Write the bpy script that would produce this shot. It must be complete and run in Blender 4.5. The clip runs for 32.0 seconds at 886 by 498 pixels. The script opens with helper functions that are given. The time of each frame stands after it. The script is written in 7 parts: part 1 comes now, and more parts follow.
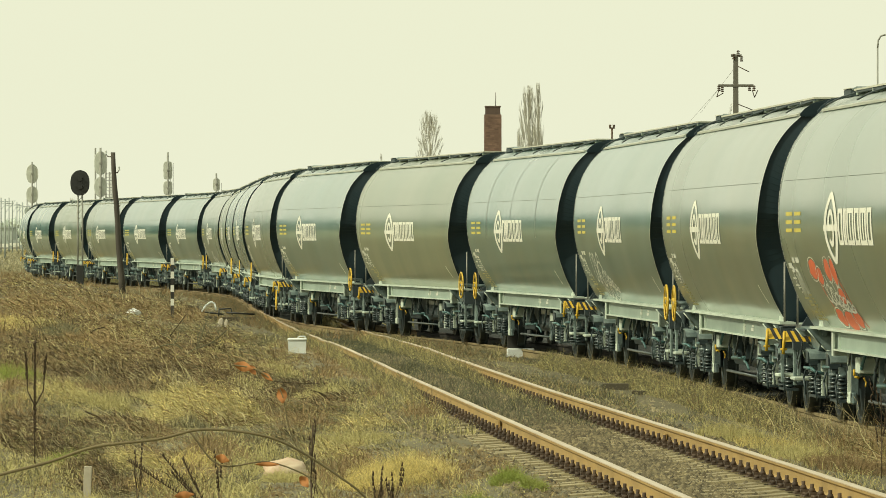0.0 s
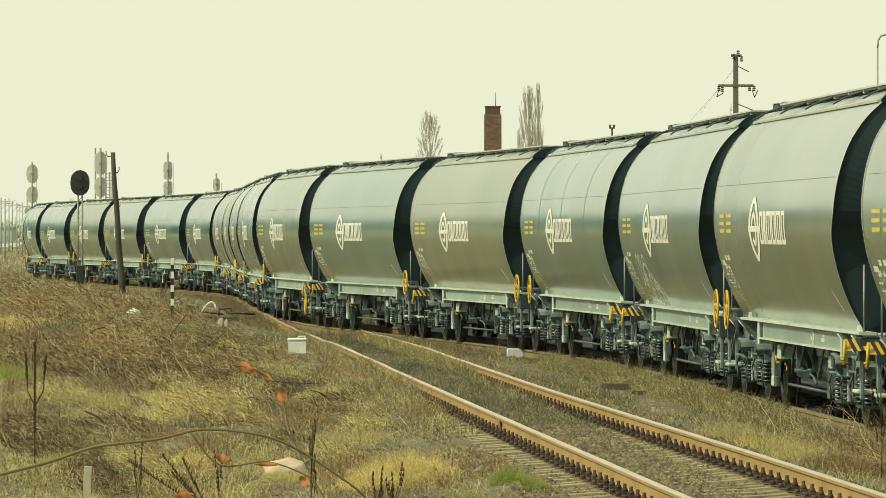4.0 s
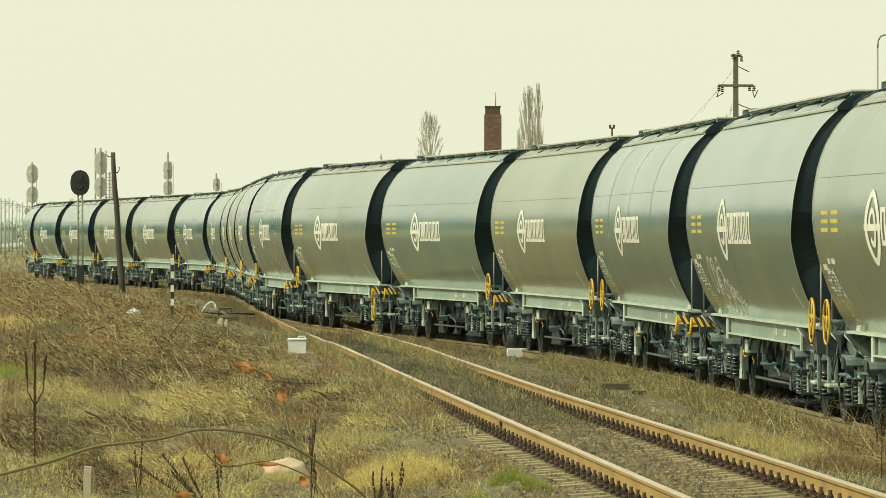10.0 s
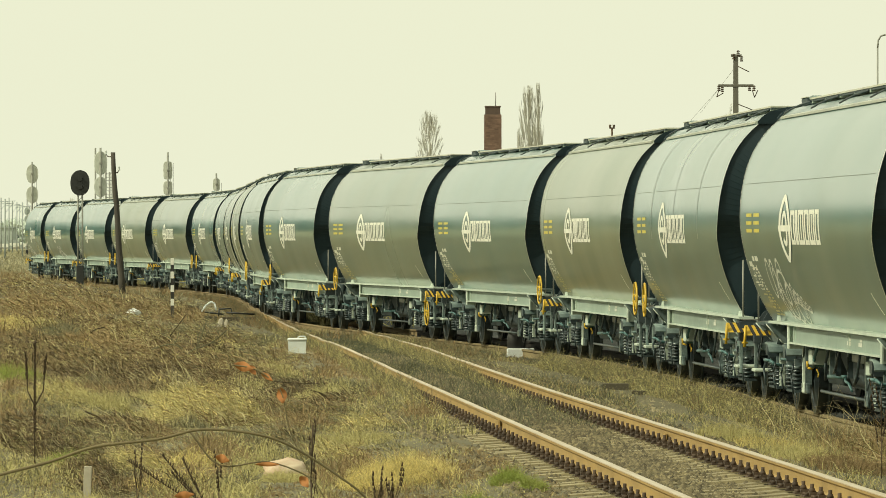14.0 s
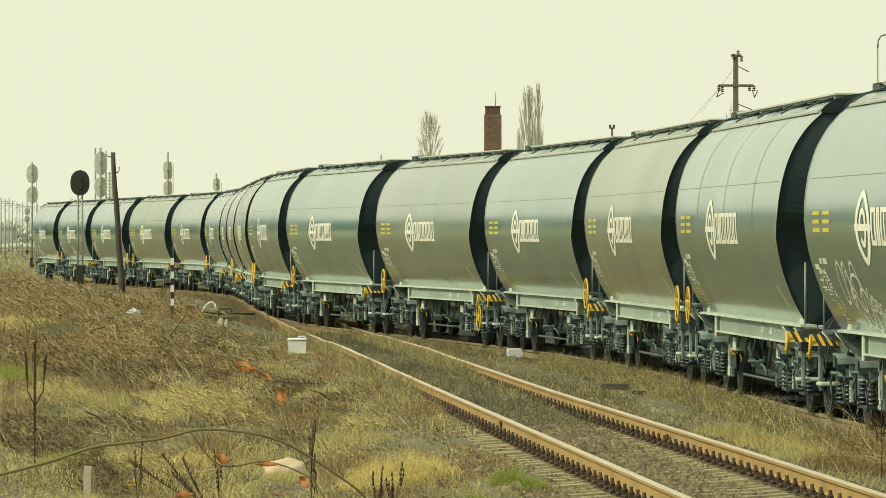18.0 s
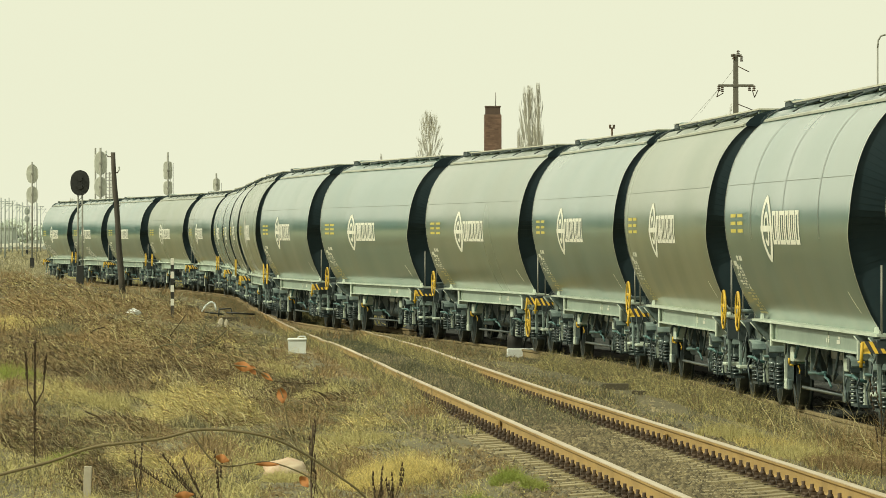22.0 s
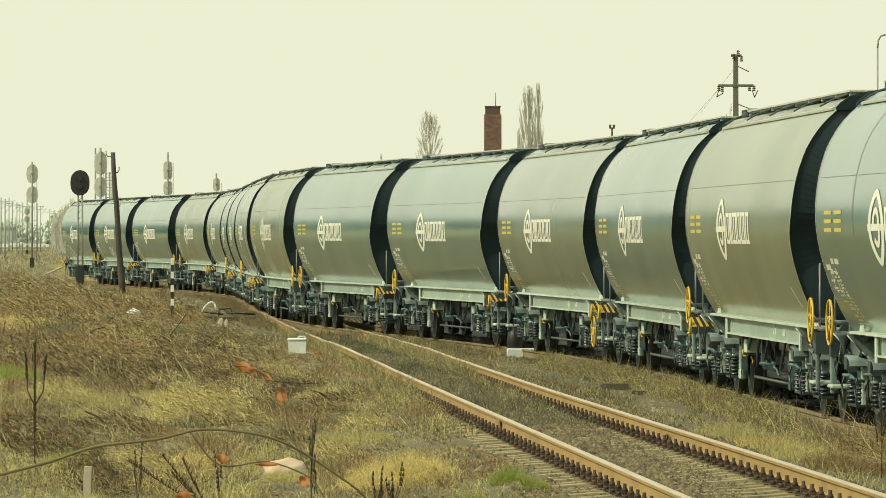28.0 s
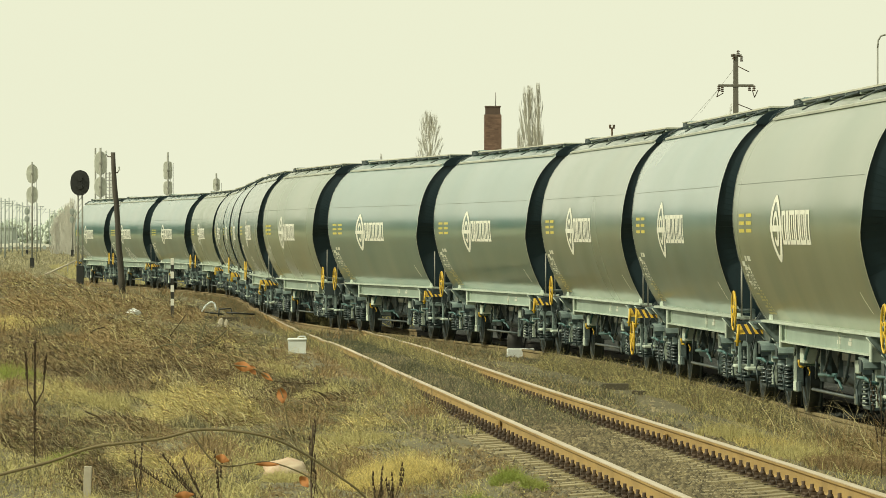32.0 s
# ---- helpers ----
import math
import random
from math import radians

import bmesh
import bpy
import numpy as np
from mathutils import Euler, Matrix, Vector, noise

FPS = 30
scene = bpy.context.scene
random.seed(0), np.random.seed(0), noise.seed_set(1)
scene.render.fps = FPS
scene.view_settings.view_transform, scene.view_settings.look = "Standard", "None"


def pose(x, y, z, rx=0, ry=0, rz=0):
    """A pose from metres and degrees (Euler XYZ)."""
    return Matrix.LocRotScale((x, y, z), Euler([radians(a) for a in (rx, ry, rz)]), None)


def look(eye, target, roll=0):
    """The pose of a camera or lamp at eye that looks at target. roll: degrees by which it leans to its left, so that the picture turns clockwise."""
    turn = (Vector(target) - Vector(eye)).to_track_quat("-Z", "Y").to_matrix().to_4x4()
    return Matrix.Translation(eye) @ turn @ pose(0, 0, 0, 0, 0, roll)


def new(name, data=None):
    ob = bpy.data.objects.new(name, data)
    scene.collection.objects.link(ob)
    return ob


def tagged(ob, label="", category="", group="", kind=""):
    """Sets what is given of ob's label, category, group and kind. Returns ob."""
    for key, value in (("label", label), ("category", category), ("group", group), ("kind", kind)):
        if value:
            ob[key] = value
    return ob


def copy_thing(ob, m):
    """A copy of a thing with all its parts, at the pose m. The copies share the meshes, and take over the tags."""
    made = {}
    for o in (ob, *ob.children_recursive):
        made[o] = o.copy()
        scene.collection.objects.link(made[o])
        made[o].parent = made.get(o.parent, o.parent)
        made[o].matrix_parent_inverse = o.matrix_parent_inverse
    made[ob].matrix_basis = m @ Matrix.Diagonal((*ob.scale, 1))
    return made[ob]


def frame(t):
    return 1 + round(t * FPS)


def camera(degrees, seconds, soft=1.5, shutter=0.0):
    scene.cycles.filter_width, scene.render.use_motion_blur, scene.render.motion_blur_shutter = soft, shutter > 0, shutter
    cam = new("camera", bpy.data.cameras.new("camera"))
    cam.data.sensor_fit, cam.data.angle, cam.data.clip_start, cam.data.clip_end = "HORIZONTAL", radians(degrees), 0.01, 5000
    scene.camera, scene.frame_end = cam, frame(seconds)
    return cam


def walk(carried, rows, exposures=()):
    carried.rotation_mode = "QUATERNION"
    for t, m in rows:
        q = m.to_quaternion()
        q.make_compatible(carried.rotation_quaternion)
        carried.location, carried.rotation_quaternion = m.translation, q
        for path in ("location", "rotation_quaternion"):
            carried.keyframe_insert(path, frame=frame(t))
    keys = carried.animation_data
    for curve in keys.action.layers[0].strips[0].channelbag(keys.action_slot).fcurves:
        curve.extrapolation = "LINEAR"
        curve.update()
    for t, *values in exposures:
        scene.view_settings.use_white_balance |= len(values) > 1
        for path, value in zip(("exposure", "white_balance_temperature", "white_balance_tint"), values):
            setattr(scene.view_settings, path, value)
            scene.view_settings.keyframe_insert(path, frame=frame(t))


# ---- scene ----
cam = camera(8.966, 32.0, soft=0.85)
EYE = 2.246
walk(cam, [(0, pose(0, 0, EYE, 89.875, 0, 0)), (32, pose(0, 0, EYE, 89.875, 0, 0))],
     exposures=[(0, 0.0), (32, 0.0)])

# ---- world and sun: bright, yellowish winter haze ----
world = bpy.data.worlds.new("hazy_sky")
world.use_nodes = True
scene.world = world
wn, wl = world.node_tree.nodes, world.node_tree.links
sky = wn.new("ShaderNodeTexSky")
sky.sky_type, sky.sun_disc = "NISHITA", False
sky.sun_elevation, sky.sun_rotation = radians(39), radians(-112)
sky.air_density, sky.dust_density = 2.0, 6.0
sky_bg = wn["Background"]
sky_bg.inputs["Strength"].default_value = 0.06
wl.new(sky.outputs[0], sky_bg.inputs["Color"])
haze_bg = wn.new("ShaderNodeBackground")
haze_bg.inputs["Color"].default_value = (0.845, 0.865, 0.64, 1)
haze_bg.inputs["Strength"].default_value = 1.1
sky_mix = wn.new("ShaderNodeMixShader")
sky_mix.inputs[0].default_value = 0.9
wl.new(sky_bg.outputs[0], sky_mix.inputs[1])
wl.new(haze_bg.outputs[0], sky_mix.inputs[2])
wl.new(sky_mix.outputs[0], wn["World Output"].inputs["Surface"])

sun = new("sun", bpy.data.lights.new("sun", "SUN"))
sun.data.energy, sun.data.angle, sun.data.color = 3.2, radians(3), (1.0, 0.96, 0.70)
sun.matrix_world = look((-71, 46, 62), (0, 75, 0))


# ---- materials ----
def material(name, base, second=None, rough=0.7, metal=0.0, scale=3.0, fine=40.0, bump=0.0, spread=0.0,
             island=0.0, stretch=(1, 1, 1), coat=0.0, blotch=0.5, shine=0.5, thin=0.0, tint=None, wear=0.0):
    """Two colours mixed by coarse and fine noise, with relief; spread varies by object, island by piece."""
    m = bpy.data.materials.new(name)
    m.use_nodes = True
    n, l = m.node_tree.nodes, m.node_tree.links
    b = n["Principled BSDF"]
    b.inputs["Roughness"].default_value, b.inputs["Metallic"].default_value = rough, metal
    b.inputs["Specular IOR Level"].default_value = shine
    if coat:
        b.inputs["Coat Weight"].default_value, b.inputs["Coat Roughness"].default_value = coat, 0.19
    second = second or tuple(c * 0.72 for c in base)
    at = n.new("ShaderNodeTexCoord")
    mp = n.new("ShaderNodeMapping")
    mp.inputs["Scale"].default_value = stretch
    l.new(at.outputs["Object"], mp.inputs["Vector"])
    coarse, grain = n.new("ShaderNodeTexNoise"), n.new("ShaderNodeTexNoise")
    for node, sc in ((coarse, scale), (grain, fine)):
        node.inputs["Scale"].default_value, node.inputs["Detail"].default_value = sc, 5
        l.new(mp.outputs[0], node.inputs["Vector"])
    add = n.new("ShaderNodeMath")
    add.operation = "MULTIPLY_ADD"
    add.inputs[1].default_value = 0.45
    l.new(grain.outputs["Fac"], add.inputs[0])
    l.new(coarse.outputs["Fac"], add.inputs[2])
    ramp = n.new("ShaderNodeMapRange")
    ramp.inputs[1].default_value, ramp.inputs[2].default_value = 0.72 - blotch / 2, 0.72 + blotch / 2
    l.new(add.outputs[0], ramp.inputs[0])
    mix = n.new("ShaderNodeMix")
    mix.data_type = "RGBA"
    mix.inputs[6].default_value, mix.inputs[7].default_value = (*base, 1), (*second, 1)
    l.new(ramp.outputs[0], mix.inputs[0])
    out = mix.outputs[2]
    for amount, kind, socket in ((spread, "ShaderNodeObjectInfo", "Random"), (island, "ShaderNodeNewGeometry", "Random Per Island")):
        if amount:
            info, hsv, rng = n.new(kind), n.new("ShaderNodeHueSaturation"), n.new("ShaderNodeMapRange")
            rng.inputs[3].default_value, rng.inputs[4].default_value = 1 - amount, 1 + amount
            l.new(info.outputs[socket], rng.inputs[0])
            l.new(rng.outputs[0], hsv.inputs["Value"])
            l.new(out, hsv.inputs["Color"])
            out = hsv.outputs[0]
    if tint:
        info, square, mt = n.new("ShaderNodeObjectInfo"), n.new("ShaderNodeMath"), n.new("ShaderNodeMix")
        square.operation, mt.data_type = "POWER", "RGBA"
        square.inputs[1].default_value, mt.inputs[7].default_value = 1.4, (*tint, 1)
        l.new(info.outputs["Random"], square.inputs[0])
        l.new(square.outputs[0], mt.inputs[0])
        l.new(out, mt.inputs[6])
        out = mt.outputs[2]
    if wear:
        rr = n.new("ShaderNodeMapRange")
        rr.inputs[1].default_value, rr.inputs[2].default_value = 0.45, 1.0
        rr.inputs[3].default_value, rr.inputs[4].default_value = rough - wear, rough + wear
        l.new(add.outputs[0], rr.inputs[0])
        l.new(rr.outputs[0], b.inputs["Roughness"])
    l.new(out, b.inputs["Base Color"])
    if thin:
        back, both = n.new("ShaderNodeBsdfTranslucent"), n.new("ShaderNodeMixShader")
        both.inputs[0].default_value = thin
        l.new(out, back.inputs["Color"])
        l.new(b.outputs[0], both.inputs[1])
        l.new(back.outputs[0], both.inputs[2])
        l.new(both.outputs[0], n["Material Output"].inputs["Surface"])
    if bump:
        bp = n.new("ShaderNodeBump")
        bp.inputs["Strength"].default_value, bp.inputs["Distance"].default_value = min(1, bump), 0.02
        l.new(add.outputs[0], bp.inputs["Height"])
        l.new(bp.outputs[0], b.inputs["Normal"])
    return m


# Ballast and rail colours that carry the shade under the train
DARKSTONE = material("train_shade_ballast", (0.056, 0.062, 0.052), (0.028, 0.031, 0.028), 0.9, scale=5, fine=40, bump=1, island=0.35)
SHADERAIL = material("train_shade_rail", (0.045, 0.04, 0.034), (0.028, 0.026, 0.023), 0.7, scale=1.5, fine=30, bump=0.2)
PALE = material("bleached_stalk", (0.55, 0.49, 0.27), (0.44, 0.385, 0.19), 0.8, scale=1, fine=8, island=0.35, thin=0.2)
DARKRUST = material("dark_rusty_rail", (0.27, 0.215, 0.105), (0.16, 0.125, 0.06), 0.85, scale=1.5, fine=30, bump=0.2)
DULLRUST = material("dull_old_rail", (0.30, 0.225, 0.11), (0.17, 0.13, 0.065), 0.8, scale=1.5, fine=30, bump=0.2)
CANE = material("olive_brown_cane", (0.17, 0.135, 0.062), (0.115, 0.09, 0.045), 0.85, scale=6, fine=40)
BRUSH = material("brown_brushwood", (0.115, 0.083, 0.043), (0.062, 0.046, 0.026), 0.9, scale=0.6, fine=8, island=0.6)
SOIL = material("soil_and_thatch", (0.165, 0.15, 0.08), (0.09, 0.08, 0.045), 0.95, scale=0.7, fine=14, bump=0.8)
FIELD = material("dry_grass_field", (0.28, 0.275, 0.15), (0.195, 0.19, 0.10), 0.95, scale=0.4, fine=5, bump=0.6)
BALLAST = material("dirty_ballast", (0.24, 0.198, 0.105), (0.05, 0.041, 0.024), 0.95, scale=5, fine=40, bump=1, island=0.5)
STRAW = material("dry_grass", (0.56, 0.50, 0.215), (0.35, 0.31, 0.135), 0.85, scale=0.5, fine=6, island=0.26, thin=0.2)
DULL = material("grey_dead_grass", (0.225, 0.21, 0.118), (0.13, 0.122, 0.068), 0.9, scale=0.5, fine=6, island=0.26, thin=0.2)
DARKWEED = material("dark_olive_weeds", (0.145, 0.152, 0.09), (0.074, 0.078, 0.047), 0.9, scale=0.5, fine=6, island=0.45, thin=0.2)
RUSSET = material("russet_brushwood", (0.315, 0.22, 0.10), (0.165, 0.118, 0.056), 0.9, scale=0.6, fine=8, island=0.3)
GOLD = material("golden_dry_tuft", (0.72, 0.60, 0.25), (0.52, 0.43, 0.16), 0.85, scale=1, fine=8, island=0.45, thin=0.3)
# Unseen wood: teal and paled to tint what the tanks reflect
HAZEWOOD = material("teal_unseen_wood", (0.17, 0.29, 0.275), (0.13, 0.235, 0.225), 0.95, scale=0.2, fine=2, island=0.4)
# Distance haze is mixed into the base colours of the next three
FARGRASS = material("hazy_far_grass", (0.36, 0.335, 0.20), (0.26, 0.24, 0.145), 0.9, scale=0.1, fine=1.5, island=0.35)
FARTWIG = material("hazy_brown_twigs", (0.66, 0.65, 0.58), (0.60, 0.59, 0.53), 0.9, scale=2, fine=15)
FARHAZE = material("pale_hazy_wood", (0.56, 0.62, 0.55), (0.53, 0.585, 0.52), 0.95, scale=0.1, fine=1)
GREEN = material("fresh_grass", (0.24, 0.31, 0.055), (0.27, 0.28, 0.07), 0.8, scale=2, fine=10, island=0.3, thin=0.2)
RUST = material("rusty_rail_side", (0.40, 0.27, 0.095), (0.26, 0.175, 0.065), 0.75, scale=1.5, fine=30, bump=0.2)
RAILTOP = material("worn_rail_head", (0.57, 0.49, 0.37), (0.44, 0.345, 0.22), 0.38, 0.25, scale=1, fine=25)
IRON = material("tarred_iron", (0.055, 0.037, 0.024), (0.085, 0.055, 0.032), 0.8, scale=8, fine=60, spread=0.3)
SLEEPER = material("weathered_wooden_sleeper", (0.36, 0.31, 0.175), (0.2, 0.165, 0.09), 0.9, scale=4, fine=40, bump=0.4, spread=0.2)


def paint(name, base, second, dust, rough=0.3, sheen=0.14, coat=1.0):
    """Glossy tank paint on slightly wavy sheet metal; rain-washed dust lies towards the foot."""
    m = bpy.data.materials.new(name)
    m.use_nodes = True
    n, l = m.node_tree.nodes, m.node_tree.links
    b = n["Principled BSDF"]
    b.inputs["Roughness"].default_value = rough
    b.inputs["Coat Weight"].default_value, b.inputs["Coat Roughness"].default_value = coat, sheen
    b.inputs["Coat IOR"].default_value = 1.7
    at, info, shift = n.new("ShaderNodeTexCoord"), n.new("ShaderNodeObjectInfo"), n.new("ShaderNodeVectorMath")
    wide = n.new("ShaderNodeMath")
    wide.operation = "MULTIPLY"
    wide.inputs[1].default_value = 40.0
    l.new(info.outputs["Random"], wide.inputs[0])
    l.new(at.outputs["Object"], shift.inputs[0])
    l.new(wide.outputs[0], shift.inputs[1])

    def cloud(scale, detail, stretch):
        mp, nz = n.new("ShaderNodeMapping"), n.new("ShaderNodeTexNoise")
        mp.inputs["Scale"].default_value = stretch
        nz.inputs["Scale"].default_value, nz.inputs["Detail"].default_value = scale, detail
        l.new(shift.outputs[0], mp.inputs["Vector"])
        l.new(mp.outputs[0], nz.inputs["Vector"])
        return nz.outputs["Fac"]

    def remap(src, a, b2, c, d):
        r = n.new("ShaderNodeMapRange")
        for k, v in enumerate((a, b2, c, d)):
            r.inputs[k + 1].default_value = v
        l.new(src, r.inputs[0])
        return r.outputs[0]

    def blend(fac, a, b2):
        mx = n.new("ShaderNodeMix")
        mx.data_type = "RGBA"
        l.new(fac, mx.inputs[0])
        for k, v in ((6, a), (7, b2)):
            if isinstance(v, tuple):
                mx.inputs[k].default_value = (*v, 1)
            else:
                l.new(v, mx.inputs[k])
        return mx.outputs[2]

    body = blend(remap(cloud(0.45, 2, (1.0, 0.4, 0.5)), 0.35, 0.65, 0, 1), base, second)
    split = n.new("ShaderNodeSeparateXYZ")
    l.new(at.outputs["Object"], split.inputs[0])
    low = remap(split.outputs["Z"], 2.45, 1.35, 0.0, 0.46)
    wash = remap(cloud(0.9, 4, (1.0, 0.3, 0.35)), 0.38, 0.68, 0.15, 1.0)
    dusty = n.new("ShaderNodeMath")
    dusty.operation = "MULTIPLY"
    l.new(low, dusty.inputs[0])
    l.new(wash, dusty.inputs[1])
    l.new(blend(dusty.outputs[0], body, dust), b.inputs["Base Color"])
    l.new(remap(cloud(0.35, 1, (1.0, 0.3, 0.4)), 0.35, 0.7, sheen * 0.8, sheen * 1.3), b.inputs["Coat Roughness"])
    bp = n.new("ShaderNodeBump")
    bp.inputs["Strength"].default_value, bp.inputs["Distance"].default_value = 0.17, 0.02
    l.new(cloud(0.42, 1, (1.0, 0.5, 0.14)), bp.inputs["Height"])
    for socket in ("Normal", "Coat Normal"):
        l.new(bp.outputs[0], b.inputs[socket])
    return m


PAINT = paint("grey_green_tank_paint", (0.064, 0.160, 0.146), (0.082, 0.166, 0.140), (0.235, 0.255, 0.17), sheen=0.19)
DUSTY = paint("dusty_green_tank_paint", (0.104, 0.165, 0.124), (0.128, 0.172, 0.122), (0.265, 0.27, 0.17), sheen=0.22)
OLIVE = paint("dusty_olive_tank_paint", (0.140, 0.185, 0.122), (0.162, 0.195, 0.125), (0.34, 0.32, 0.18), 0.35, 0.22, 0.8)
GROOVE = paint("weld_groove_shade", (0.035, 0.065, 0.055), (0.05, 0.08, 0.065), (0.2, 0.21, 0.14), 0.4, 0.3, 0.6)
# Tank ends: the shade in the gaps between wagons is painted into this colour
ENDSHADE = material("shaded_end_paint", (0.017, 0.034, 0.043), (0.023, 0.039, 0.046), 0.45, scale=1, fine=8, shine=0.22)
HOOD = material("dusty_bogie_plate", (0.265, 0.34, 0.315), (0.078, 0.12, 0.12), 0.5, scale=4, fine=25, spread=0.25)
TYRE = material("worn_wheel_rim", (0.055, 0.073, 0.073), (0.026, 0.036, 0.037), 0.3, 0.5, scale=4, fine=25)
RIM = material("pale_edge_paint", (0.42, 0.44, 0.37), None, 0.45, scale=2, fine=20)
SILL = material("olive_grey_sill_paint", (0.305, 0.385, 0.325), (0.205, 0.27, 0.23), 0.5, scale=1.2, fine=14, spread=0.15)
# Paler than the sill paint, to carry the highlights along the flange edges
FRAME = material("grey_frame_paint", (0.56, 0.64, 0.545), (0.35, 0.42, 0.355), 0.5, scale=1.2, fine=14, spread=0.12)
GEAR = material("dusty_running_gear", (0.19, 0.25, 0.245), (0.05, 0.078, 0.08), 0.3, scale=4, fine=30, spread=0.3, coat=0.5)
# Near-black gear; on the underfloor parts this darkness stands in for shade
DARKGEAR = material("near_black_gear", (0.034, 0.054, 0.060), (0.045, 0.063, 0.067), 0.6, scale=4, fine=30)
SEAM = material("faint_weld_line", (0.10, 0.125, 0.10), None, 0.5)
SPRING = material("pale_spring_steel", (0.055, 0.08, 0.08), (0.015, 0.025, 0.027), 0.34, scale=6, fine=30, coat=0.25)
PIPE = material("teal_brake_pipe", (0.08, 0.19, 0.19), (0.06, 0.13, 0.13), 0.4, scale=6, fine=30)
YELLOW = material("safety_yellow", (0.68, 0.45, 0.033), (0.55, 0.355, 0.033), 0.5, scale=5, fine=30)
BLACK = material("black_paint", (0.018, 0.018, 0.017), (0.03, 0.03, 0.027), 0.55, scale=5, fine=30)
WHITE = material("white_lettering", (0.78, 0.78, 0.70), (0.66, 0.66, 0.58), 0.5, scale=3, fine=20)
DULLWHITE = material("worn_white_marking", (0.68, 0.69, 0.60), (0.46, 0.47, 0.40), 0.6, scale=6, fine=30)
YDUST = material("dusty_yellow_marking", (0.42, 0.38, 0.16), (0.27, 0.25, 0.12), 0.6, scale=6, fine=30)
YMARK = material("yellow_marking", (0.60, 0.50, 0.07), (0.45, 0.38, 0.07), 0.55, scale=6, fine=30)
SPRAY = material("white_spray", (0.68, 0.69, 0.62), (0.38, 0.39, 0.34), 0.6, scale=5, fine=25)
REDSPRAY = material("orange_red_spray", (0.62, 0.13, 0.045), (0.50, 0.10, 0.04), 0.6, scale=5, fine=25)
GRATE = material("galvanised_walkway", (0.55, 0.55, 0.45), (0.4, 0.4, 0.33), 0.5, 0.0, scale=3, fine=30)
SIGNALBLACK = material("signal_black", (0.012, 0.014, 0.014), (0.02, 0.022, 0.02), 0.5, scale=3, fine=20)
SIGNALGREY = material("weathered_signal_grey", (0.58, 0.60, 0.53), (0.42, 0.44, 0.38), 0.7, scale=3, fine=20)
POSTGREY = material("galvanised_post", (0.30, 0.31, 0.27), (0.2, 0.2, 0.17), 0.6, 0.2, scale=3, fine=20)
OLDWOOD = material("grey_old_sleeper_wood", (0.13, 0.115, 0.075), (0.06, 0.052, 0.036), 0.9, scale=3, fine=25, bump=0.4)
WOOD = material("tarred_pole_wood", (0.045, 0.04, 0.034), (0.085, 0.075, 0.06), 0.9, scale=2, fine=20, stretch=(4, 4, 0.4), bump=0.4)
CONCRETE = material("grey_concrete_pole", (0.16, 0.155, 0.125), (0.11, 0.105, 0.085), 0.85, scale=2, fine=20, bump=0.2)
BRICK = material("chimney_brick", (0.185, 0.115, 0.082), (0.145, 0.092, 0.068), 0.9, scale=2, fine=20, island=0.25, spread=0.2)
MORTAR = material("chimney_mortar", (0.19, 0.13, 0.097), None, 0.95, scale=4, fine=30)
CAP = material("sooty_chimney_cap", (0.12, 0.082, 0.062), (0.08, 0.057, 0.046), 0.9, scale=3, fine=20)
# Twigs, far walls and masts: base colours paled to stand for distance haze
BARK = material("hazed_bare_twigs", (0.50, 0.49, 0.40), (0.40, 0.39, 0.33), 0.9, scale=2, fine=15, island=0.2)
FARGREY = material("hazed_far_grey", (0.42, 0.47, 0.43), (0.37, 0.42, 0.38), 0.9, scale=0.2, fine=2)
FARPOLE = material("hazed_mast_grey", (0.36, 0.40, 0.37), (0.30, 0.34, 0.31), 0.9, scale=0.5, fine=4)
TWIG = material("dark_weed_stalk", (0.075, 0.05, 0.028), (0.05, 0.034, 0.02), 0.9, scale=6, fine=40)
LEAF = material("orange_dead_leaf", (0.36, 0.145, 0.036), (0.27, 0.11, 0.032), 0.8, scale=8, fine=50)
BOXWHITE = material("weathered_white_box", (0.78, 0.82, 0.80), (0.64, 0.68, 0.65), 0.6, scale=5, fine=30)
TANSTONE = material("tan_stone", (0.36, 0.31, 0.20), (0.24, 0.20, 0.12), 0.9, scale=5, fine=30, bump=0.5, island=0.4)
STONE = material("pale_stone", (0.50, 0.46, 0.36), (0.36, 0.32, 0.24), 0.9, scale=5, fine=30, bump=0.5)
PINK = material("pinkish_litter", (0.52, 0.33, 0.22), (0.60, 0.50, 0.36), 0.7, scale=5, fine=25, bump=0.5)


# ---- mesh helpers ----
def box(bm, x0, x1, y0, y1, z0, z1, bevel=0.0):
    v = [bm.verts.new((x, y, z)) for x in (x0, x1) for y in (y0, y1) for z in (z0, z1)]
    faces = [bm.faces.new([v[i] for i in f]) for f in
             ((0, 1, 3, 2), (4, 6, 7, 5), (0, 4, 5, 1), (2, 3, 7, 6), (0, 2, 6, 4), (1, 5, 7, 3))]
    if bevel:
        bmesh.ops.bevel(bm, geom=list({e for f in faces for e in f.edges}), offset=bevel, segments=1, affect="EDGES")


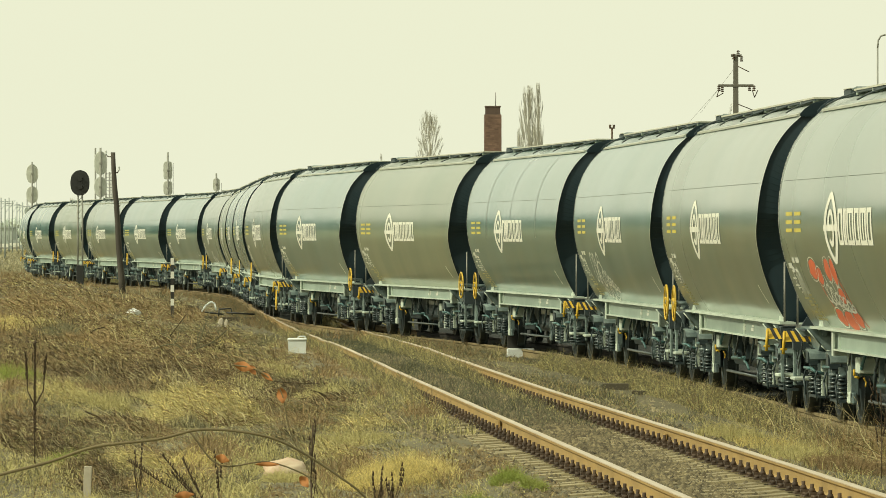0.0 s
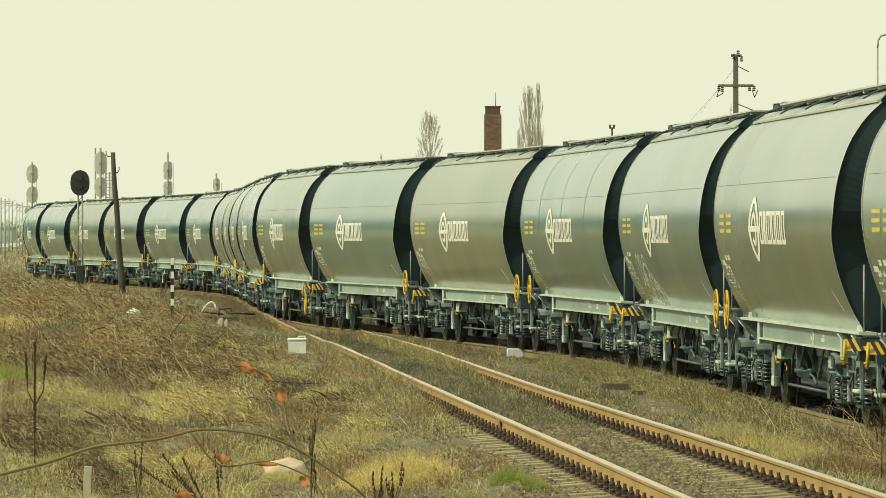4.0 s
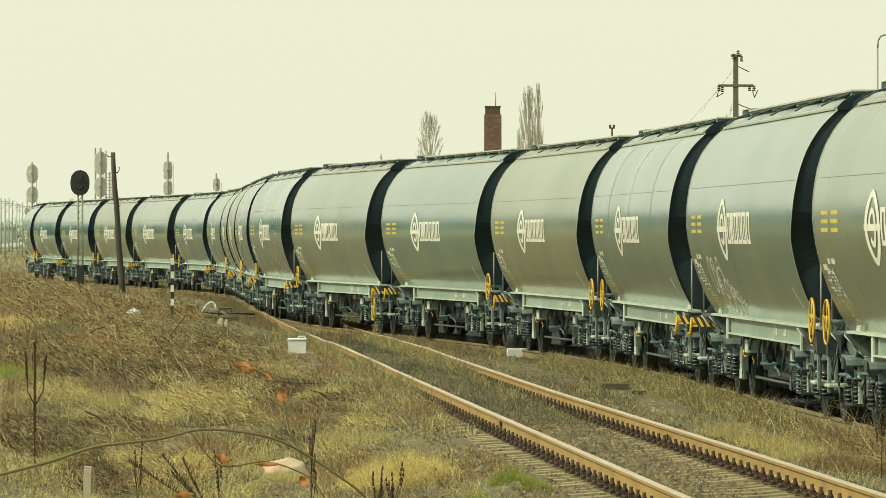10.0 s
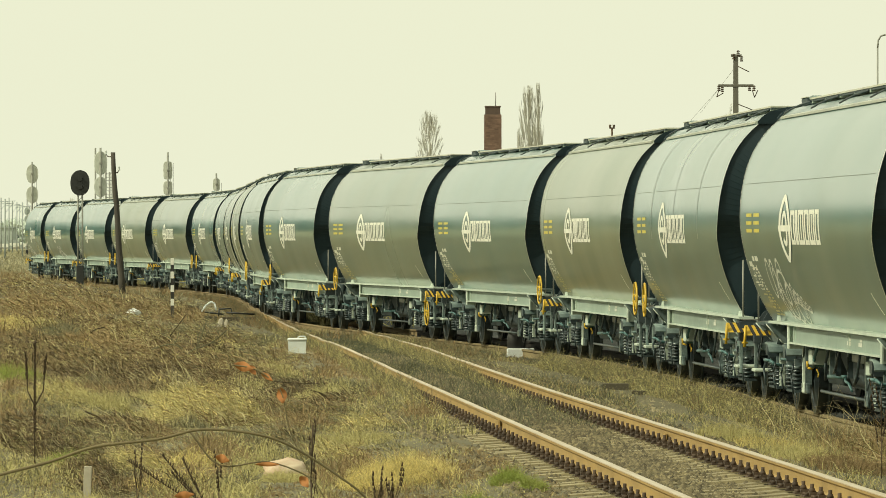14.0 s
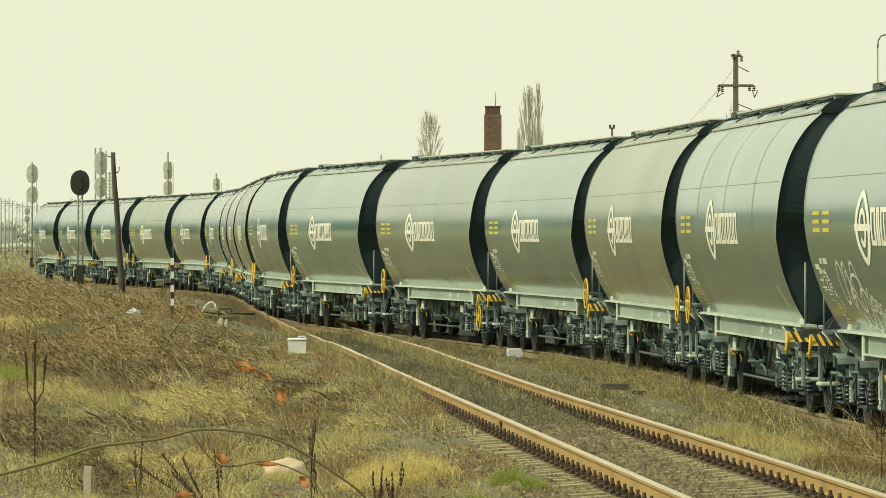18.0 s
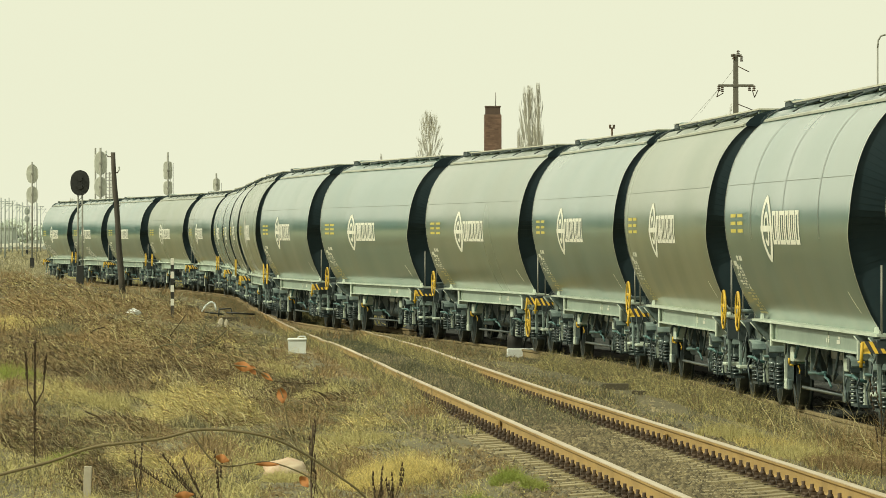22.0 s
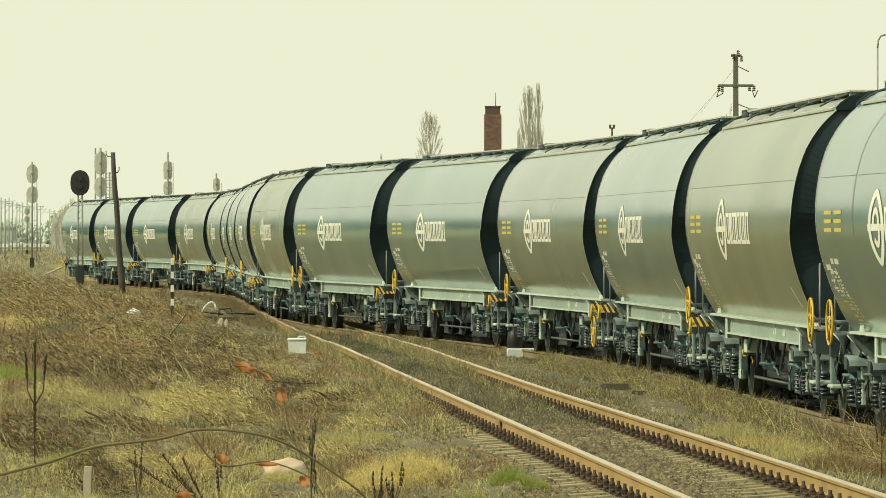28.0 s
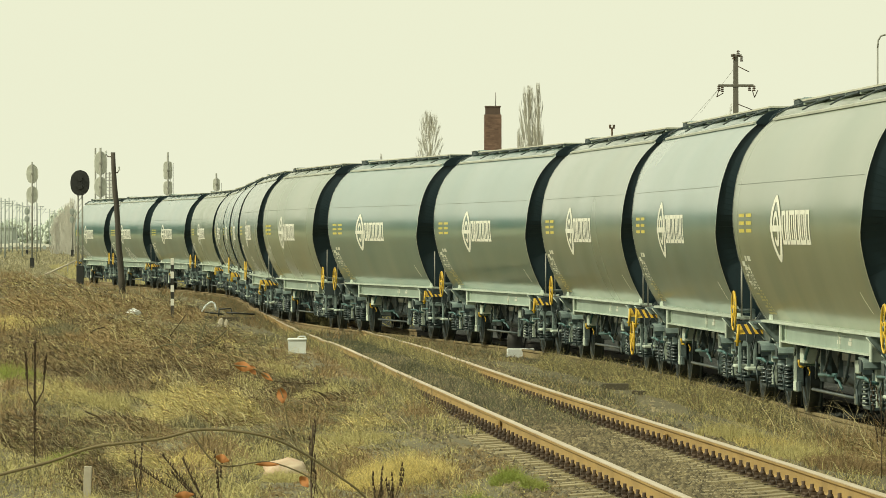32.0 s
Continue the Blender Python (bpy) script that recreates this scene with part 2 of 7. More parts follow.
def rod(bm, p, q, r, r2=None, seg=8, caps=True):
    p, q = Vector(p), Vector(q)
    r2 = r if r2 is None else r2
    way = (q - p).normalized()
    side = way.orthogonal().normalized()
    up = way.cross(side)
    rings = []
    for c, rad in ((p, r), (q, r2)):
        rings.append([bm.verts.new(c + (side * math.cos(a) + up * math.sin(a)) * rad)
                      for a in (2 * math.pi * i / seg for i in range(seg))])
    for i in range(seg):
        j = (i + 1) % seg
        bm.faces.new((rings[0][i], rings[0][j], rings[1][j], rings[1][i])).smooth = True
    if caps:
        bm.faces.new(rings[0][::-1])
        bm.faces.new(rings[1])


def bent(bm, pts, r, seg=6):
    for a, b in zip(pts, pts[1:]):
        rod(bm, a, b, r, seg=seg)


def ring(bm, c, R, r, axis="x", seg=20, sub=6):
    c = Vector(c)
    rows = []
    for i in range(seg):
        a = 2 * math.pi * i / seg
        row = []
        for j in range(sub):
            b = 2 * math.pi * j / sub
            u, v, w = (R + r * math.cos(b)) * math.cos(a), (R + r * math.cos(b)) * math.sin(a), r * math.sin(b)
            row.append(bm.verts.new(c + Vector({"x": (w, u, v), "y": (u, w, v), "z": (u, v, w)}[axis])))
        rows.append(row)
    for i in range(seg):
        for j in range(sub):
            i2, j2 = (i + 1) % seg, (j + 1) % sub
            bm.faces.new((rows[i][j], rows[i2][j], rows[i2][j2], rows[i][j2])).smooth = True


def loft(bm, sections, closed=True, caps=True, smooth=False):
    rows = [[bm.verts.new(p) for p in s] for s in sections]
    n = len(rows[0])
    for a, b in zip(rows, rows[1:]):
        for i in range(n if closed else n - 1):
            j = (i + 1) % n
            bm.faces.new((a[i], a[j], b[j], b[i])).smooth = smooth
    if caps:
        bm.faces.new(rows[0][::-1])
        bm.faces.new(rows[-1])


def finish(bm, name, mat):
    bmesh.ops.recalc_face_normals(bm, faces=bm.faces[:])
    me = bpy.data.meshes.new(name)
    bm.to_mesh(me)
    bm.free()
    me.materials.append(mat)
    return me


def part(name, bm, mat, parent=None, label=""):
    ob = new(name, finish(bm, name, mat) if isinstance(bm, bmesh.types.BMesh) else bm)
    ob.parent = parent
    return tagged(ob, label)


def bmnew():
    return bmesh.new()


def array_mesh(name, verts, faces, mat):
    me = bpy.data.meshes.new(name)
    me.from_pydata(verts.tolist() if hasattr(verts, "tolist") else verts, [], faces.tolist() if hasattr(faces, "tolist") else faces)
    me.materials.append(mat)
    return me


# ---- the plan: lines of the two tracks, x to the east, y away from the eye ----
HEADINGS = [(-140, -9), (-60, -6.5), (-24, -5.0), (-12, -3.85), (-3, -3.25), (12, -3.1), (20, -3.6), (30, -5.5), (42, -8.05), (52, -9.6),
            (60, -9.95), (66, -8.7), (78, -5.7), (88, -4.0), (100, -3.1), (128, -3.05), (138, -3.95), (150, -6.35),
            (162, -8.9), (172, -9.95), (190, -9.7), (212, -9.6), (224, -8.2), (234, -5.8), (242, -4.7), (480, -4.5)]
ARC = np.arange(-140.0, 481.0, 1.0)
TURN = np.radians(np.interp(ARC, [a for a, _ in HEADINGS], [b for _, b in HEADINGS]))
MID = (TURN[1:] + TURN[:-1]) / 2
LINE_X = np.concatenate([[0], np.cumsum(np.sin(MID))])
LINE_Y = np.concatenate([[0], np.cumsum(np.cos(MID))])
LINE_X += 5.53 - np.interp(0, ARC, LINE_X)
LINE_Y += 72.24 - np.interp(0, ARC, LINE_Y)


def on_line(s, off=0.0):
    """Plan point at arc length s of the train's track, off metres to its west."""
    a = np.interp(s, ARC, TURN)
    return (float(np.interp(s, ARC, LINE_X) - off * math.cos(a)), float(np.interp(s, ARC, LINE_Y) + off * math.sin(a)))


NEAR_PLAN = [(-60, 9.0), (20, 4.35), (49, 2.62), (64, 1.63), (75.3, 0.86), (91.7, -0.16), (105.4, -1.0), (135, -2.66), (158, -4.0), (172, -4.85), (194, -6.05)]
NY = np.arange(-60.0, 194.5, 0.5)
NX = np.polyval(np.polyfit([a for a, _ in NEAR_PLAN], [b for _, b in NEAR_PLAN], 4), NY)


def near_x(y):
    return np.interp(y, NY, NX)


def near_z(y):
    """The near track lies a hand's width higher until it joins the other."""
    return 0.13 * np.clip((140 - y) / 32, 0, 1)


def line_x(y):
    return np.interp(y, LINE_Y, LINE_X)


def ground_z(x, y):
    x, y = np.asarray(x, float), np.asarray(y, float)
    lx = line_x(y)
    nx = np.where(y < 165, near_x(y), lx)
    west = nx - x
    bank = np.clip((west - 1.9) / 5.0, 0, 1)
    bank = bank * bank * (3 - 2 * bank)
    far = np.clip((y - 70) / 80, 0, 1) * np.clip((330 - y) / 60, 0, 1)
    z = -0.20 + near_z(y) * np.clip((2.6 - np.abs(west)) / 1.0, 0, 1) + bank * (0.12 + 0.36 * far)
    z = z + 0.10 * bank * (np.sin(x * 0.9 + y * 0.21) * np.cos(y * 0.17 - x * 0.4) + 0.5 * np.sin(x * 2.3 - y * 0.5))
    z = z - 0.035 * np.clip((1.6 - np.abs(west)) / 0.2, 0, 1) * np.clip((np.abs(west) - 0.72) / 0.12, 0.15, 1) * np.clip((126 - y) / 8, 0, 1)
    z = z + np.clip((y - 300) / 200, 0, 1) * 0.35 + np.clip((x - lx - 3) / 6, 0, 1) * 0.1
    return z - np.clip((np.abs(x) + np.abs(y) - 900) / 2000, 0, 1) * 0.5


# ---- ground: one sheet to the horizon ----
gx = np.concatenate([-np.geomspace(3500, 45, 14), np.arange(-42, 30, 0.6), np.geomspace(32, 3500, 14)])
gy = np.concatenate([[-800, -300, -120, -50, -10, 15, 30], np.arange(40, 130, 0.7), np.arange(130, 340, 2.0), np.arange(340, 800, 6.0), np.geomspace(810, 4500, 14)])
GX, GY = np.meshgrid(gx, gy)
GZ = ground_z(GX, GY)
nxg = len(gx)
idx = np.arange(len(gy) * nxg).reshape(len(gy), nxg)
quads = np.stack([idx[:-1, :-1], idx[:-1, 1:], idx[1:, 1:], idx[1:, :-1]], -1).reshape(-1, 4)
me = array_mesh("ground", np.stack([GX, GY, GZ], -1).reshape(-1, 3), quads, SOIL)
me.polygons.foreach_set("use_smooth", [True] * len(me.polygons))
me.materials.append(FIELD)
mid = quads[:, 0]
mx, my = GX.ravel()[mid], GY.ravel()[mid]
side = ((mx < -0.1 * np.abs(my) - 1.5) | (my < 30)) & (mx < near_x(np.clip(my, -60, 194)) - 2.5)
me.polygons.foreach_set("material_index", side.astype(np.int32))
ground = tagged(new("ground", me), "dry grassy railway land in winter", "ground", kind="structure")


# ---- tracks ----
def rail_mesh(pts, name, side=RUST):
    """A flat-bottomed rail along (x, y, z of its top, heading) rows; the head is a mesh of its own."""
    foot = [(-0.07, -0.172), (0.07, -0.172), (0.07, -0.160), (0.010, -0.136), (0.010, -0.05), (0.034, -0.034), (0.036, -0.008),
            (-0.036, -0.008), (-0.034, -0.034), (-0.010, -0.05), (-0.010, -0.136), (-0.07, -0.160)]
    head = [(-0.0365, -0.012), (0.0365, -0.012), (0.0365, -0.004), (0.028, 0.002), (-0.028, 0.002), (-0.0365, -0.004)]
    made = []
    for prof, mat in ((foot, side), (head, RAILTOP if side is RUST else side)):
        bm = bmnew()
        secs = [[(x + u * math.cos(a), y - u * math.sin(a), z + w) for u, w in prof] for x, y, z, a in pts]
        loft(bm, secs)
        made.append(finish(bm, name, mat))
    return made


GAUGE = 1.52


def cant(sgn, y):
    """The east rail lies slightly higher towards the eye."""
    return 0.045 * min(1, max(0, (78 - y) / 26)) if sgn > 0 else 0.0


near_track = tagged(new("railway_track"), "rusty railway track on old sleepers in dry grass", "railway track", kind="structure")
for sgn in (-1, 1):
    pts = []
    for y in np.arange(-40, 172, 1.5):
        a = math.atan2(float(near_x(y + 0.5) - near_x(y - 0.5)), 1.0)
        sway = min(1.0, max(0.0, (y - 80) / 30)) * (0.014 * math.sin(y * 0.42 + sgn) + 0.009 * math.sin(y * 0.83))
        pts.append((float(near_x(y)) + sway + sgn * GAUGE / 2 * math.cos(a), y - sgn * GAUGE / 2 * math.sin(a), float(near_z(y)) + cant(sgn, y) + 0.6 * sway * math.sin(y * 0.3 + 2 * sgn), a))
    foot, head = rail_mesh(pts, "rail")
    rail = part("rail", foot, None, near_track, "rust-brown rail with a worn shiny head")
    part("rail_head", head, None, rail, "worn pale running surface")

train_track = tagged(new("railway_track"), "rusty curving railway track half hidden by dry weeds", "railway track", kind="structure")
for sgn in (-1, 1):
    for s0, s1, mat, label in ((-70, 64, DARKRUST, "dark rusty rail in the weeds"), (64, 330, DULLRUST, "dull golden-brown rail")):
        pts = []
        for s in np.arange(s0, s1 + 0.1, 2.0):
            a = float(np.interp(s, ARC, TURN))
            x, y = on_line(s, -sgn * GAUGE / 2)
            pts.append((x, y, 0.0, a))
        # near part of the east rail: the train's shade is in its colour
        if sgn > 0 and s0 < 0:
            mat, label = SHADERAIL, "rail painted dark for the shade under the train"
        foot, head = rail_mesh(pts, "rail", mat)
        rail = part("rail", foot, None, train_track, label)
        part("rail_head", head, None, rail)


# dark strip along the track, painted in place of shade under the wagons
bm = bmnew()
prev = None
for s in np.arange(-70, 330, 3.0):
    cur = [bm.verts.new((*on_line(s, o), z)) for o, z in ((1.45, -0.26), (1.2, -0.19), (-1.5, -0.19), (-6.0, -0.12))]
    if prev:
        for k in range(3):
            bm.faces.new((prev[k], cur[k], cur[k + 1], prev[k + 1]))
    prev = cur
part("ballast_bed", bm, DARKSTONE, train_track, "ballast bed painted dark for the shade under the train")


# ---- wagons ----
LENGTH = 15.259
PROFILE = [(1.10, 1.08), (1.20, 1.145), (1.35, 1.235), (1.55, 1.33), (1.8, 1.42), (2.05, 1.49), (2.3, 1.53), (2.55, 1.535), (2.8, 1.512),
           (3.05, 1.462), (3.3, 1.375), (3.5, 1.26), (3.65, 1.14), (3.78, 1.0)]


def rounded(rows, n=4):
    """More points between the rows, along a smooth curve."""
    p = [Vector((a, b, 0)) for a, b in rows]
    p = [2 * p[0] - p[1]] + p + [2 * p[-1] - p[-2]]
    out = []
    for i in range(1, len(p) - 2):
        a, b, c, e = p[i - 1:i + 3]
        for j in range(n):
            t = j / n
            q = 0.5 * (2 * b + (c - a) * t + (2 * a - 5 * b + 4 * c - e) * t * t + (3 * b - a - 3 * c + e) * t ** 3)
            out.append((q.x, q.y))
    return out + [rows[-1]]


PROFILE = rounded(PROFILE, 3)
TANK = 6.40


def skin(z):
    return float(np.interp(z, [a for a, _ in PROFILE], [b for _, b in PROFILE]))


def decal(bm, rows, lift=0.005):
    """A patch that lies on the tank's side: rows of ((x0, x1), z) from below upwards."""
    prev = None
    for (x0, x1), z in rows:
        y = skin(z) + lift
        cur = (bm.verts.new((x0, y, z)), bm.verts.new((x1, y, z)))
        if prev:
            bm.faces.new((prev[0], prev[1], cur[1], cur[0]))
        prev = cur


def bar_decal(bm, x0, x1, z0, z1, lean=0.0):
    n = max(2, int((z1 - z0) / 0.08) + 1)
    decal(bm, [((x0 + lean * i / (n - 1), x1 + lean * i / (n - 1)), z0 + (z1 - z0) * i / (n - 1)) for i in range(n)])


def ring_decal(bm, cx, cz, rx, rz, width, tip=0.0, a0=0.0, a1=360.0, seg=36, lift=0.006, across=0.0):
    rows = []
    for i in range(seg + 1):
        a = radians(a0 + (a1 - a0) * i / seg)
        peak = 1 + tip * abs(math.sin(a)) ** 9
        p = []
        for k in (1.0, -1.0):
            x, z = cx + (rx + k * (across or width) / 2) * math.cos(a), cz + (rz * peak + k * width / 2) * math.sin(a)
            p.append(bm.verts.new((x, skin(z) + lift, z)))
        rows.append(p)
    for a, b in zip(rows, rows[1:]):
        bm.faces.new((a[0], b[0], b[1], a[1]))


def scrawl(bm, cx, cz, w, h, seed, width=0.035, loops=7, lift=0.008):
    """A sprayed line that wanders over the tank's side."""
    r = random.Random(seed)
    pts = []
    tall = [r.uniform(0.6, 1.1) for _ in range(loops + 1)]
    for i in range(loops * 18):
        f = i / (loops * 18)
        a = i * 2 * math.pi / 18
        amp = tall[i // 18] * (0.35 + 0.75 * f)
        pts.append((cx - w / 2 + w * f + 0.10 * w * math.cos(a), cz + h * (0.40 * math.sin(a) * amp - 0.55 * (1 - f) + 0.28)))
    prev = None
    for i, (x, z) in enumerate(pts):
        (x0, z0), (x1, z1) = pts[max(0, i - 1)], pts[min(len(pts) - 1, i + 1)]
        d = math.hypot(x1 - x0, z1 - z0) or 1
        px, pz = -(z1 - z0) / d * width / 2, (x1 - x0) / d * width / 2
        cur = [bm.verts.new((x + k * px, skin(z + k * pz) + lift, z + k * pz)) for k in (-1, 1)]
        if prev:
            bm.faces.new((prev[0], prev[1], cur[1], cur[0]))
        prev = cur


def flare(x, z):
    """The tank's ends lean: longer at the roof, drawn in below the waist, most of all at the near end."""
    k = min(1.0, max(0.0, (abs(x) - 5.9) / 0.45))
    if x < 0:
        return -k * float(np.interp(z, (1.1, 1.8, 2.25, 2.5, 3.0, 3.9), (-0.34, -0.30, -0.18, 0.06, 0.20, 0.36)))
    return k * float(np.interp(z, (1.1, 1.8, 2.25, 2.5, 3.0, 3.9), (-0.16, -0.10, -0.05, 0.05, 0.14, 0.26)))


def section(x, grow=0.0):
    side = [(w + grow, z) for z, w in PROFILE]
    roof = [(0.93 + grow, 3.85 + grow), (0.82, 3.925 + grow), (0.6, 3.98 + grow), (0.25, 3.995 + grow)]
    half = side + roof
    return [(x + flare(x, z), -y, z) for y, z in half] + [(x + flare(x, z), y, z) for y, z in reversed(half)]


def coil(bm, x, y, z0, z1, r, turns=5):
    for i in range(turns):
        ring(bm, (x, y, z0 + (z1 - z0) * (i + 0.5) / turns), r, 0.018, "z", 10, 4)
    rod(bm, (x, y, z0), (x, y, z1), r * 0.55, seg=6)


DARKSTEEL = material("dark_gear_steel", (0.05, 0.076, 0.08), (0.022, 0.035, 0.038), 0.42, scale=4, fine=30, spread=0.3)


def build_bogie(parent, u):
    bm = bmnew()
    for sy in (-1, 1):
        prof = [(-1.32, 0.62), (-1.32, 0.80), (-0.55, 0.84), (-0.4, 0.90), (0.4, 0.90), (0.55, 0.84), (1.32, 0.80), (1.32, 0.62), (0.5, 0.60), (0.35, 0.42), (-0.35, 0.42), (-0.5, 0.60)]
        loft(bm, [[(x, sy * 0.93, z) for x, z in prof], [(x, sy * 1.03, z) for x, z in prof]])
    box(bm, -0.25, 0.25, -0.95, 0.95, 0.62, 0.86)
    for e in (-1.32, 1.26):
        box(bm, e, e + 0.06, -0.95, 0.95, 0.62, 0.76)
    me = finish(bm, "bogie", DARKSTEEL)
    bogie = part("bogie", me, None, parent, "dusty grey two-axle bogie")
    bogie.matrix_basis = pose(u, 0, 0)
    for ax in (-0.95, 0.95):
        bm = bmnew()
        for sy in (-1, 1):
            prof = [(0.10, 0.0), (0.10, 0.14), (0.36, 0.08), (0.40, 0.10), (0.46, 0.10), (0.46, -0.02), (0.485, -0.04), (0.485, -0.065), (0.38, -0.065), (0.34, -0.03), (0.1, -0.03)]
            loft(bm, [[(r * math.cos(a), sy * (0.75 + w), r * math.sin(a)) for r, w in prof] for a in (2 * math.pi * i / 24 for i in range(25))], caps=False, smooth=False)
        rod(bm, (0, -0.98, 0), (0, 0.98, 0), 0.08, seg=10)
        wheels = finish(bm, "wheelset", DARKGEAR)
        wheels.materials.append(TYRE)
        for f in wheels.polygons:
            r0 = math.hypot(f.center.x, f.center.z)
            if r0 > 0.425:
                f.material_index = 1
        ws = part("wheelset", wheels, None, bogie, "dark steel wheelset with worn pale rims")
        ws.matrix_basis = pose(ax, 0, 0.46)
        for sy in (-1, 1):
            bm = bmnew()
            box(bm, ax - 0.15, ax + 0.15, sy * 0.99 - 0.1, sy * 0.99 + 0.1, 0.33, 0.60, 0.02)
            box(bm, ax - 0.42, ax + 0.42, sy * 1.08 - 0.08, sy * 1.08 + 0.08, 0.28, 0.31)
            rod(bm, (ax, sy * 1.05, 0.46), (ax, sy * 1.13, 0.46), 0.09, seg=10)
            part("axle_box", bm, DARKSTEEL, bogie)
        for dx in (-0.33, 0.33):
            bm = bmnew()
            coil(bm, ax + dx, 1.11, 0.315, 0.575, 0.060, 5)
            part("spring", bm, SPRING, bogie, "dark coil spring with bright edges")
            bm = bmnew()
            loft(bm, [[(ax + dx + 0.075 * math.cos(a), 1.11 + 0.075 * math.sin(a), z) for a in (2 * math.pi * i / 10 for i in range(10))] for z in (0.578, 0.612)], smooth=True)
            box(bm, ax + dx - 0.03, ax + dx + 0.03, 1.07, 1.15, 0.612, 0.70)
            part("spring_cap", bm, GEAR, bogie)
        # upright plate over the far spring, curved hood over the near one
        bm = bmnew()
        box(bm, ax + 0.20, ax + 0.235, 1.06, 1.19, 0.66, 0.865, 0.008)
        box(bm, ax + 0.20, ax + 0.42, 1.185, 1.205, 0.70, 0.865)
        box(bm, ax - 0.06, ax + 0.42, 1.0, 1.20, 0.866, 0.882)
        part("guard_plate", bm, DARKSTEEL, bogie, "dark upright grey plate")
        bm = bmnew()
        curve = [(-0.02, 0.874), (-0.25, 0.872), (-0.38, 0.856), (-0.46, 0.82), (-0.5, 0.76)]
        prof = curve + [(x * 0.97, z - 0.018) for x, z in reversed(curve)]
        loft(bm, [[(ax + x, y, z) for x, z in prof] for y in (1.0, 1.27)])
        box(bm, ax - 0.40, ax - 0.02, 0.985, 1.0, 0.70, 0.84)
        part("hood", bm, HOOD, bogie, "curved dusty grey hood")
        for dx, z0 in ((0.5, 0.30), (-0.56, 0.26)):
            bm = bmnew()
            bent(bm, [(ax + dx, 1.19, 0.62), (ax + dx + 0.03, 1.215, 0.5), (ax + dx, 1.19, z0)], 0.013, 5)
            part("keeper", bm, DARKSTEEL, bogie)
    bm = bmnew()
    bent(bm, [(1.4, 1.16, 0.62), (1.2, 1.24, 0.64), (0.5, 1.25, 0.645), (0.42, 1.2, 0.60), (0.45, 1.1, 0.58)], 0.020, 6)
    part("brake_pipe", bm, PIPE, bogie, "teal painted brake pipe")
    bm = bmnew()
    rod(bm, (-0.5, 1.10, 0.68), (0.6, 1.10, 0.66), 0.02, seg=6)
    bent(bm, [(0.6, 1.1, 0.66), (0.75, 1.12, 0.60), (0.8, 1.1, 0.45)], 0.017)
    part("brake_pipe", bm, PIPE, bogie, "teal painted brake pipe")
    for x0, x1, y0, y1, z0, z1, mat in ((0.62, 1.2, 1.05, 1.12, 0.74, 0.79, GEAR),
                                        (-0.06, 0.06, 1.04, 1.10, 0.40, 0.86, GEAR), (-0.62, -0.56, 1.04, 1.10, 0.34, 0.80, DARKSTEEL),
                                        (0.54, 0.60, 1.04, 1.12, 0.30, 0.82, FRAME), (1.28, 1.36, 0.9, 1.08, 0.34, 0.72, GEAR)):
        bm = bmnew()
        box(bm, x0, x1, y0, y1, z0, z1, 0.012)
        part("lever", bm, mat, bogie)
    for ax in (-0.95, 0.95):
        bm = bmnew()
        sg = 1 if ax > 0 else -1
        loft(bm, [[(ax - sg * 0.50, y, 0.30), (ax - sg * 0.44, y, 0.62), (ax - sg * 0.52, y, 0.64), (ax - sg * 0.60, y, 0.34)] for y in (0.70, 0.82)])
        rod(bm, (ax - sg * 0.5, 0.76, 0.5), (ax - sg * 0.62, 0.76, 0.86), 0.02, seg=5)
        part("brake_shoe", bm, GEAR, bogie)
    return bogie


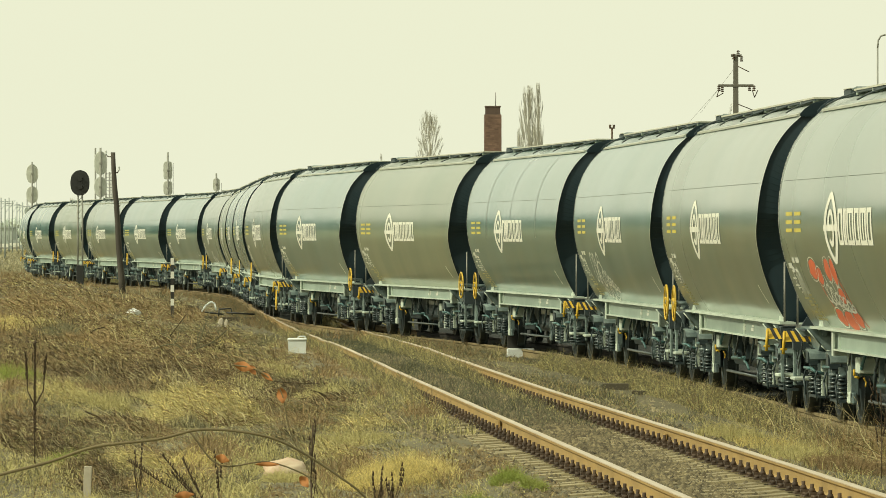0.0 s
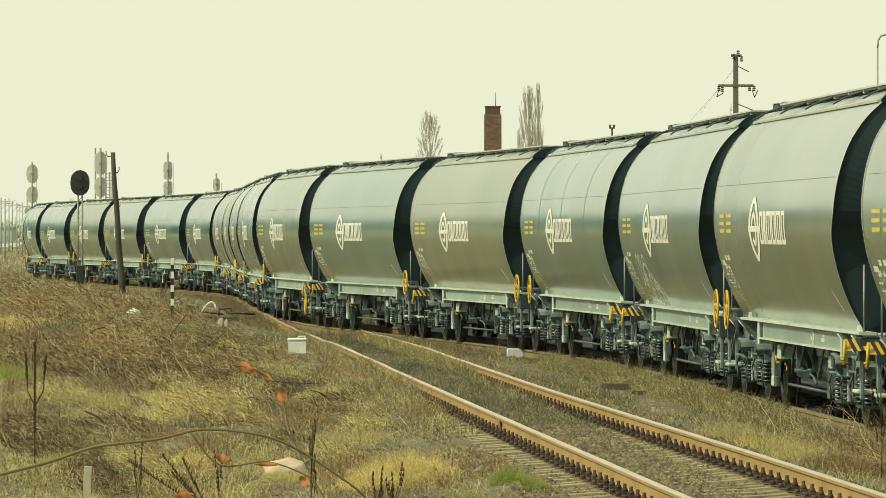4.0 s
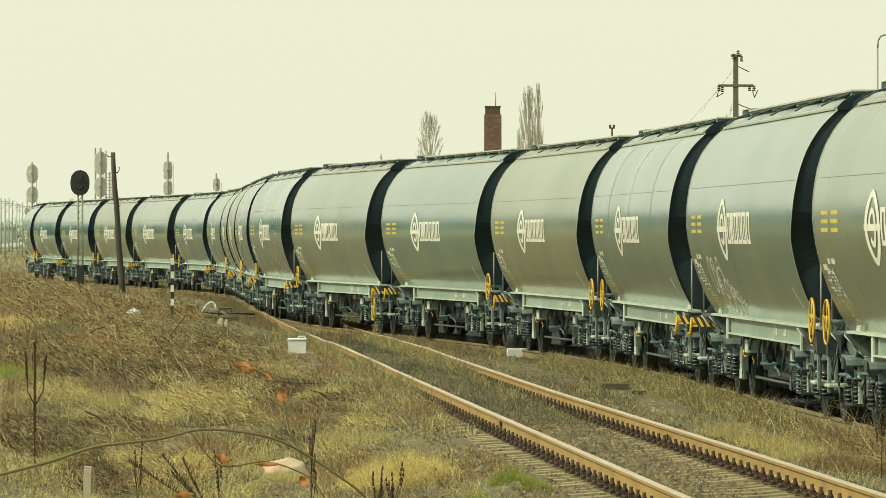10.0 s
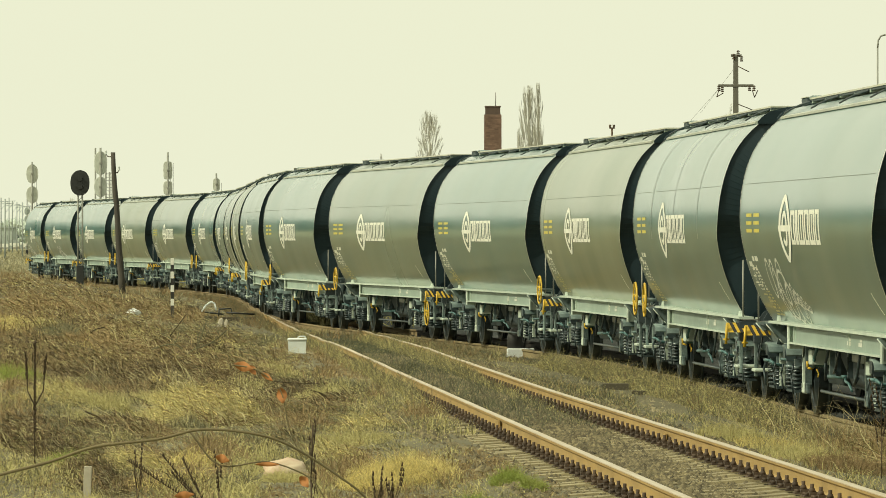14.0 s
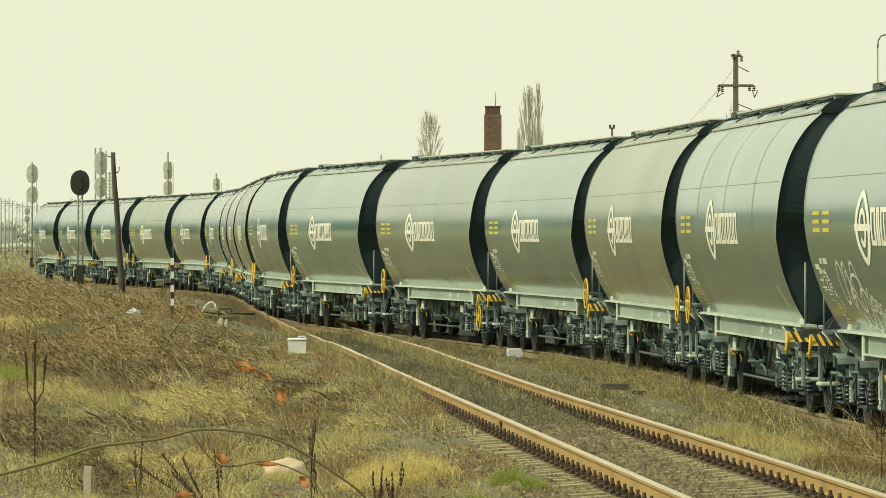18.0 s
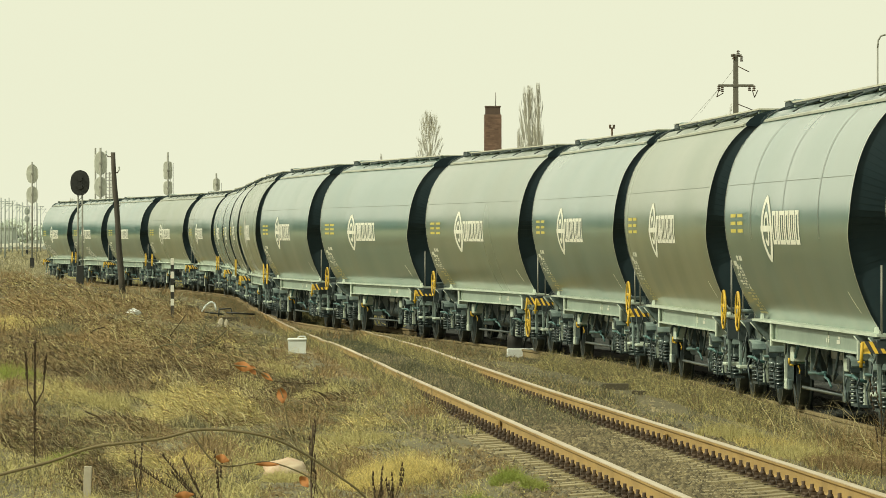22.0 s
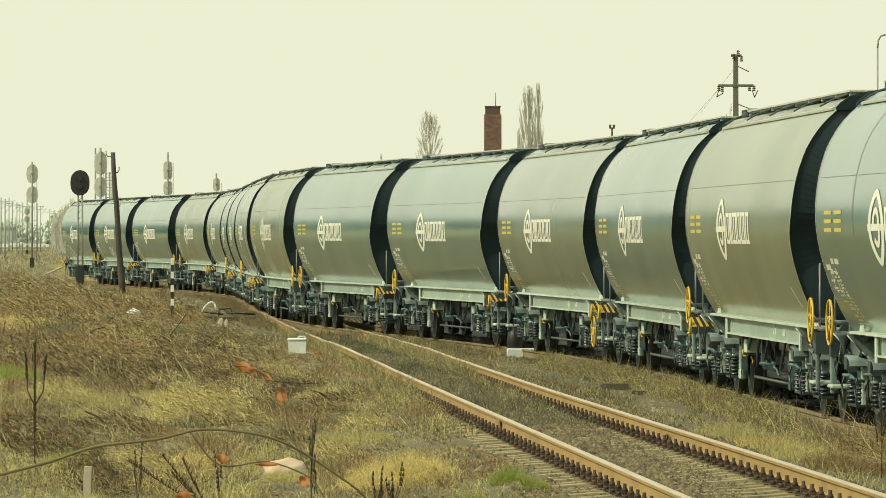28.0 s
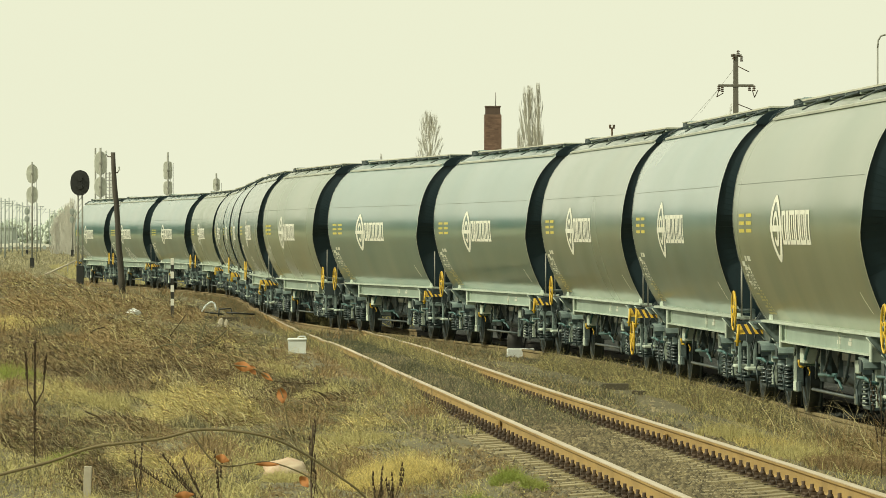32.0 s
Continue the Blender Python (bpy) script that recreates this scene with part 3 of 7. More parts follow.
def build_wagon(wheel_end):
    """A grain hopper wagon. Its x axis runs along the train; y is the side that is seen."""
    root = tagged(new("hopper_wagon"), "grey-green closed grain hopper wagon rolling on the track", "freight wagon", "wagons of the train")
    bm = bmnew()
    loft(bm, [section(x) for x in (-TANK, -5.9, -4.0, -2.0, 0.0, 2.0, 4.0, 5.9, TANK)], caps=False, smooth=True)
    tank = part("tank", bm, PAINT, root, "rounded glossy grey-green tank")
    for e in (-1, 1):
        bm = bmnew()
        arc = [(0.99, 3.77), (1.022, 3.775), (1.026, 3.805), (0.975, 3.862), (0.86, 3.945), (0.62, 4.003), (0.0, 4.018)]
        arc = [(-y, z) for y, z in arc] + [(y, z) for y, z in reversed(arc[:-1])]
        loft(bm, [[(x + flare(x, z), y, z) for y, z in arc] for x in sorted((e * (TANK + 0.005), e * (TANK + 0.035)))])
        part("roof_edge", bm, ENDSHADE, root, "raised roof edge painted dark like the shaded end")
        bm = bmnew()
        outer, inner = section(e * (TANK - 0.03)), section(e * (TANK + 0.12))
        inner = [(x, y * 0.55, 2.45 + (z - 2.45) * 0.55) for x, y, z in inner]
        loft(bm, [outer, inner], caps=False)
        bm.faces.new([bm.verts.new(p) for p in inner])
        # end plate gets the dark colour that stands for shade in the gap
        plate = part("end_plate", bm, ENDSHADE, root, "tank end painted dark for the shade between wagons")
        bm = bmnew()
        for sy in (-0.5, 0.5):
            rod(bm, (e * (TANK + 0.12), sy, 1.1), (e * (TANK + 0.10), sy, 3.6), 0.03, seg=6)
        part("end_stiffener", bm, ENDSHADE, plate)
        bm = bmnew()
        loft(bm, [section(e * (TANK - 0.03), 0.006), section(e * (TANK + 0.004), 0.006)], caps=False)
        part("end_rim", bm, RIM, root, "pale edge of the tank")
        bm = bmnew()
        box(bm, e * 6.42, e * 7.02, -1.02, 1.02, 1.10, 1.15)
        part("platform", bm, FRAME, root)
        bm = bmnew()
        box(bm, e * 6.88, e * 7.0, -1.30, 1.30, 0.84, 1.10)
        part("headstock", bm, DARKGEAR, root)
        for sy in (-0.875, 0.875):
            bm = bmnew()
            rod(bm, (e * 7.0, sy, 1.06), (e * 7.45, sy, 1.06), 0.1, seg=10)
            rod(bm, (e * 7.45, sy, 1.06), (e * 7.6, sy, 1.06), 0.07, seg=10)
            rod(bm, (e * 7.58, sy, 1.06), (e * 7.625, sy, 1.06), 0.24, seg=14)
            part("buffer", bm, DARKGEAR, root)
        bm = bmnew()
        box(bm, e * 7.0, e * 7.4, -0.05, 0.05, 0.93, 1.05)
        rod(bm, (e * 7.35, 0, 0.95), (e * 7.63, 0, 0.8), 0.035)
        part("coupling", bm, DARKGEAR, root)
        bm = bmnew()
        box(bm, e * 6.92 - 0.03, e * 6.92 + 0.03, 1.0, 1.26, 1.118, 1.134)
        rod(bm, (e * 6.92, 1.24, 1.13), (e * 6.92, 1.24, 1.93), 0.013, seg=6)
        part("end_railing", bm, POSTGREY, root, "pale tubular end railing")
        bm = bmnew()
        tri = [(e * 5.15, 1.10), (e * 6.6, 1.10), (e * 6.35, 0.98), (e * 5.95, 0.80), (e * 5.75, 0.80)]
        loft(bm, [[(x, y, z) for x, z in tri] for y in (1.10, 1.15)])
        box(bm, e * 5.1, e * 6.9, 1.08, 1.20, 1.10, 1.14)
        part("gusset", bm, GEAR, root)
        for x in ((-5.22, -6.45) if e < 0 else (6.45, 5.3)):
            bm = bmnew()
            wing = [(1.33, 1.125), (0.84, 1.125), (0.84, 0.70), (0.93, 0.70), (0.955, 0.80), (1.02, 0.865), (1.10, 0.87), (1.16, 0.93)]
            loft(bm, [[(x + k, y, z) for y, z in wing] for k in (-0.012, 0.012)])
            wing_plate = part("wing_gusset", bm, HOOD, root, "grey triangular gusset with a round cut-out")
            bm = bmnew()
            bent(bm, [(x - 0.016, 1.33, 1.118), (x - 0.016, 1.16, 0.925), (x - 0.016, 1.10, 0.865), (x - 0.016, 1.02, 0.86), (x - 0.016, 0.955, 0.795), (x - 0.016, 0.93, 0.70)], 0.009, 4)
            part("gusset_edge", bm, FRAME, wing_plate, "pale rounded plate edge")
        # upright brackets that close the side sill
        bm = bmnew()
        bx = 3.42 if e > 0 else -5.14
        box(bm, bx - 0.02, bx + 0.02, 1.10, 1.27, 0.84, 1.13)
        box(bm, bx - 0.07, bx + 0.07, 1.255, 1.275, 0.84, 1.13)
        part("sill_bracket", bm, FRAME, root, "pale upright bracket")
        bm = bmnew()
        lx = 4.9 if e > 0 else -6.3
        loft(bm, [[(lx + q, 1.2, z) for q, z in ((-0.14, 1.166), (0.14, 1.166), (0.07, 1.235), (-0.07, 1.235))], [(lx + q, 1.225, z) for q, z in ((-0.14, 1.166), (0.14, 1.166), (0.07, 1.235), (-0.07, 1.235))]])
        part("lifting_lug", bm, FRAME, root)
        # step and lifting lugs below the headstock
        bm = bmnew()
        for x in (6.62, 6.72, 6.82, 6.92):
            box(bm, e * x - 0.035, e * x + 0.035, 1.0, 1.33, 0.47, 0.515, 0.012)
        step = part("footstep", bm, FRAME, root, "pale ribbed footstep on hangers")
        for y in (1.06, 1.27):
            bm = bmnew()
            box(bm, e * 6.95 - 0.03, e * 6.95 + 0.03, y - 0.022, y + 0.022, 0.40, 1.1, 0.008)
            part("hanger", bm, HOOD, step, "grey flat hanger")
    for sy in (-1, 1):
        bm = bmnew()
        box(bm, -5.0, 3.4, sy * 1.12, sy * 1.22, 0.925, 1.13)
        solebar = part("solebar", bm, SILL, root, "pale grey side sill")
        bm = bmnew()
        box(bm, -6.95, 5.3, sy * 1.10, sy * 1.30, 1.135, 1.165)
        box(bm, -5.0, 3.4, sy * 1.20, sy * 1.27, 0.905, 0.926)
        part("flange", bm, FRAME, solebar)
        for x in (-2.1, 3.1):
            bm = bmnew()
            box(bm, x - 0.012, x + 0.012, sy * 1.22, sy * 1.24, 0.93, 1.13)
            part("stiffener", bm, FRAME, solebar)
        bm = bmnew()
        loft(bm, [[(x, sy * 0.985, 3.785), (x, sy * 1.018, 3.782), (x, sy * 1.018, 3.81), (x, sy * 0.97, 3.83)] for x in (-TANK + 0.05, TANK - 0.05)])
        part("drip_rail", bm, RIM, tank)
    for x in (-1.0, 0.0):
        bm = bmnew()
        box(bm, x - 2.2, x - 1.9, 1.222, 1.226, 0.985, 1.03)
        box(bm, x - 2.2, x - 2.02, 1.222, 1.226, 1.04, 1.07)
        part("marking", bm, DULLWHITE, solebar, "small worn white marking")
    bm = bmnew()
    y = skin(2.93) + 0.001
    box(bm, -TANK + 0.1, TANK - 0.1, y - 0.01, y, 2.927, 2.934)
    part("weld_seam", bm, SEAM, tank)
    # roof: raised walkway on arched struts, slanting landing plate, lids
    bm = bmnew()
    box(bm, -6.35, 5.0, 0.30, 0.80, 4.006, 4.028)
    walkway = part("walkway", bm, GRATE, root, "galvanised roof walkway")
    bm = bmnew()
    box(bm, -6.35, 5.0, 0.765, 0.79, 3.978, 4.003)
    box(bm, -6.35, 5.0, 0.31, 0.335, 3.978, 4.003)
    # beam colour stands in for the shadow gap under the walkway
    part("stringer", bm, DARKGEAR, walkway, "edge beam painted dark for the shadow below the walkway")
    for i in range(9):
        bm = bmnew()
        x = -6.2 + i * 1.38
        box(bm, x - 0.03, x + 0.03, 0.42, 0.79, 3.955, 4.004)
        part("bearer", bm, FRAME, walkway)
        if i % 2 == 0:
            bm = bmnew()
            bent(bm, [(x + 1.25, 0.99, 3.86), (x + 0.85, 0.955, 3.90), (x + 0.45, 0.90, 3.94), (x + 0.05, 0.80, 3.98)], 0.012, 5)
            part("walkway_strut", bm, DARKGEAR, root, "dark arched strut")
    bm = bmnew()
    loft(bm, [[(x, 0.40, z), (x, 0.74, z), (x, 0.74, z + 0.02), (x, 0.40, z + 0.02)] for x, z in ((5.02, 4.005), (5.2, 4.045), (5.6, 4.03))])
    landing = part("landing_plate", bm, HOOD, root, "grey slanting landing plate")
    for y in (0.43, 0.71):
        bm = bmnew()
        rod(bm, (5.3, y, 3.94), (5.3, y, 4.04), 0.016, seg=5)
        part("landing_leg", bm, DARKGEAR, landing)
    for x, w in ((6.08, 0.28),):
        bm = bmnew()
        box(bm, x - w, x + w, 0.36, 0.74, 3.955, 4.052, 0.012)
        lid = part("filler_lid", bm, DARKGEAR, root, "low dark filler lid on the roof")
        bm = bmnew()
        box(bm, x - w * 1.04, x + w * 1.04, 0.35, 0.75, 4.053, 4.063)
        part("lid_bar", bm, GRATE, lid)
    # discharge chutes and underfloor gear, near-black in place of underfloor shade
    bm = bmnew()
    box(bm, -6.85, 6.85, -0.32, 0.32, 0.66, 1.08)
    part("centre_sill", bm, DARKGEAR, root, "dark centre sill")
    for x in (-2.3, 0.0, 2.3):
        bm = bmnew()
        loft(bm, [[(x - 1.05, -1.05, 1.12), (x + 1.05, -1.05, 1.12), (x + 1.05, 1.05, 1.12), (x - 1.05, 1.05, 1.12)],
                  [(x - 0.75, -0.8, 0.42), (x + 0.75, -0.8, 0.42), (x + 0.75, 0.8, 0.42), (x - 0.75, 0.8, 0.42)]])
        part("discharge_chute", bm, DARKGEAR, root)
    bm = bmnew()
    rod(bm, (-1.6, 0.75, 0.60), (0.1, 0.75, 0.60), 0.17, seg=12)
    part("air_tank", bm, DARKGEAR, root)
    bm = bmnew()
    box(bm, 2.2, 2.5, 0.90, 1.13, 0.66, 0.85, 0.012)
    cab = part("control_box", bm, FRAME, root, "small grey box under the sill")
    bm = bmnew()
    box(bm, -2.85, -2.55, 0.92, 1.10, 0.65, 0.81, 0.012)
    part("control_box", bm, FRAME, root, "small grey box under the sill")
    for x in (2.25, 2.45):
        bm = bmnew()
        rod(bm, (x, 1.06, 0.80), (x, 1.06, 0.95), 0.02, seg=5)
        part("strap", bm, GEAR, cab)
    for x in (-3.3, -2.55, 3.05, 3.35):
        bm = bmnew()
        box(bm, x - 0.03, x + 0.03, 1.02, 1.10, 0.36, 0.96)
        box(bm, x - 0.09, x + 0.09, 1.04, 1.10, 0.28, 0.42, 0.015)
        part("hanger", bm, FRAME if x > 3.2 or x < -3 else GEAR, root)
    for x in (-3.55, -3.8):
        bm = bmnew()
        box(bm, x - 0.03, x + 0.03, 1.0, 1.06, 0.34, 0.93, 0.008)
        loft(bm, [[(x + k, y, z) for y, z in ((0.94, 0.28), (1.08, 0.30), (1.10, 0.42), (1.0, 0.46))] for k in (-0.04, 0.04)])
        part("strut", bm, FRAME, root, "pale upright strut with a shoe")
    bm = bmnew()
    bent(bm, [(2.6, 1.13, 0.70), (2.6, 1.125, 0.62), (2.6, 1.07, 0.60)], 0.016)
    part("release_handle", bm, YELLOW, root, "yellow brake release handle")
    bm = bmnew()
    bent(bm, [(2.55, 1.02, 0.60), (2.5, 1.0, 0.55), (2.5, 1.01, 0.50)], 0.010)
    part("release_cord", bm, YELLOW, root, "hanging yellow release cord")
    bm = bmnew()
    rod(bm, (2.5, 0.86, 0.645), (2.5, 1.07, 0.65), 0.022, seg=8)
    part("cross_pipe", bm, PIPE, root, "teal painted cross pipe")
    bm = bmnew()
    loft(bm, [[(x, 0.74, z - 0.07), (x, 0.78, z - 0.075), (x, 0.90, z), (x, 0.89, z + 0.015), (x, 0.775, z - 0.06), (x, 0.74, z - 0.055)] for x, z in ((2.1, 0.55), (2.6, 0.63))])
    part("tray", bm, FRAME, root, "pale sloping tray")
    bm = bmnew()
    rod(bm, (0.3, 0.95, 0.56), (2.1, 0.95, 0.52), 0.025, seg=8)
    bent(bm, [(0.3, 0.95, 0.56), (0.0, 1.0, 0.52), (-0.5, 1.02, 0.5), (-0.8, 1.02, 0.42)], 0.016)
    part("brake_rod", bm, PIPE, root, "teal brake rod")
    bm = bmnew()
    rod(bm, (-3.0, 1.0, 0.34), (2.2, 1.0, 0.34), 0.022, seg=6)
    part("pull_rod", bm, SPRING, root)
    for x, mat in ((-4.0, DARKSTEEL), (-3.7, DARKSTEEL), (0.7, DARKSTEEL), (1.3, GEAR), (-1.9, DARKSTEEL), (-0.4, DARKSTEEL), (3.9, DARKSTEEL)):
        bm = bmnew()
        box(bm, x - 0.03, x + 0.03, 0.96, 1.02, 0.56, 0.96)
        part("bracket", bm, mat, root)
    bm = bmnew()
    box(bm, -1.7, -0.6, 0.9, 1.0, 0.76, 0.86, 0.01)
    part("valve_box", bm, GEAR, root)
    r = random.Random(31)
    for i in range(9):
        x = -4.2 + i * 1.05 + r.uniform(-0.2, 0.2)
        bm = bmnew()
        z0 = r.uniform(0.62, 0.84)
        bent(bm, [(x, 1.06, 0.94), (x + r.uniform(0.05, 0.2), 1.1, z0), (x + r.uniform(0.2, 0.5), 1.08, z0 - r.uniform(0.05, 0.25)), (x + r.uniform(0.5, 0.8), 1.02, z0 - 0.05)], r.choice((0.012, 0.018, 0.022)), 5)
        part("small_pipe", bm, r.choice((PIPE, SPRING, DARKSTEEL, DARKSTEEL, GEAR)), root)
    for e in (-1, 1):
        bm = bmnew()
        bent(bm, [(e * 6.95, 0.35, 0.9), (e * 7.25, 0.38, 0.62), (e * 7.5, 0.4, 0.52), (e * 7.63, 0.4, 0.55)], 0.028, 6)
        part("air_hose", bm, BLACK, root, "black rubber air hose")
        bm = bmnew()
        bent(bm, [(e * 6.6, 1.2, 1.05), (e * 6.4, 1.27, 0.8), (e * 6.55, 1.28, 0.62), (e * 6.85, 1.26, 0.72), (e * 6.95, 1.2, 0.95)], 0.011, 5)
        part("release_cable", bm, SPRING, root, "thin grey cable loop")
    # hand wheel at one end, striped guard board at the other
    w, s = wheel_end, -wheel_end
    bm = bmnew()
    ring(bm, (w * 6.75, 1.33, 1.24), 0.262, 0.015, "y", 24, 6)
    ring(bm, (w * 6.75, 1.33, 1.24), 0.07, 0.015, "y", 12, 5)
    for a in range(5):
        c, d = math.cos(a * 1.2566 + 0.3), math.sin(a * 1.2566 + 0.3)
        rod(bm, (w * 6.75, 1.33, 1.24), (w * 6.75 + 0.25 * c, 1.33, 1.24 + 0.25 * d), 0.009, seg=5)
    wheel = part("hand_wheel", bm, YELLOW, root, "yellow brake hand wheel")
    bm = bmnew()
    rod(bm, (w * 6.75, 1.05, 1.24), (w * 6.75, 1.35, 1.24), 0.03, seg=8)
    box(bm, w * 6.75 - 0.05, w * 6.75 + 0.05, 1.04, 1.10, 0.6, 1.26)
    part("spindle", bm, GEAR, wheel)
    bm = bmnew()
    loft(bm, [[(w * 6.42 + q * math.cos(a), 1.2 + q * 0.4 * math.sin(a), z) for a in (2 * math.pi * i / 12 for i in range(12))] for q, z in ((0.22, 1.125), (0.21, 1.09), (0.035, 0.92), (0.03, 0.86))], smooth=True)
    part("funnel", bm, DARKGEAR, root, "dark funnel below the platform")
    bm = bmnew()
    bx0, bx1 = sorted((s * 6.0, s * 7.0))
    bxp = -7.03 if s < 0 else 6.40
    by = 1.47
    tilt = 0.11
    loft(bm, [[(bxp - 0.015, y, 0.955), (bxp + tilt - 0.015, y, 1.085), (bxp + tilt + 0.015, y, 1.085), (bxp + 0.015, y, 0.955)] for y in (0.96, by)])
    rod(bm, (bxp, by, 1.07), (bxp, by + 0.015, 0.80), 0.020, seg=6)
    rod(bm, (bxp, by - 0.03, 0.86), (bxp, by + 0.05, 0.86), 0.014, seg=5)
    board = part("guard_board", bm, YELLOW, root, "yellow guard board with black stripes")
    for i in range(6):
        bm = bmnew()
        y = by - 0.035 - i * 0.088
        for x in (bxp - 0.019, bxp + 0.019):
            v = [bm.verts.new((x + tilt * (zz - 0.955) / 0.13, max(0.96, yy), zz)) for yy, zz in ((y, 1.086), (y - 0.046, 1.086), (y - 0.106, 0.954), (y - 0.06, 0.954))]
            bm.faces.new(v)
        part("stripe", bm, BLACK, board, "black diagonal stripe")
    bm = bmnew()
    box(bm, bx0, bx1, 1.0, 1.27, 1.09, 1.11)
    part("shelf", bm, DARKGEAR, root)
    # lettering and marks on the tank
    bm = bmnew()
    ring_decal(bm, 1.6, 2.345, 0.48, 0.315, 0.085, tip=0.20, across=0.19)
    ring_decal(bm, 1.6, 2.345, 0.21, 0.185, 0.07, a0=0, a1=318, across=0.13)
    bar_decal(bm, 1.0, 2.24, 2.31, 2.385)
    part("emblem", bm, WHITE, tank, "white round emblem")
    x = 0.98
    for wd, mid in ((0.38, 0), (0.25, 0), (0.56, 1), (0.38, 0), (0.52, 1), (0.38, 0)):
        bm = bmnew()
        k = 0.115
        for x0, x1, z0, z1 in ((x - k, x, 2.15, 2.565), (x - wd, x - wd + k, 2.15, 2.565), (x - wd + k + 0.002, x - k - 0.002, 2.15, 2.205), (x - wd + k + 0.002, x - k - 0.002, 2.51, 2.565)):
            bar_decal(bm, x0, x1, z0, z1)
        if mid:
            bar_decal(bm, x - wd / 2 - 0.045, x - wd / 2 + 0.045, 2.21, 2.505)
        part("lettering_block", bm, WHITE, tank, "white hollow lettering block")
        x -= wd + 0.055
    for i in range(3):
        for x0 in (5.12, 4.3):
            bm = bmnew()
            bar_decal(bm, x0, x0 + 0.60, 2.30 + i * 0.10, 2.345 + i * 0.10)
            part("mark", bm, YMARK, tank, "yellow load table bar")
    r = random.Random(5)
    for mat, z0, n, lo, hi, label in ((DULLWHITE, 1.56, 8, 5.0, 6.15, "small white data lines"), (YDUST, 1.24, 8, 4.5, 5.5, "small dusty yellowish data lines")):
        bm = bmnew()
        for i in range(n):
            z = z0 + i * 0.042
            x = lo + i * 0.05
            while x < hi - r.random() * 0.5:
                wd = r.choice((0.05, 0.08, 0.12, 0.3)) * r.uniform(0.8, 1.4)
                bar_decal(bm, x, x + wd, z, z + r.uniform(0.018, 0.03))
                x += wd + r.uniform(0.03, 0.22)
        if mat is DULLWHITE:
            for x0, x1, z in ((5.0, 5.32, 1.93), (5.42, 5.62, 1.93), (5.75, 6.1, 1.86)):
                bar_decal(bm, x0, x1, z, z + 0.065)
            for z in (1.62, 1.84):
                bar_decal(bm, 5.35, 5.85, z, z + 0.012)
            for x in (5.35, 5.84):
                bar_decal(bm, x, x + 0.03, 1.635, 1.838)
        part("small_marking", bm, mat, tank, label)
    bm = bmnew()
    bar_decal(bm, -5.35, -5.30, 1.38, 1.62, lean=0.35)
    part("anchor_mark", bm, WHITE, tank)
    for u in (-5.05, 5.05):
        build_bogie(root, u)
    return root


patterns = {"A": build_wagon(1), "B": build_wagon(-1)}
KINDS = "BBABABBAAABABABABAB"
used = set()
WAGONS = []
for k, kind in zip(range(-2, 17), KINDS):
    if kind in used:
        WAGONS.append((k, copy_thing(patterns[kind], pose(0, 0, 0))))
    else:
        WAGONS.append((k, patterns[kind]))
        used.add(kind)


def child(ob, name):
    return next(c for c in ob.children if c.name.split(".")[0] == name)


def find(k):
    return next(ob for n, ob in WAGONS if n == k)


# some tanks are dustier than others
for k, mat in ((-1, DUSTY), (0, DUSTY), (3, OLIVE), (5, DUSTY), (8, OLIVE), (9, DUSTY), (12, DUSTY), (13, OLIVE)):
    for c in find(k).children:
        if c.name.split(".")[0] == "tank":
            c.data = c.data.copy()
            c.data.materials[0] = mat

# sprayed scrawls and what sets single wagons apart
def disc_decal(bm, cx, cz, rx, rz, lift=0.007, n=8):
    """A filled rounded patch on the tank's side."""
    rows = []
    for i in range(n + 1):
        a = -math.pi / 2 + math.pi * i / n
        w = rx * max(0.06, math.cos(a)) * (1 + 0.15 * math.sin(5 * a + cx))
        rows.append(((cx - w, cx + w), cz + rz * math.sin(a)))
    decal(bm, rows, lift)


LOOPS = ((4.15, 1.72, 0.20, 0.24), (3.72, 1.70, 0.20, 0.25), (3.05, 1.68, 0.26, 0.28), (3.5, 1.45, 0.26, 0.22), (2.75, 1.42, 0.34, 0.24), (2.2, 1.36, 0.32, 0.2), (3.1, 1.52, 0.5, 0.30))
for k, shift, size, thick in ((1, 0.0, 1.0, 0.030), (8, -2.0, 0.55, 0.022), (16, 0.3, 0.8, 0.03), (15, -3.0, 0.7, 0.03), (9, -2.4, 0.6, 0.022)):
    ob = find(k)
    for i, (cx, cz, rx, rz) in enumerate(LOOPS):
        bm = bmnew()
        ring_decal(bm, cx + shift, 1.25 + (cz - 1.25) * size, rx * (0.6 + 0.4 * size), rz * size, thick * 1.3, seg=22, lift=0.008)
        if i % 2:
            ring_decal(bm, cx + shift - 0.06, 1.25 + (cz - 1.25) * size, rx * 0.45, rz * size * 0.6, thick, a0=20, a1=300, seg=16, lift=0.008)
        part("scrawl", bm, SPRAY, child(ob, "tank"), "white sprayed loop")
    bm = bmnew()
    scrawl(bm, 1.9 + shift, 1.25 + 0.2 * size, 1.3, 0.4 * size, k + 3, thick, 6)
    part("scrawl", bm, SPRAY, child(ob, "tank"), "thin white sprayed zigzag")
    tagged(ob, "grey-green grain hopper wagon with a white sprayed scrawl")
ob = find(-1)
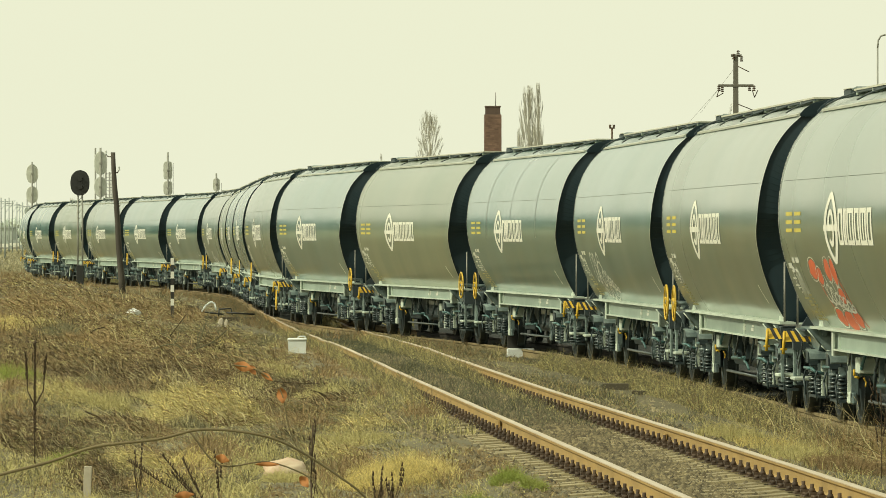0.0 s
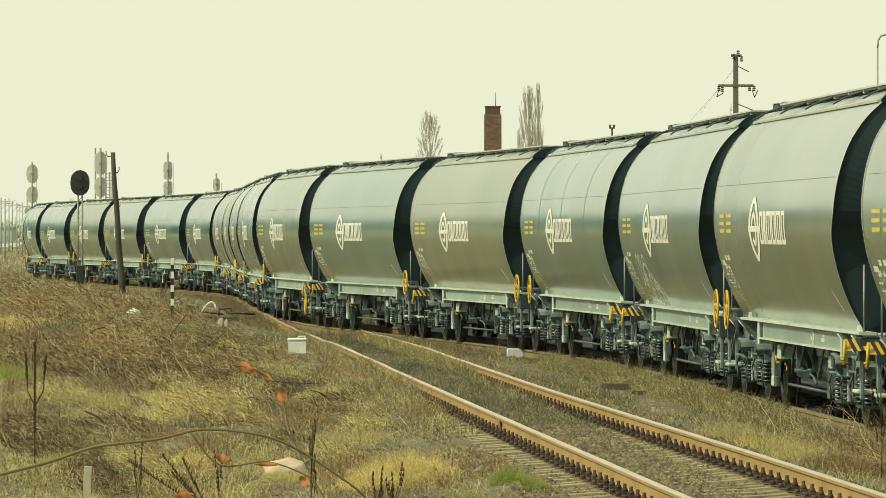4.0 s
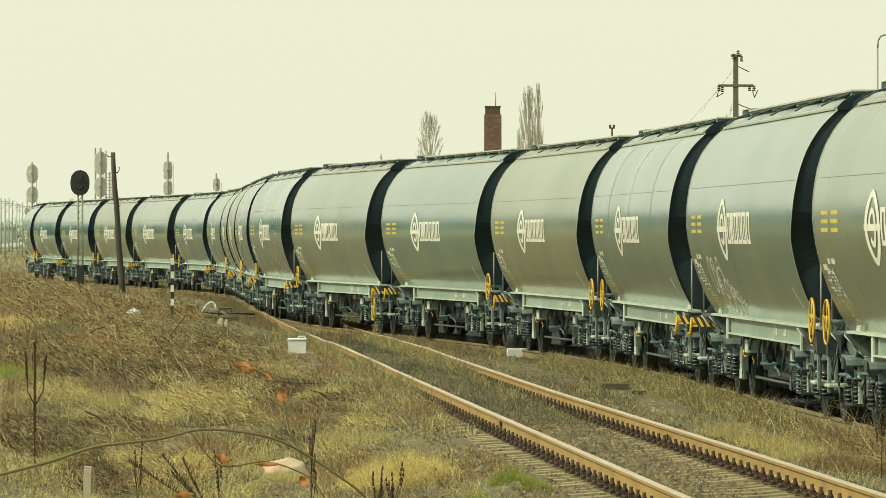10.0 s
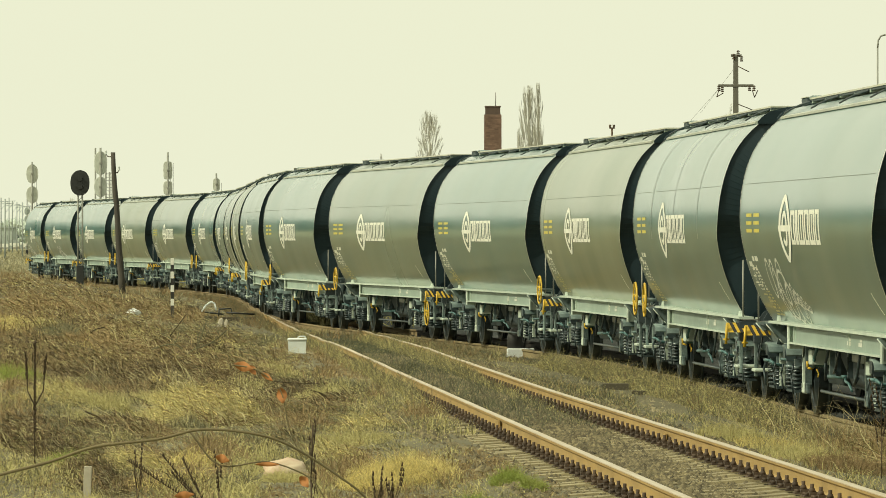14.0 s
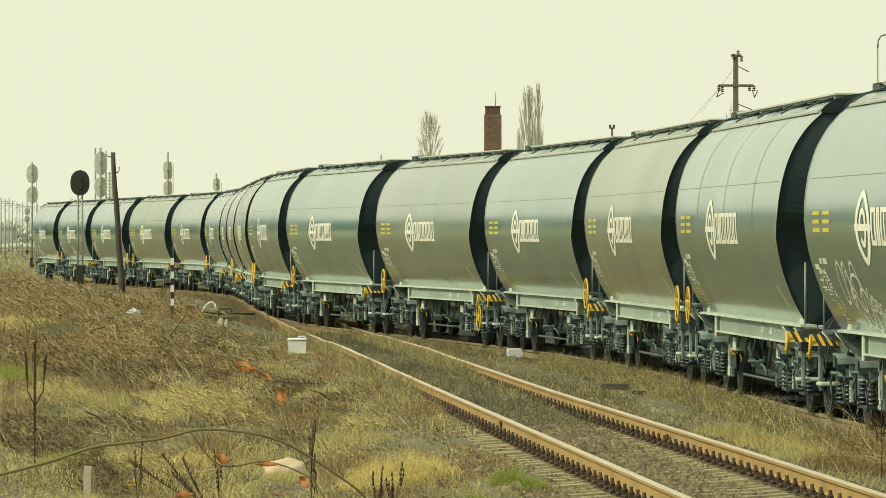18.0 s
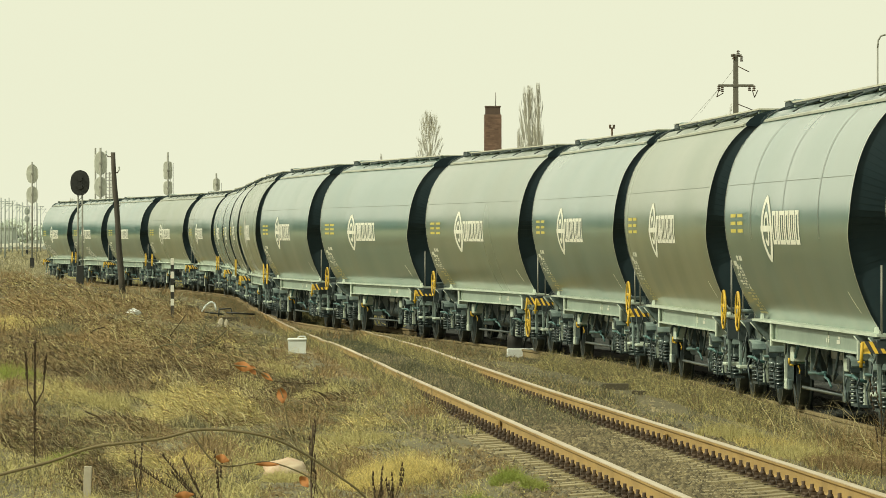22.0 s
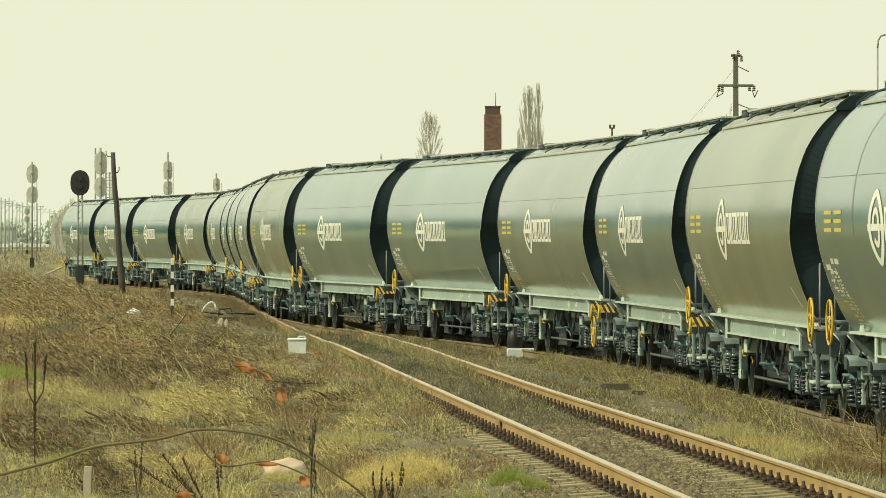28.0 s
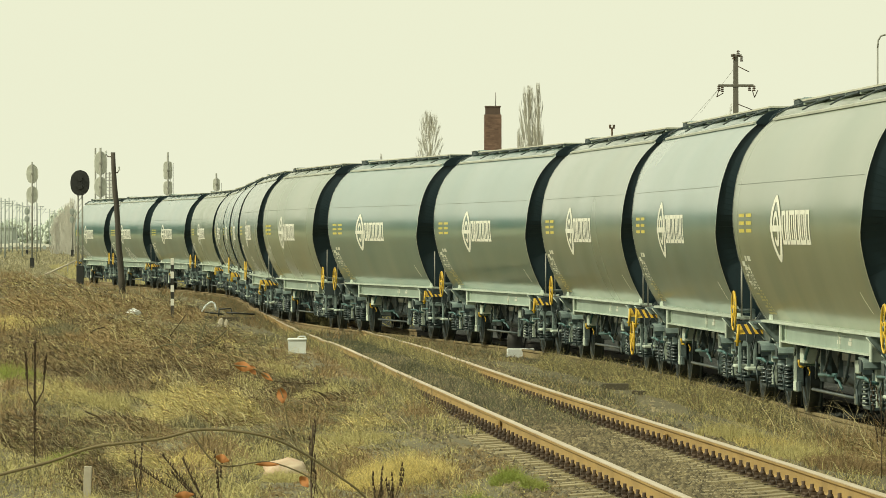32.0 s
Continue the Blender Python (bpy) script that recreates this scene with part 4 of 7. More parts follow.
for cx, cz, rx, rz in ((3.85, 1.86, 0.34, 0.12), (3.4, 1.78, 0.22, 0.10), (2.55, 1.86, 0.24, 0.13), (2.1, 1.84, 0.2, 0.15), (2.05, 1.56, 0.24, 0.09), (3.0, 1.30, 0.34, 0.10), (2.3, 1.26, 0.42, 0.12), (1.6, 1.30, 0.3, 0.10)):
    bm = bmnew()
    disc_decal(bm, cx, cz, rx, rz)
    part("scrawl", bm, REDSPRAY, child(ob, "tank"), "orange-red sprayed fill")
    bm = bmnew()
    ring_decal(bm, cx, cz, rx * 1.2, rz * 1.2, 0.014, seg=18, lift=0.011)
    part("scrawl_outline", bm, SPRAY, child(ob, "tank"), "thin white sprayed outline")
for x0, x1, m in ((3.75, 2.9, REDSPRAY), (3.5, 2.6, SPRAY), (3.1, 2.2, SPRAY), (2.7, 1.9, SPRAY), (2.3, 1.5, SPRAY), (1.95, 1.1, REDSPRAY)):
    bm = bmnew()
    bar_decal(bm, x1, x1 + 0.045, 1.2, 1.80, lean=x0 - x1)
    part("scrawl_line", bm, m, child(ob, "tank"), "thin sprayed line")
bm = bmnew()
scrawl(bm, 2.3, 1.5, 1.8, 0.35, 12, 0.03, 7, 0.012)
part("scrawl_outline", bm, SPRAY, child(ob, "tank"), "thin white sprayed outline")
tagged(ob, "grey-green grain hopper wagon with an orange-red scrawl")
# weld rings as dark strips: groove shading in colour, upper tank only
for x in (3.4, -0.1, -3.6):
    bm = bmnew()
    loft(bm, [[p for p in section(x + k, 0.0012) if p[2] > 2.2] for k in (-0.04, 0.04)], closed=False, caps=False, smooth=True)
    part("weld_ring", bm, GROOVE, child(find(2), "tank"), "faint weld ring")
low = child(find(5), "hand_wheel").copy()
scene.collection.objects.link(low)
low.matrix_basis = pose(-13.35, 0.05, -0.64)


# ---- trackside things ----
F = 9998.0


def spot(px, dist):
    """Plan x of what stands dist metres off, at that place across the view."""
    return (px - 784) / F * dist


def height(py, dist):
    return EYE - (py - 419.2) / F * dist


def oval(bm, c, rx, rz, depth, seg=28, power=0.8):
    """An upright oval plate that faces the eye."""
    x, y, z = c
    def outline(k, yy):
        pts = []
        for i in range(seg):
            a = 2 * math.pi * i / seg
            pts.append((x + rx * k * math.copysign(abs(math.cos(a)) ** min(1, power / 0.8), math.cos(a)), yy, z + rz * k * math.copysign(abs(math.sin(a)) ** power, math.sin(a))))
        return pts
    loft(bm, [outline(0.96, y - depth), outline(1.0, y - depth * 0.7), outline(1.0, y + depth * 0.7), outline(0.96, y + depth)])


def light_signal(px, dist, top, discs, half, base_py, mat, label, lattice=False, sidelong=1.0, power=0.8):
    x = spot(px, dist)
    zb = base_py if lattice is None else height(base_py, dist)
    zb = min(zb, float(ground_z(x, dist)) + 0.02)
    root = tagged(new("railway_signal"), label, "railway signal")
    zt = height(top, dist)
    bm = bmnew()
    if lattice:
        for dx in (-0.10, 0.10):
            rod(bm, (x + dx, dist, zb), (x + dx * 0.8, dist, zt - 0.3), 0.035, seg=6)
        n = 14
        for i in range(n):
            z0, z1 = zb + 0.6 + i * 0.24, zb + 0.84 + i * 0.24
            if z1 < zt - 0.3:
                rod(bm, (x - 0.1, dist, z0), (x + 0.1, dist, z1), 0.012, seg=4)
    else:
        rod(bm, (x, dist, zb), (x, dist, zt), 0.07, 0.055, seg=10)
    part("post", bm, POSTGREY, root, "pale lattice post" if lattice else "slim grey post")
    for cy, rz in discs:
        bm = bmnew()
        rx = half / F * dist * sidelong
        oval(bm, (x, dist + (0.12 if mat is SIGNALGREY else -0.12), height(cy, dist)), rx, rz / F * dist, 0.05, power=power)
        plate = part("backing_plate", bm, mat, root, "oval signal backing plate")
        if mat is SIGNALGREY:
            bm = bmnew()
            box(bm, x - 0.2 * rx, x + 0.2 * rx, dist - 0.07, dist + 0.07, height(cy, dist) - 0.06, height(cy, dist) + 0.06, 0.01)
            part("clamp", bm, POSTGREY, plate)
            continue
        for dz in (-0.33, 0.33):
            bm = bmnew()
            rod(bm, (x, dist - 0.30, height(cy, dist) + dz * rz / F * dist), (x, dist - 0.17, height(cy, dist) + dz * rz / F * dist), 0.09 * sidelong + 0.01, seg=12)
            part("lens_housing", bm, mat, plate)
    bm = bmnew()
    box(bm, x - 0.14, x + 0.14, dist - 0.16, dist + 0.1, zb, zb + 0.75, 0.02)
    part("base_box", bm, SIGNALBLACK, root, "dark equipment box at the foot")
    if lattice:
        return root
    bm = bmnew()
    for dx in (0.13, 0.3):
        rod(bm, (x + dx, dist + 0.2, zb + 0.4), (x + dx, dist + 0.2, zt - 0.6), 0.015, seg=5)
    for i in range(9):
        z = zb + 0.6 + i * 0.35
        if z < zt - 0.6:
            rod(bm, (x + 0.13, dist + 0.2, z), (x + 0.3, dist + 0.2, z), 0.012, seg=4)
    rod(bm, (x, dist, zb + 1.2), (x + 0.2, dist + 0.2, zb + 1.2), 0.02, seg=4)
    part("ladder", bm, POSTGREY, root)
    return root


light_signal(142, 222, 298, [(324, 22.5)], 17, 504, SIGNALBLACK, "black oval railway signal on a pale lattice post", lattice=True)
light_signal(57, 400, 287, [(308, 17), (345, 15)], 10.5, 466, SIGNALGREY, "grey railway signal with two oval plates")
light_signal(178, 300, 262, [(289, 21), (331, 18)], 11.5, 480, SIGNALGREY, "weathered grey signal with two oval plates")
light_signal(297, 320, 270, [(302, 16), (333, 12)], 8, 480, SIGNALGREY, "tall grey signal with two narrow plates", power=0.4)
light_signal(383, 350, 307, [(327, 11)], 6, 475, SIGNALGREY, "small grey signal behind the train", power=0.4)
light_signal(48, 620, 352, [(374, 7), (388, 6)], 4.5, 455, FARPOLE, "distant grey signal in the haze")
light_signal(128, 560, 365, [(375, 6), (389, 6)], 4.5, 452, FARPOLE, "distant signal beside a hazy tree")

# steel mast group behind the paired signal
mast = tagged(new("lattice_mast"), "grey steel mast with ladder rungs behind a signal", "mast")
md = 302.0
for px, top in ((169, 262), (187, 300), (194, 305), (199, 312)):
    bm = bmnew()
    x = spot(px, md)
    rod(bm, (x, md, float(ground_z(x, md)) - 0.05), (x, md, height(top, md)), 0.05, seg=6)
    part("leg", bm, POSTGREY, mast)
for i in range(8):
    bm = bmnew()
    z = height(350 - i * 6, md)
    rod(bm, (spot(187, md), md, z), (spot(199, md), md, z), 0.02, seg=4)
    part("rung", bm, POSTGREY, mast)

# leaning wooden pole with an insulator
pole = tagged(new("wooden_pole"), "dark leaning wooden pole beside the track", "utility pole")
pd = 205.0
base, tip = Vector((spot(217, pd), pd, float(ground_z(spot(217, pd), pd)) - 0.1)), Vector((spot(199.5, pd), pd, height(270, pd)))
bm = bmnew()
n = 8
secs = []
for i in range(n + 1):
    f = i / n
    c = base.lerp(tip, f)
    r = 0.125 - 0.045 * f
    secs.append([(c.x + r * math.cos(a) + 0.012 * math.sin(i * 1.7), c.y + r * math.sin(a), c.z) for a in (2 * math.pi * j / 10 for j in range(10))])
loft(bm, secs, smooth=True)
part("shaft", bm, WOOD, pole, "dark tarred wooden shaft")
for f, px in ((0.97, -0.26), (0.86, 0.18), (0.62, 0.12)):
    c = base.lerp(tip, f)
    bm = bmnew()
    bent(bm, [c, c + Vector((px * 0.7, -0.02, 0.0)), c + Vector((px, -0.02, 0.10))], 0.018)
    br = part("bracket", bm, IRON, pole)
    bm = bmnew()
    for j in range(3):
        rod(bm, c + Vector((px, -0.02, 0.08 + 0.05 * j)), c + Vector((px, -0.02, 0.13 + 0.05 * j)), 0.055 - 0.01 * j, 0.03, seg=8)
    part("insulator", bm, BOXWHITE, br, "pale porcelain insulator")

# black and white marker post
post = tagged(new("marker_post"), "short black and white banded marker post", "marker post")
pd = 158.0
x, zt = spot(305, pd), height(457, pd)
zb = height(541, pd)
n = 7
bm = bmnew()
box(bm, x - 0.04, x + 0.04, pd - 0.04, pd + 0.04, float(ground_z(x, pd)) - 0.05, zb)
part("foot", bm, WOOD, post, "dark foot of the post")
for i in range(n):
    bm = bmnew()
    z0, z1 = zb + (zt - zb) * i / n, zb + (zt - zb) * (i + 1) / n
    box(bm, x - 0.046, x + 0.046, pd - 0.046, pd + 0.046, z0, z1)
    part("band", bm, WHITE if i % 2 == 0 else BLACK, post)

# white trackside cabinet
d = 114.0
x0, x1 = spot(510, d), spot(542, d)
zb = float(ground_z((x0 + x1) / 2, d)) - 0.03
cabinet = tagged(new("trackside_box"), "small white weathered box standing in dry grass", "junction box")
bm = bmnew()
zl = height(603, d)
secs = [[(x0 + k, d - 0.16 + k, z), (x1 - k, d - 0.16 + k, z), (x1 - k, d + 0.16 - k, z), (x0 + k, d + 0.16 - k, z)] for k, z in ((0.012, zb), (0.0, zl))]
loft(bm, secs)
part("body", bm, BOXWHITE, cabinet, "white tapered box")
bm = bmnew()
box(bm, x0 - 0.012, x1 + 0.012, d - 0.18, d + 0.18, zl, zl + 0.05, 0.015)
part("lid", bm, BOXWHITE, cabinet, "white lid")
bm = bmnew()
bent(bm, [(x0 + 0.18, d - 0.12, zl + 0.04), (x0 + 0.22, d - 0.12, zl + 0.085), (x0 + 0.34, d - 0.12, zl + 0.085), (x0 + 0.35, d - 0.12, zl + 0.04)], 0.014)
part("knob", bm, BOXWHITE, cabinet)

# hand lever of the points, beside the train's track
d = 113.0
lever = tagged(new("point_lever"), "black point lever with weight on a white slab", "switch lever")
x = spot(917, d)
zb = float(ground_z(x, d))
bm = bmnew()
box(bm, spot(897, d), spot(946, d), d - 0.2, d + 0.2, zb - 0.05, height(616.5, d), 0.02)
part("slab", bm, BOXWHITE, lever, "white painted slab")
bm = bmnew()
secs = []
for k, z in ((0.92, 0.08), (0.92, 0.44), (0.80, 0.54), (0.5, 0.60), (0.2, 0.62)):
    secs.append([(x - 0.06 + 0.17 * k * math.cos(a), d + 0.17 * k * math.sin(a), zb + z) for a in (2 * math.pi * j / 12 for j in range(12))])
loft(bm, secs, smooth=True)
part("weight", bm, BLACK, lever, "black rounded counterweight")
bm = bmnew()
bent(bm, [(x + 0.1, d, zb + 0.1), (x + 0.16, d, zb + 0.42), (x + 0.34, d, zb + 0.5)], 0.022)
part("handle", bm, BLACK, lever)
bm = bmnew()
box(bm, x + 0.22, x + 0.46, d - 0.1, d + 0.15, zb - 0.04, zb + 0.06, 0.01)
part("crank_box", bm, IRON, lever)


# stones, litter and old timbers
def lump(name, px, py, dist, w, h, mat, label, category, seed, flat=1.0):
    r = random.Random(seed)
    bm = bmnew()
    bmesh.ops.create_icosphere(bm, subdivisions=3, radius=1.0)
    x = spot(px, dist)
    zb = float(ground_z(x, dist)) if py is None else height(py, dist)
    for v in bm.verts:
        n = 1 + 0.28 * noise.noise(v.co * 1.4 + Vector((seed, 0, 0))) + 0.12 * noise.noise(v.co * 4) + 0.05 * noise.noise(v.co * 9)
        for f in v.link_faces:
            f.smooth = True
        v.co = Vector((x + v.co.x * w / 2 * n, dist + v.co.y * w / 2 * n * 0.8, zb + max(-0.3, v.co.z * n + 0.55) * h / 1.55))
    return tagged(new(name, finish(bm, name, mat)), label, category)


lump("rubble_sack", 504, None, 56.6, 0.47, 0.18, PINK, "pinkish pale rubble sack lying in grass", "sack", 3)
lump("plastic_bag", 236, None, 150, 0.38, 0.2, BOXWHITE, "crumpled white plastic bag on dry brush", "litter", 4)
lump("stone", 391, None, 150, 0.17, 0.28, STONE, "pale broken stone beside the points", "stone", 5)
lump("stone", 401, None, 152, 0.12, 0.22, STONE, "pale broken stone beside the points", "stone", 6)
lump("stone", 1311, None, 79, 0.11, 0.10, STONE, "small pale block beside the rail", "stone", 7)

stake = tagged(new("marker_stake"), "short pale concrete stake in the grass", "stake")
d = 51.5
x = spot(152, d)
zb = float(ground_z(x, d))
bm = bmnew()
loft(bm, [[(x - 0.034 + k, d - 0.04, z), (x + 0.034 + k, d - 0.04, z), (x + 0.034 + k, d + 0.04, z), (x - 0.034 + k, d + 0.04, z)] for k, z in ((0, zb - 0.1), (0.02, height(826, d)))])
part("shaft", bm, STONE, stake)

for px0, px1, dd, zz in ((1066, 1112, 90, -0.02), (1118, 1195, 87.5, -0.06), (394, 452, 163, 0.0), (362, 384, 162, 0.02), (330, 352, 176, 0.1)):
    bm = bmnew()
    za = float(ground_z(spot(px0, dd), dd))
    loft(bm, [[(spot(p, dd), dd + q, za - 0.02 + zz + w) for q, w in ((-0.12, 0), (0.12, 0), (0.12, 0.14), (-0.12, 0.14))] for p in (px0, px1)])
    tagged(new("old_timber", finish(bm, "old_timber", OLDWOOD)), "grey-brown old wooden sleeper lying beside the track", "sleeper")

# bent pale pipe and rods at the points
rods = tagged(new("point_rodding"), "bent pale pipe and dark rods beside the points", "point rodding")
d = 151.0
bm = bmnew()
p = [(spot(a, d), d, height(b, d)) for a, b in ((357, 552), (364, 541), (374, 534), (380, 538), (383, 550))]
bent(bm, p, 0.024)
part("pipe", bm, BOXWHITE, rods, "bent white pipe")
bm = bmnew()
p = [(spot(a, d), d - 0.4, height(b, d)) for a, b in ((388, 560), (389, 547), (410, 546), (412, 557))]
bent(bm, p, 0.020)
part("frame", bm, SIGNALBLACK, rods)
bm = bmnew()
p = [(spot(a, d), d + 0.3, height(b, d)) for a, b in ((362, 553), (395, 557))]
bent(bm, p, 0.022)
part("rod", bm, SIGNALBLACK, rods)
bm = bmnew()
p = [(spot(a, d), d - 0.6, height(b, d)) for a, b in ((402, 553), (452, 556))]
bent(bm, p, 0.024)
part("cover", bm, SIGNALBLACK, rods)

# pale pole lying aslant behind the brush
aslant = tagged(new("fallen_pole"), "pale bare pole lying aslant in the grass", "pole")
d = 345.0
bm = bmnew()
rod(bm, (spot(74, d), d, height(489, d)), (spot(136, d), d, height(461, d)), 0.06, 0.05, seg=7)
part("shaft", bm, STONE, aslant)
bm = bmnew()
for px, py in ((120, 468), (136, 461)):
    rod(bm, (spot(px, d), d, float(ground_z(spot(px, d), d)) - 0.05), (spot(px, d), d, height(py, d)), 0.03, seg=6)
part("prop", bm, POSTGREY, aslant)

# ---- beyond the train ----
chimney = tagged(new("chimney"), "square red brick chimney with a sooty cap", "chimney")
d = 480.0
xa, xb = spot(856.5, d), spot(887.5, d)
cx, hw = (xa + xb) / 2, (xb - xa) / 2
zb, zn, zt = float(ground_z(cx, d)), height(203, d), height(188, d)
bm = bmnew()
box(bm, cx - hw + 0.03, cx + hw - 0.03, d - hw + 0.03, d + hw - 0.03, zb, zn)
shaft = part("shaft", bm, MORTAR, chimney, "red brick shaft")
bm = bmnew()
box(bm, cx - hw * 0.86, cx + hw * 0.86, d - hw * 0.86, d + hw * 0.86, zn, zt - 0.05, 0.03)
box(bm, cx - hw * 0.93, cx + hw * 0.93, d - hw * 0.93, d + hw * 0.93, zt - 0.12, zt, 0.03)
part("cap", bm, CAP, chimney, "sooty darker top courses")
bm = bmnew()
rod(bm, (cx + 0.25, d, zt), (cx + 0.25, d, height(164, d)), 0.035, 0.02, seg=5)
part("lightning_rod", bm, IRON, chimney)
course = bmnew()
z = height(262, d) - 2
ci = 0
brick_h, brick_w = 0.14, 0.36
while z < zn - brick_h:
    off = (ci % 2) * brick_w / 2
    x = cx - hw - off
    while x < cx + hw:
        x0, x1 = max(x, cx - hw), min(x + brick_w - 0.02, cx + hw)
        if x1 - x0 > 0.04:
            box(course, x0, x1, d - hw, d - hw + 0.05, z, z + brick_h - 0.02)
        x += brick_w
    z += brick_h
    ci += 1
tagged(part("brick", course, BRICK, shaft, "red brick courses"), kind="stuff")


def bare_tree(px, dist, top_py, width_px, seed, slim, name, label, mat=BARK, low=0.6, waist=0.55, count=110):
    """Trunk, limbs and many fine upright twigs in a domed crown."""
    r = random.Random(seed)
    root = tagged(new(name), label, "tree")
    x = spot(px, dist)
    zt = height(top_py, dist)
    zb = float(ground_z(x, dist)) - 0.1
    H = zt - zb
    W = width_px / F * dist
    bm = bmnew()
    rod(bm, (x, dist, zb), (x + 0.1, dist, zb + H * 0.5), 0.22, 0.12, seg=8)
    rod(bm, (x + 0.1, dist, zb + H * 0.5), (x, dist, zb + H * 0.96), 0.12, 0.02, seg=6)
    part("trunk", bm, mat, root, "pale trunk")
    limbs = bmnew()
    tips = []
    for i in range(count):
        u = r.uniform(0.0, 1.0)
        f = low + (1 - low) * u
        a = r.uniform(0, 6.28)
        reach = W / 2 * min(1.0, waist + 1.3 * u) * math.sqrt(max(0.02, 1 - u ** 2.6)) * math.sqrt(r.random())
        rise = H * (1 - low) * r.uniform(0.14, 0.34) * slim
        side = Vector((math.cos(a) * reach, math.sin(a) * reach, 0))
        p = Vector((x, dist, zb + H * f - rise)) + side * 0.55
        q = Vector((x, dist, zb + H * f)) + side
        rod(limbs, p, q, 0.018, 0.008, seg=4, caps=False)
        tips.append((p, q))
    tagged(part("branch_mass", limbs, mat, root), kind="stuff")
    V, Fc = [], []
    for p, q in tips:
        for _ in range(18):
            s = p.lerp(q, r.uniform(0.1, 1.0))
            e = s + Vector((r.gauss(0, 0.045) * W, r.gauss(0, 0.045) * W, H * (1 - low) * r.uniform(0.04, 0.14) * slim))
            e.z = min(e.z, zt + 0.1)
            w = r.uniform(0.007, 0.014)
            b = len(V)
            V += [(s.x - w, s.y, s.z), (s.x + w, s.y, s.z), (e.x, e.y, e.z)]
            Fc.append((b, b + 1, b + 2))
    ob = part("twig_mass", array_mesh("twig_mass", V, Fc, mat), None, root, "fine bare twigs")
    tagged(ob, kind="stuff")


bare_tree(760, 560, 196, 54, 3, 1.0, "bare_tree", "pale bare winter tree beyond the train", low=0.66, waist=0.8, count=110)
bare_tree(935, 520, 152, 42, 4, 1.1, "poplar", "bare grey poplar beyond the train", low=0.55)
bare_tree(952, 522, 148, 26, 5, 1.1, "poplar", "bare grey poplar beyond the train", low=0.55, count=70)
bare_tree(920, 518, 226, 22, 6, 1.0, "poplar", "low bare grey poplar beyond the train", low=0.55, count=45)
bare_tree(1290, 420, 184, 46, 7, 1.0, "bare_tree", "low bare bush top beyond the train", low=0.7, count=14)
bare_tree(676, 560, 268, 22, 8, 1.0, "bare_tree", "low bare bush top beyond the train", low=0.7, count=24)

# power pole with cross-arm
pp = tagged(new("power_pole"), "concrete power pole with cross-arm and insulators", "utility pole")
d = 260.0
x = spot(1302, d)
bm = bmnew()
loft(bm, [[(x - k, d - k, z), (x + k, d - k, z), (x + k, d + k, z), (x - k, d + k, z)] for k, z in ((0.16, float(ground_z(x, d)) - 0.1), (0.11, height(98, d)))])
part("shaft", bm, CONCRETE, pp, "square concrete shaft")
za = height(152, d)
for z, a, b in ((za, 1271, 1333), (height(99, d), 1293, 1312)):
    bm = bmnew()
    box(bm, spot(a, d), spot(b, d), d - 0.15, d - 0.03, z - 0.06, z + 0.06, 0.01)
    part("cross_arm", bm, CONCRETE, pp, "short grey cross-arm")
for px, py in ((1272, 156), (1278, 158), (1326, 156), (1334, 156), (1306, 94), (1312, 104), (1298, 100)):
    bm = bmnew()
    xx, zz = spot(px, d), height(py, d)
    for j in range(3):
        rod(bm, (xx, d - 0.1, zz - 0.14 + 0.09 * j), (xx, d - 0.1, zz - 0.07 + 0.09 * j), 0.085, 0.05, seg=8)
    part("insulator", bm, IRON, pp, "dark insulator")
for a, b, c, e in ((1272, 160, 1268, 172), (1268, 172, 1280, 165), (1331, 160, 1335, 173), (1335, 173, 1341, 160), (1306, 118, 1326, 128), (1306, 185, 1334, 196)):
    bm = bmnew()
    rod(bm, (spot(a, d), d - 0.1, height(b, d)), (spot(c, d), d - 0.1, height(e, d)), 0.022, seg=5)
    part("jumper_wire", bm, IRON, pp)
for a, b, c, e, dd in ((1270, 160, 1190, 250, 330), (1302, 118, 1240, 200, 330)):
    wire = tagged(new("power_line"), "thin overhead wire running off the pole", "wire")
    bm = bmnew()
    rod(bm, (spot(a, d), d, height(b, d)), (spot(c, dd), dd, height(e, dd)), 0.006, seg=4)
    part("strand", bm, CONCRETE, wire)

# street lamp with a bent arm
lamp = tagged(new("street_lamp"), "grey street lamp with a bent arm", "street lamp")
d = 300.0
bm = bmnew()
pts = [(1553, 470), (1553, 85), (1554, 72), (1559, 64), (1566, 62), (1585, 63)]
pts = [(spot(a, d), d, height(b, d)) for a, b in pts]
pts[0] = (pts[0][0], d, float(ground_z(pts[0][0], d)) - 0.1)
bent(bm, pts, 0.045, 8)
part("column", bm, POSTGREY, lamp, "slim grey column")
bm = bmnew()
x, y, z = pts[-1]
loft(bm, [[(x + u, y + v, z + w) for v, w in ((-0.1, -0.07), (0.1, -0.07), (0.08, 0.05), (-0.08, 0.05))] for u in (-0.05, 0.6)])
part("lamp_head", bm, POSTGREY, lamp)

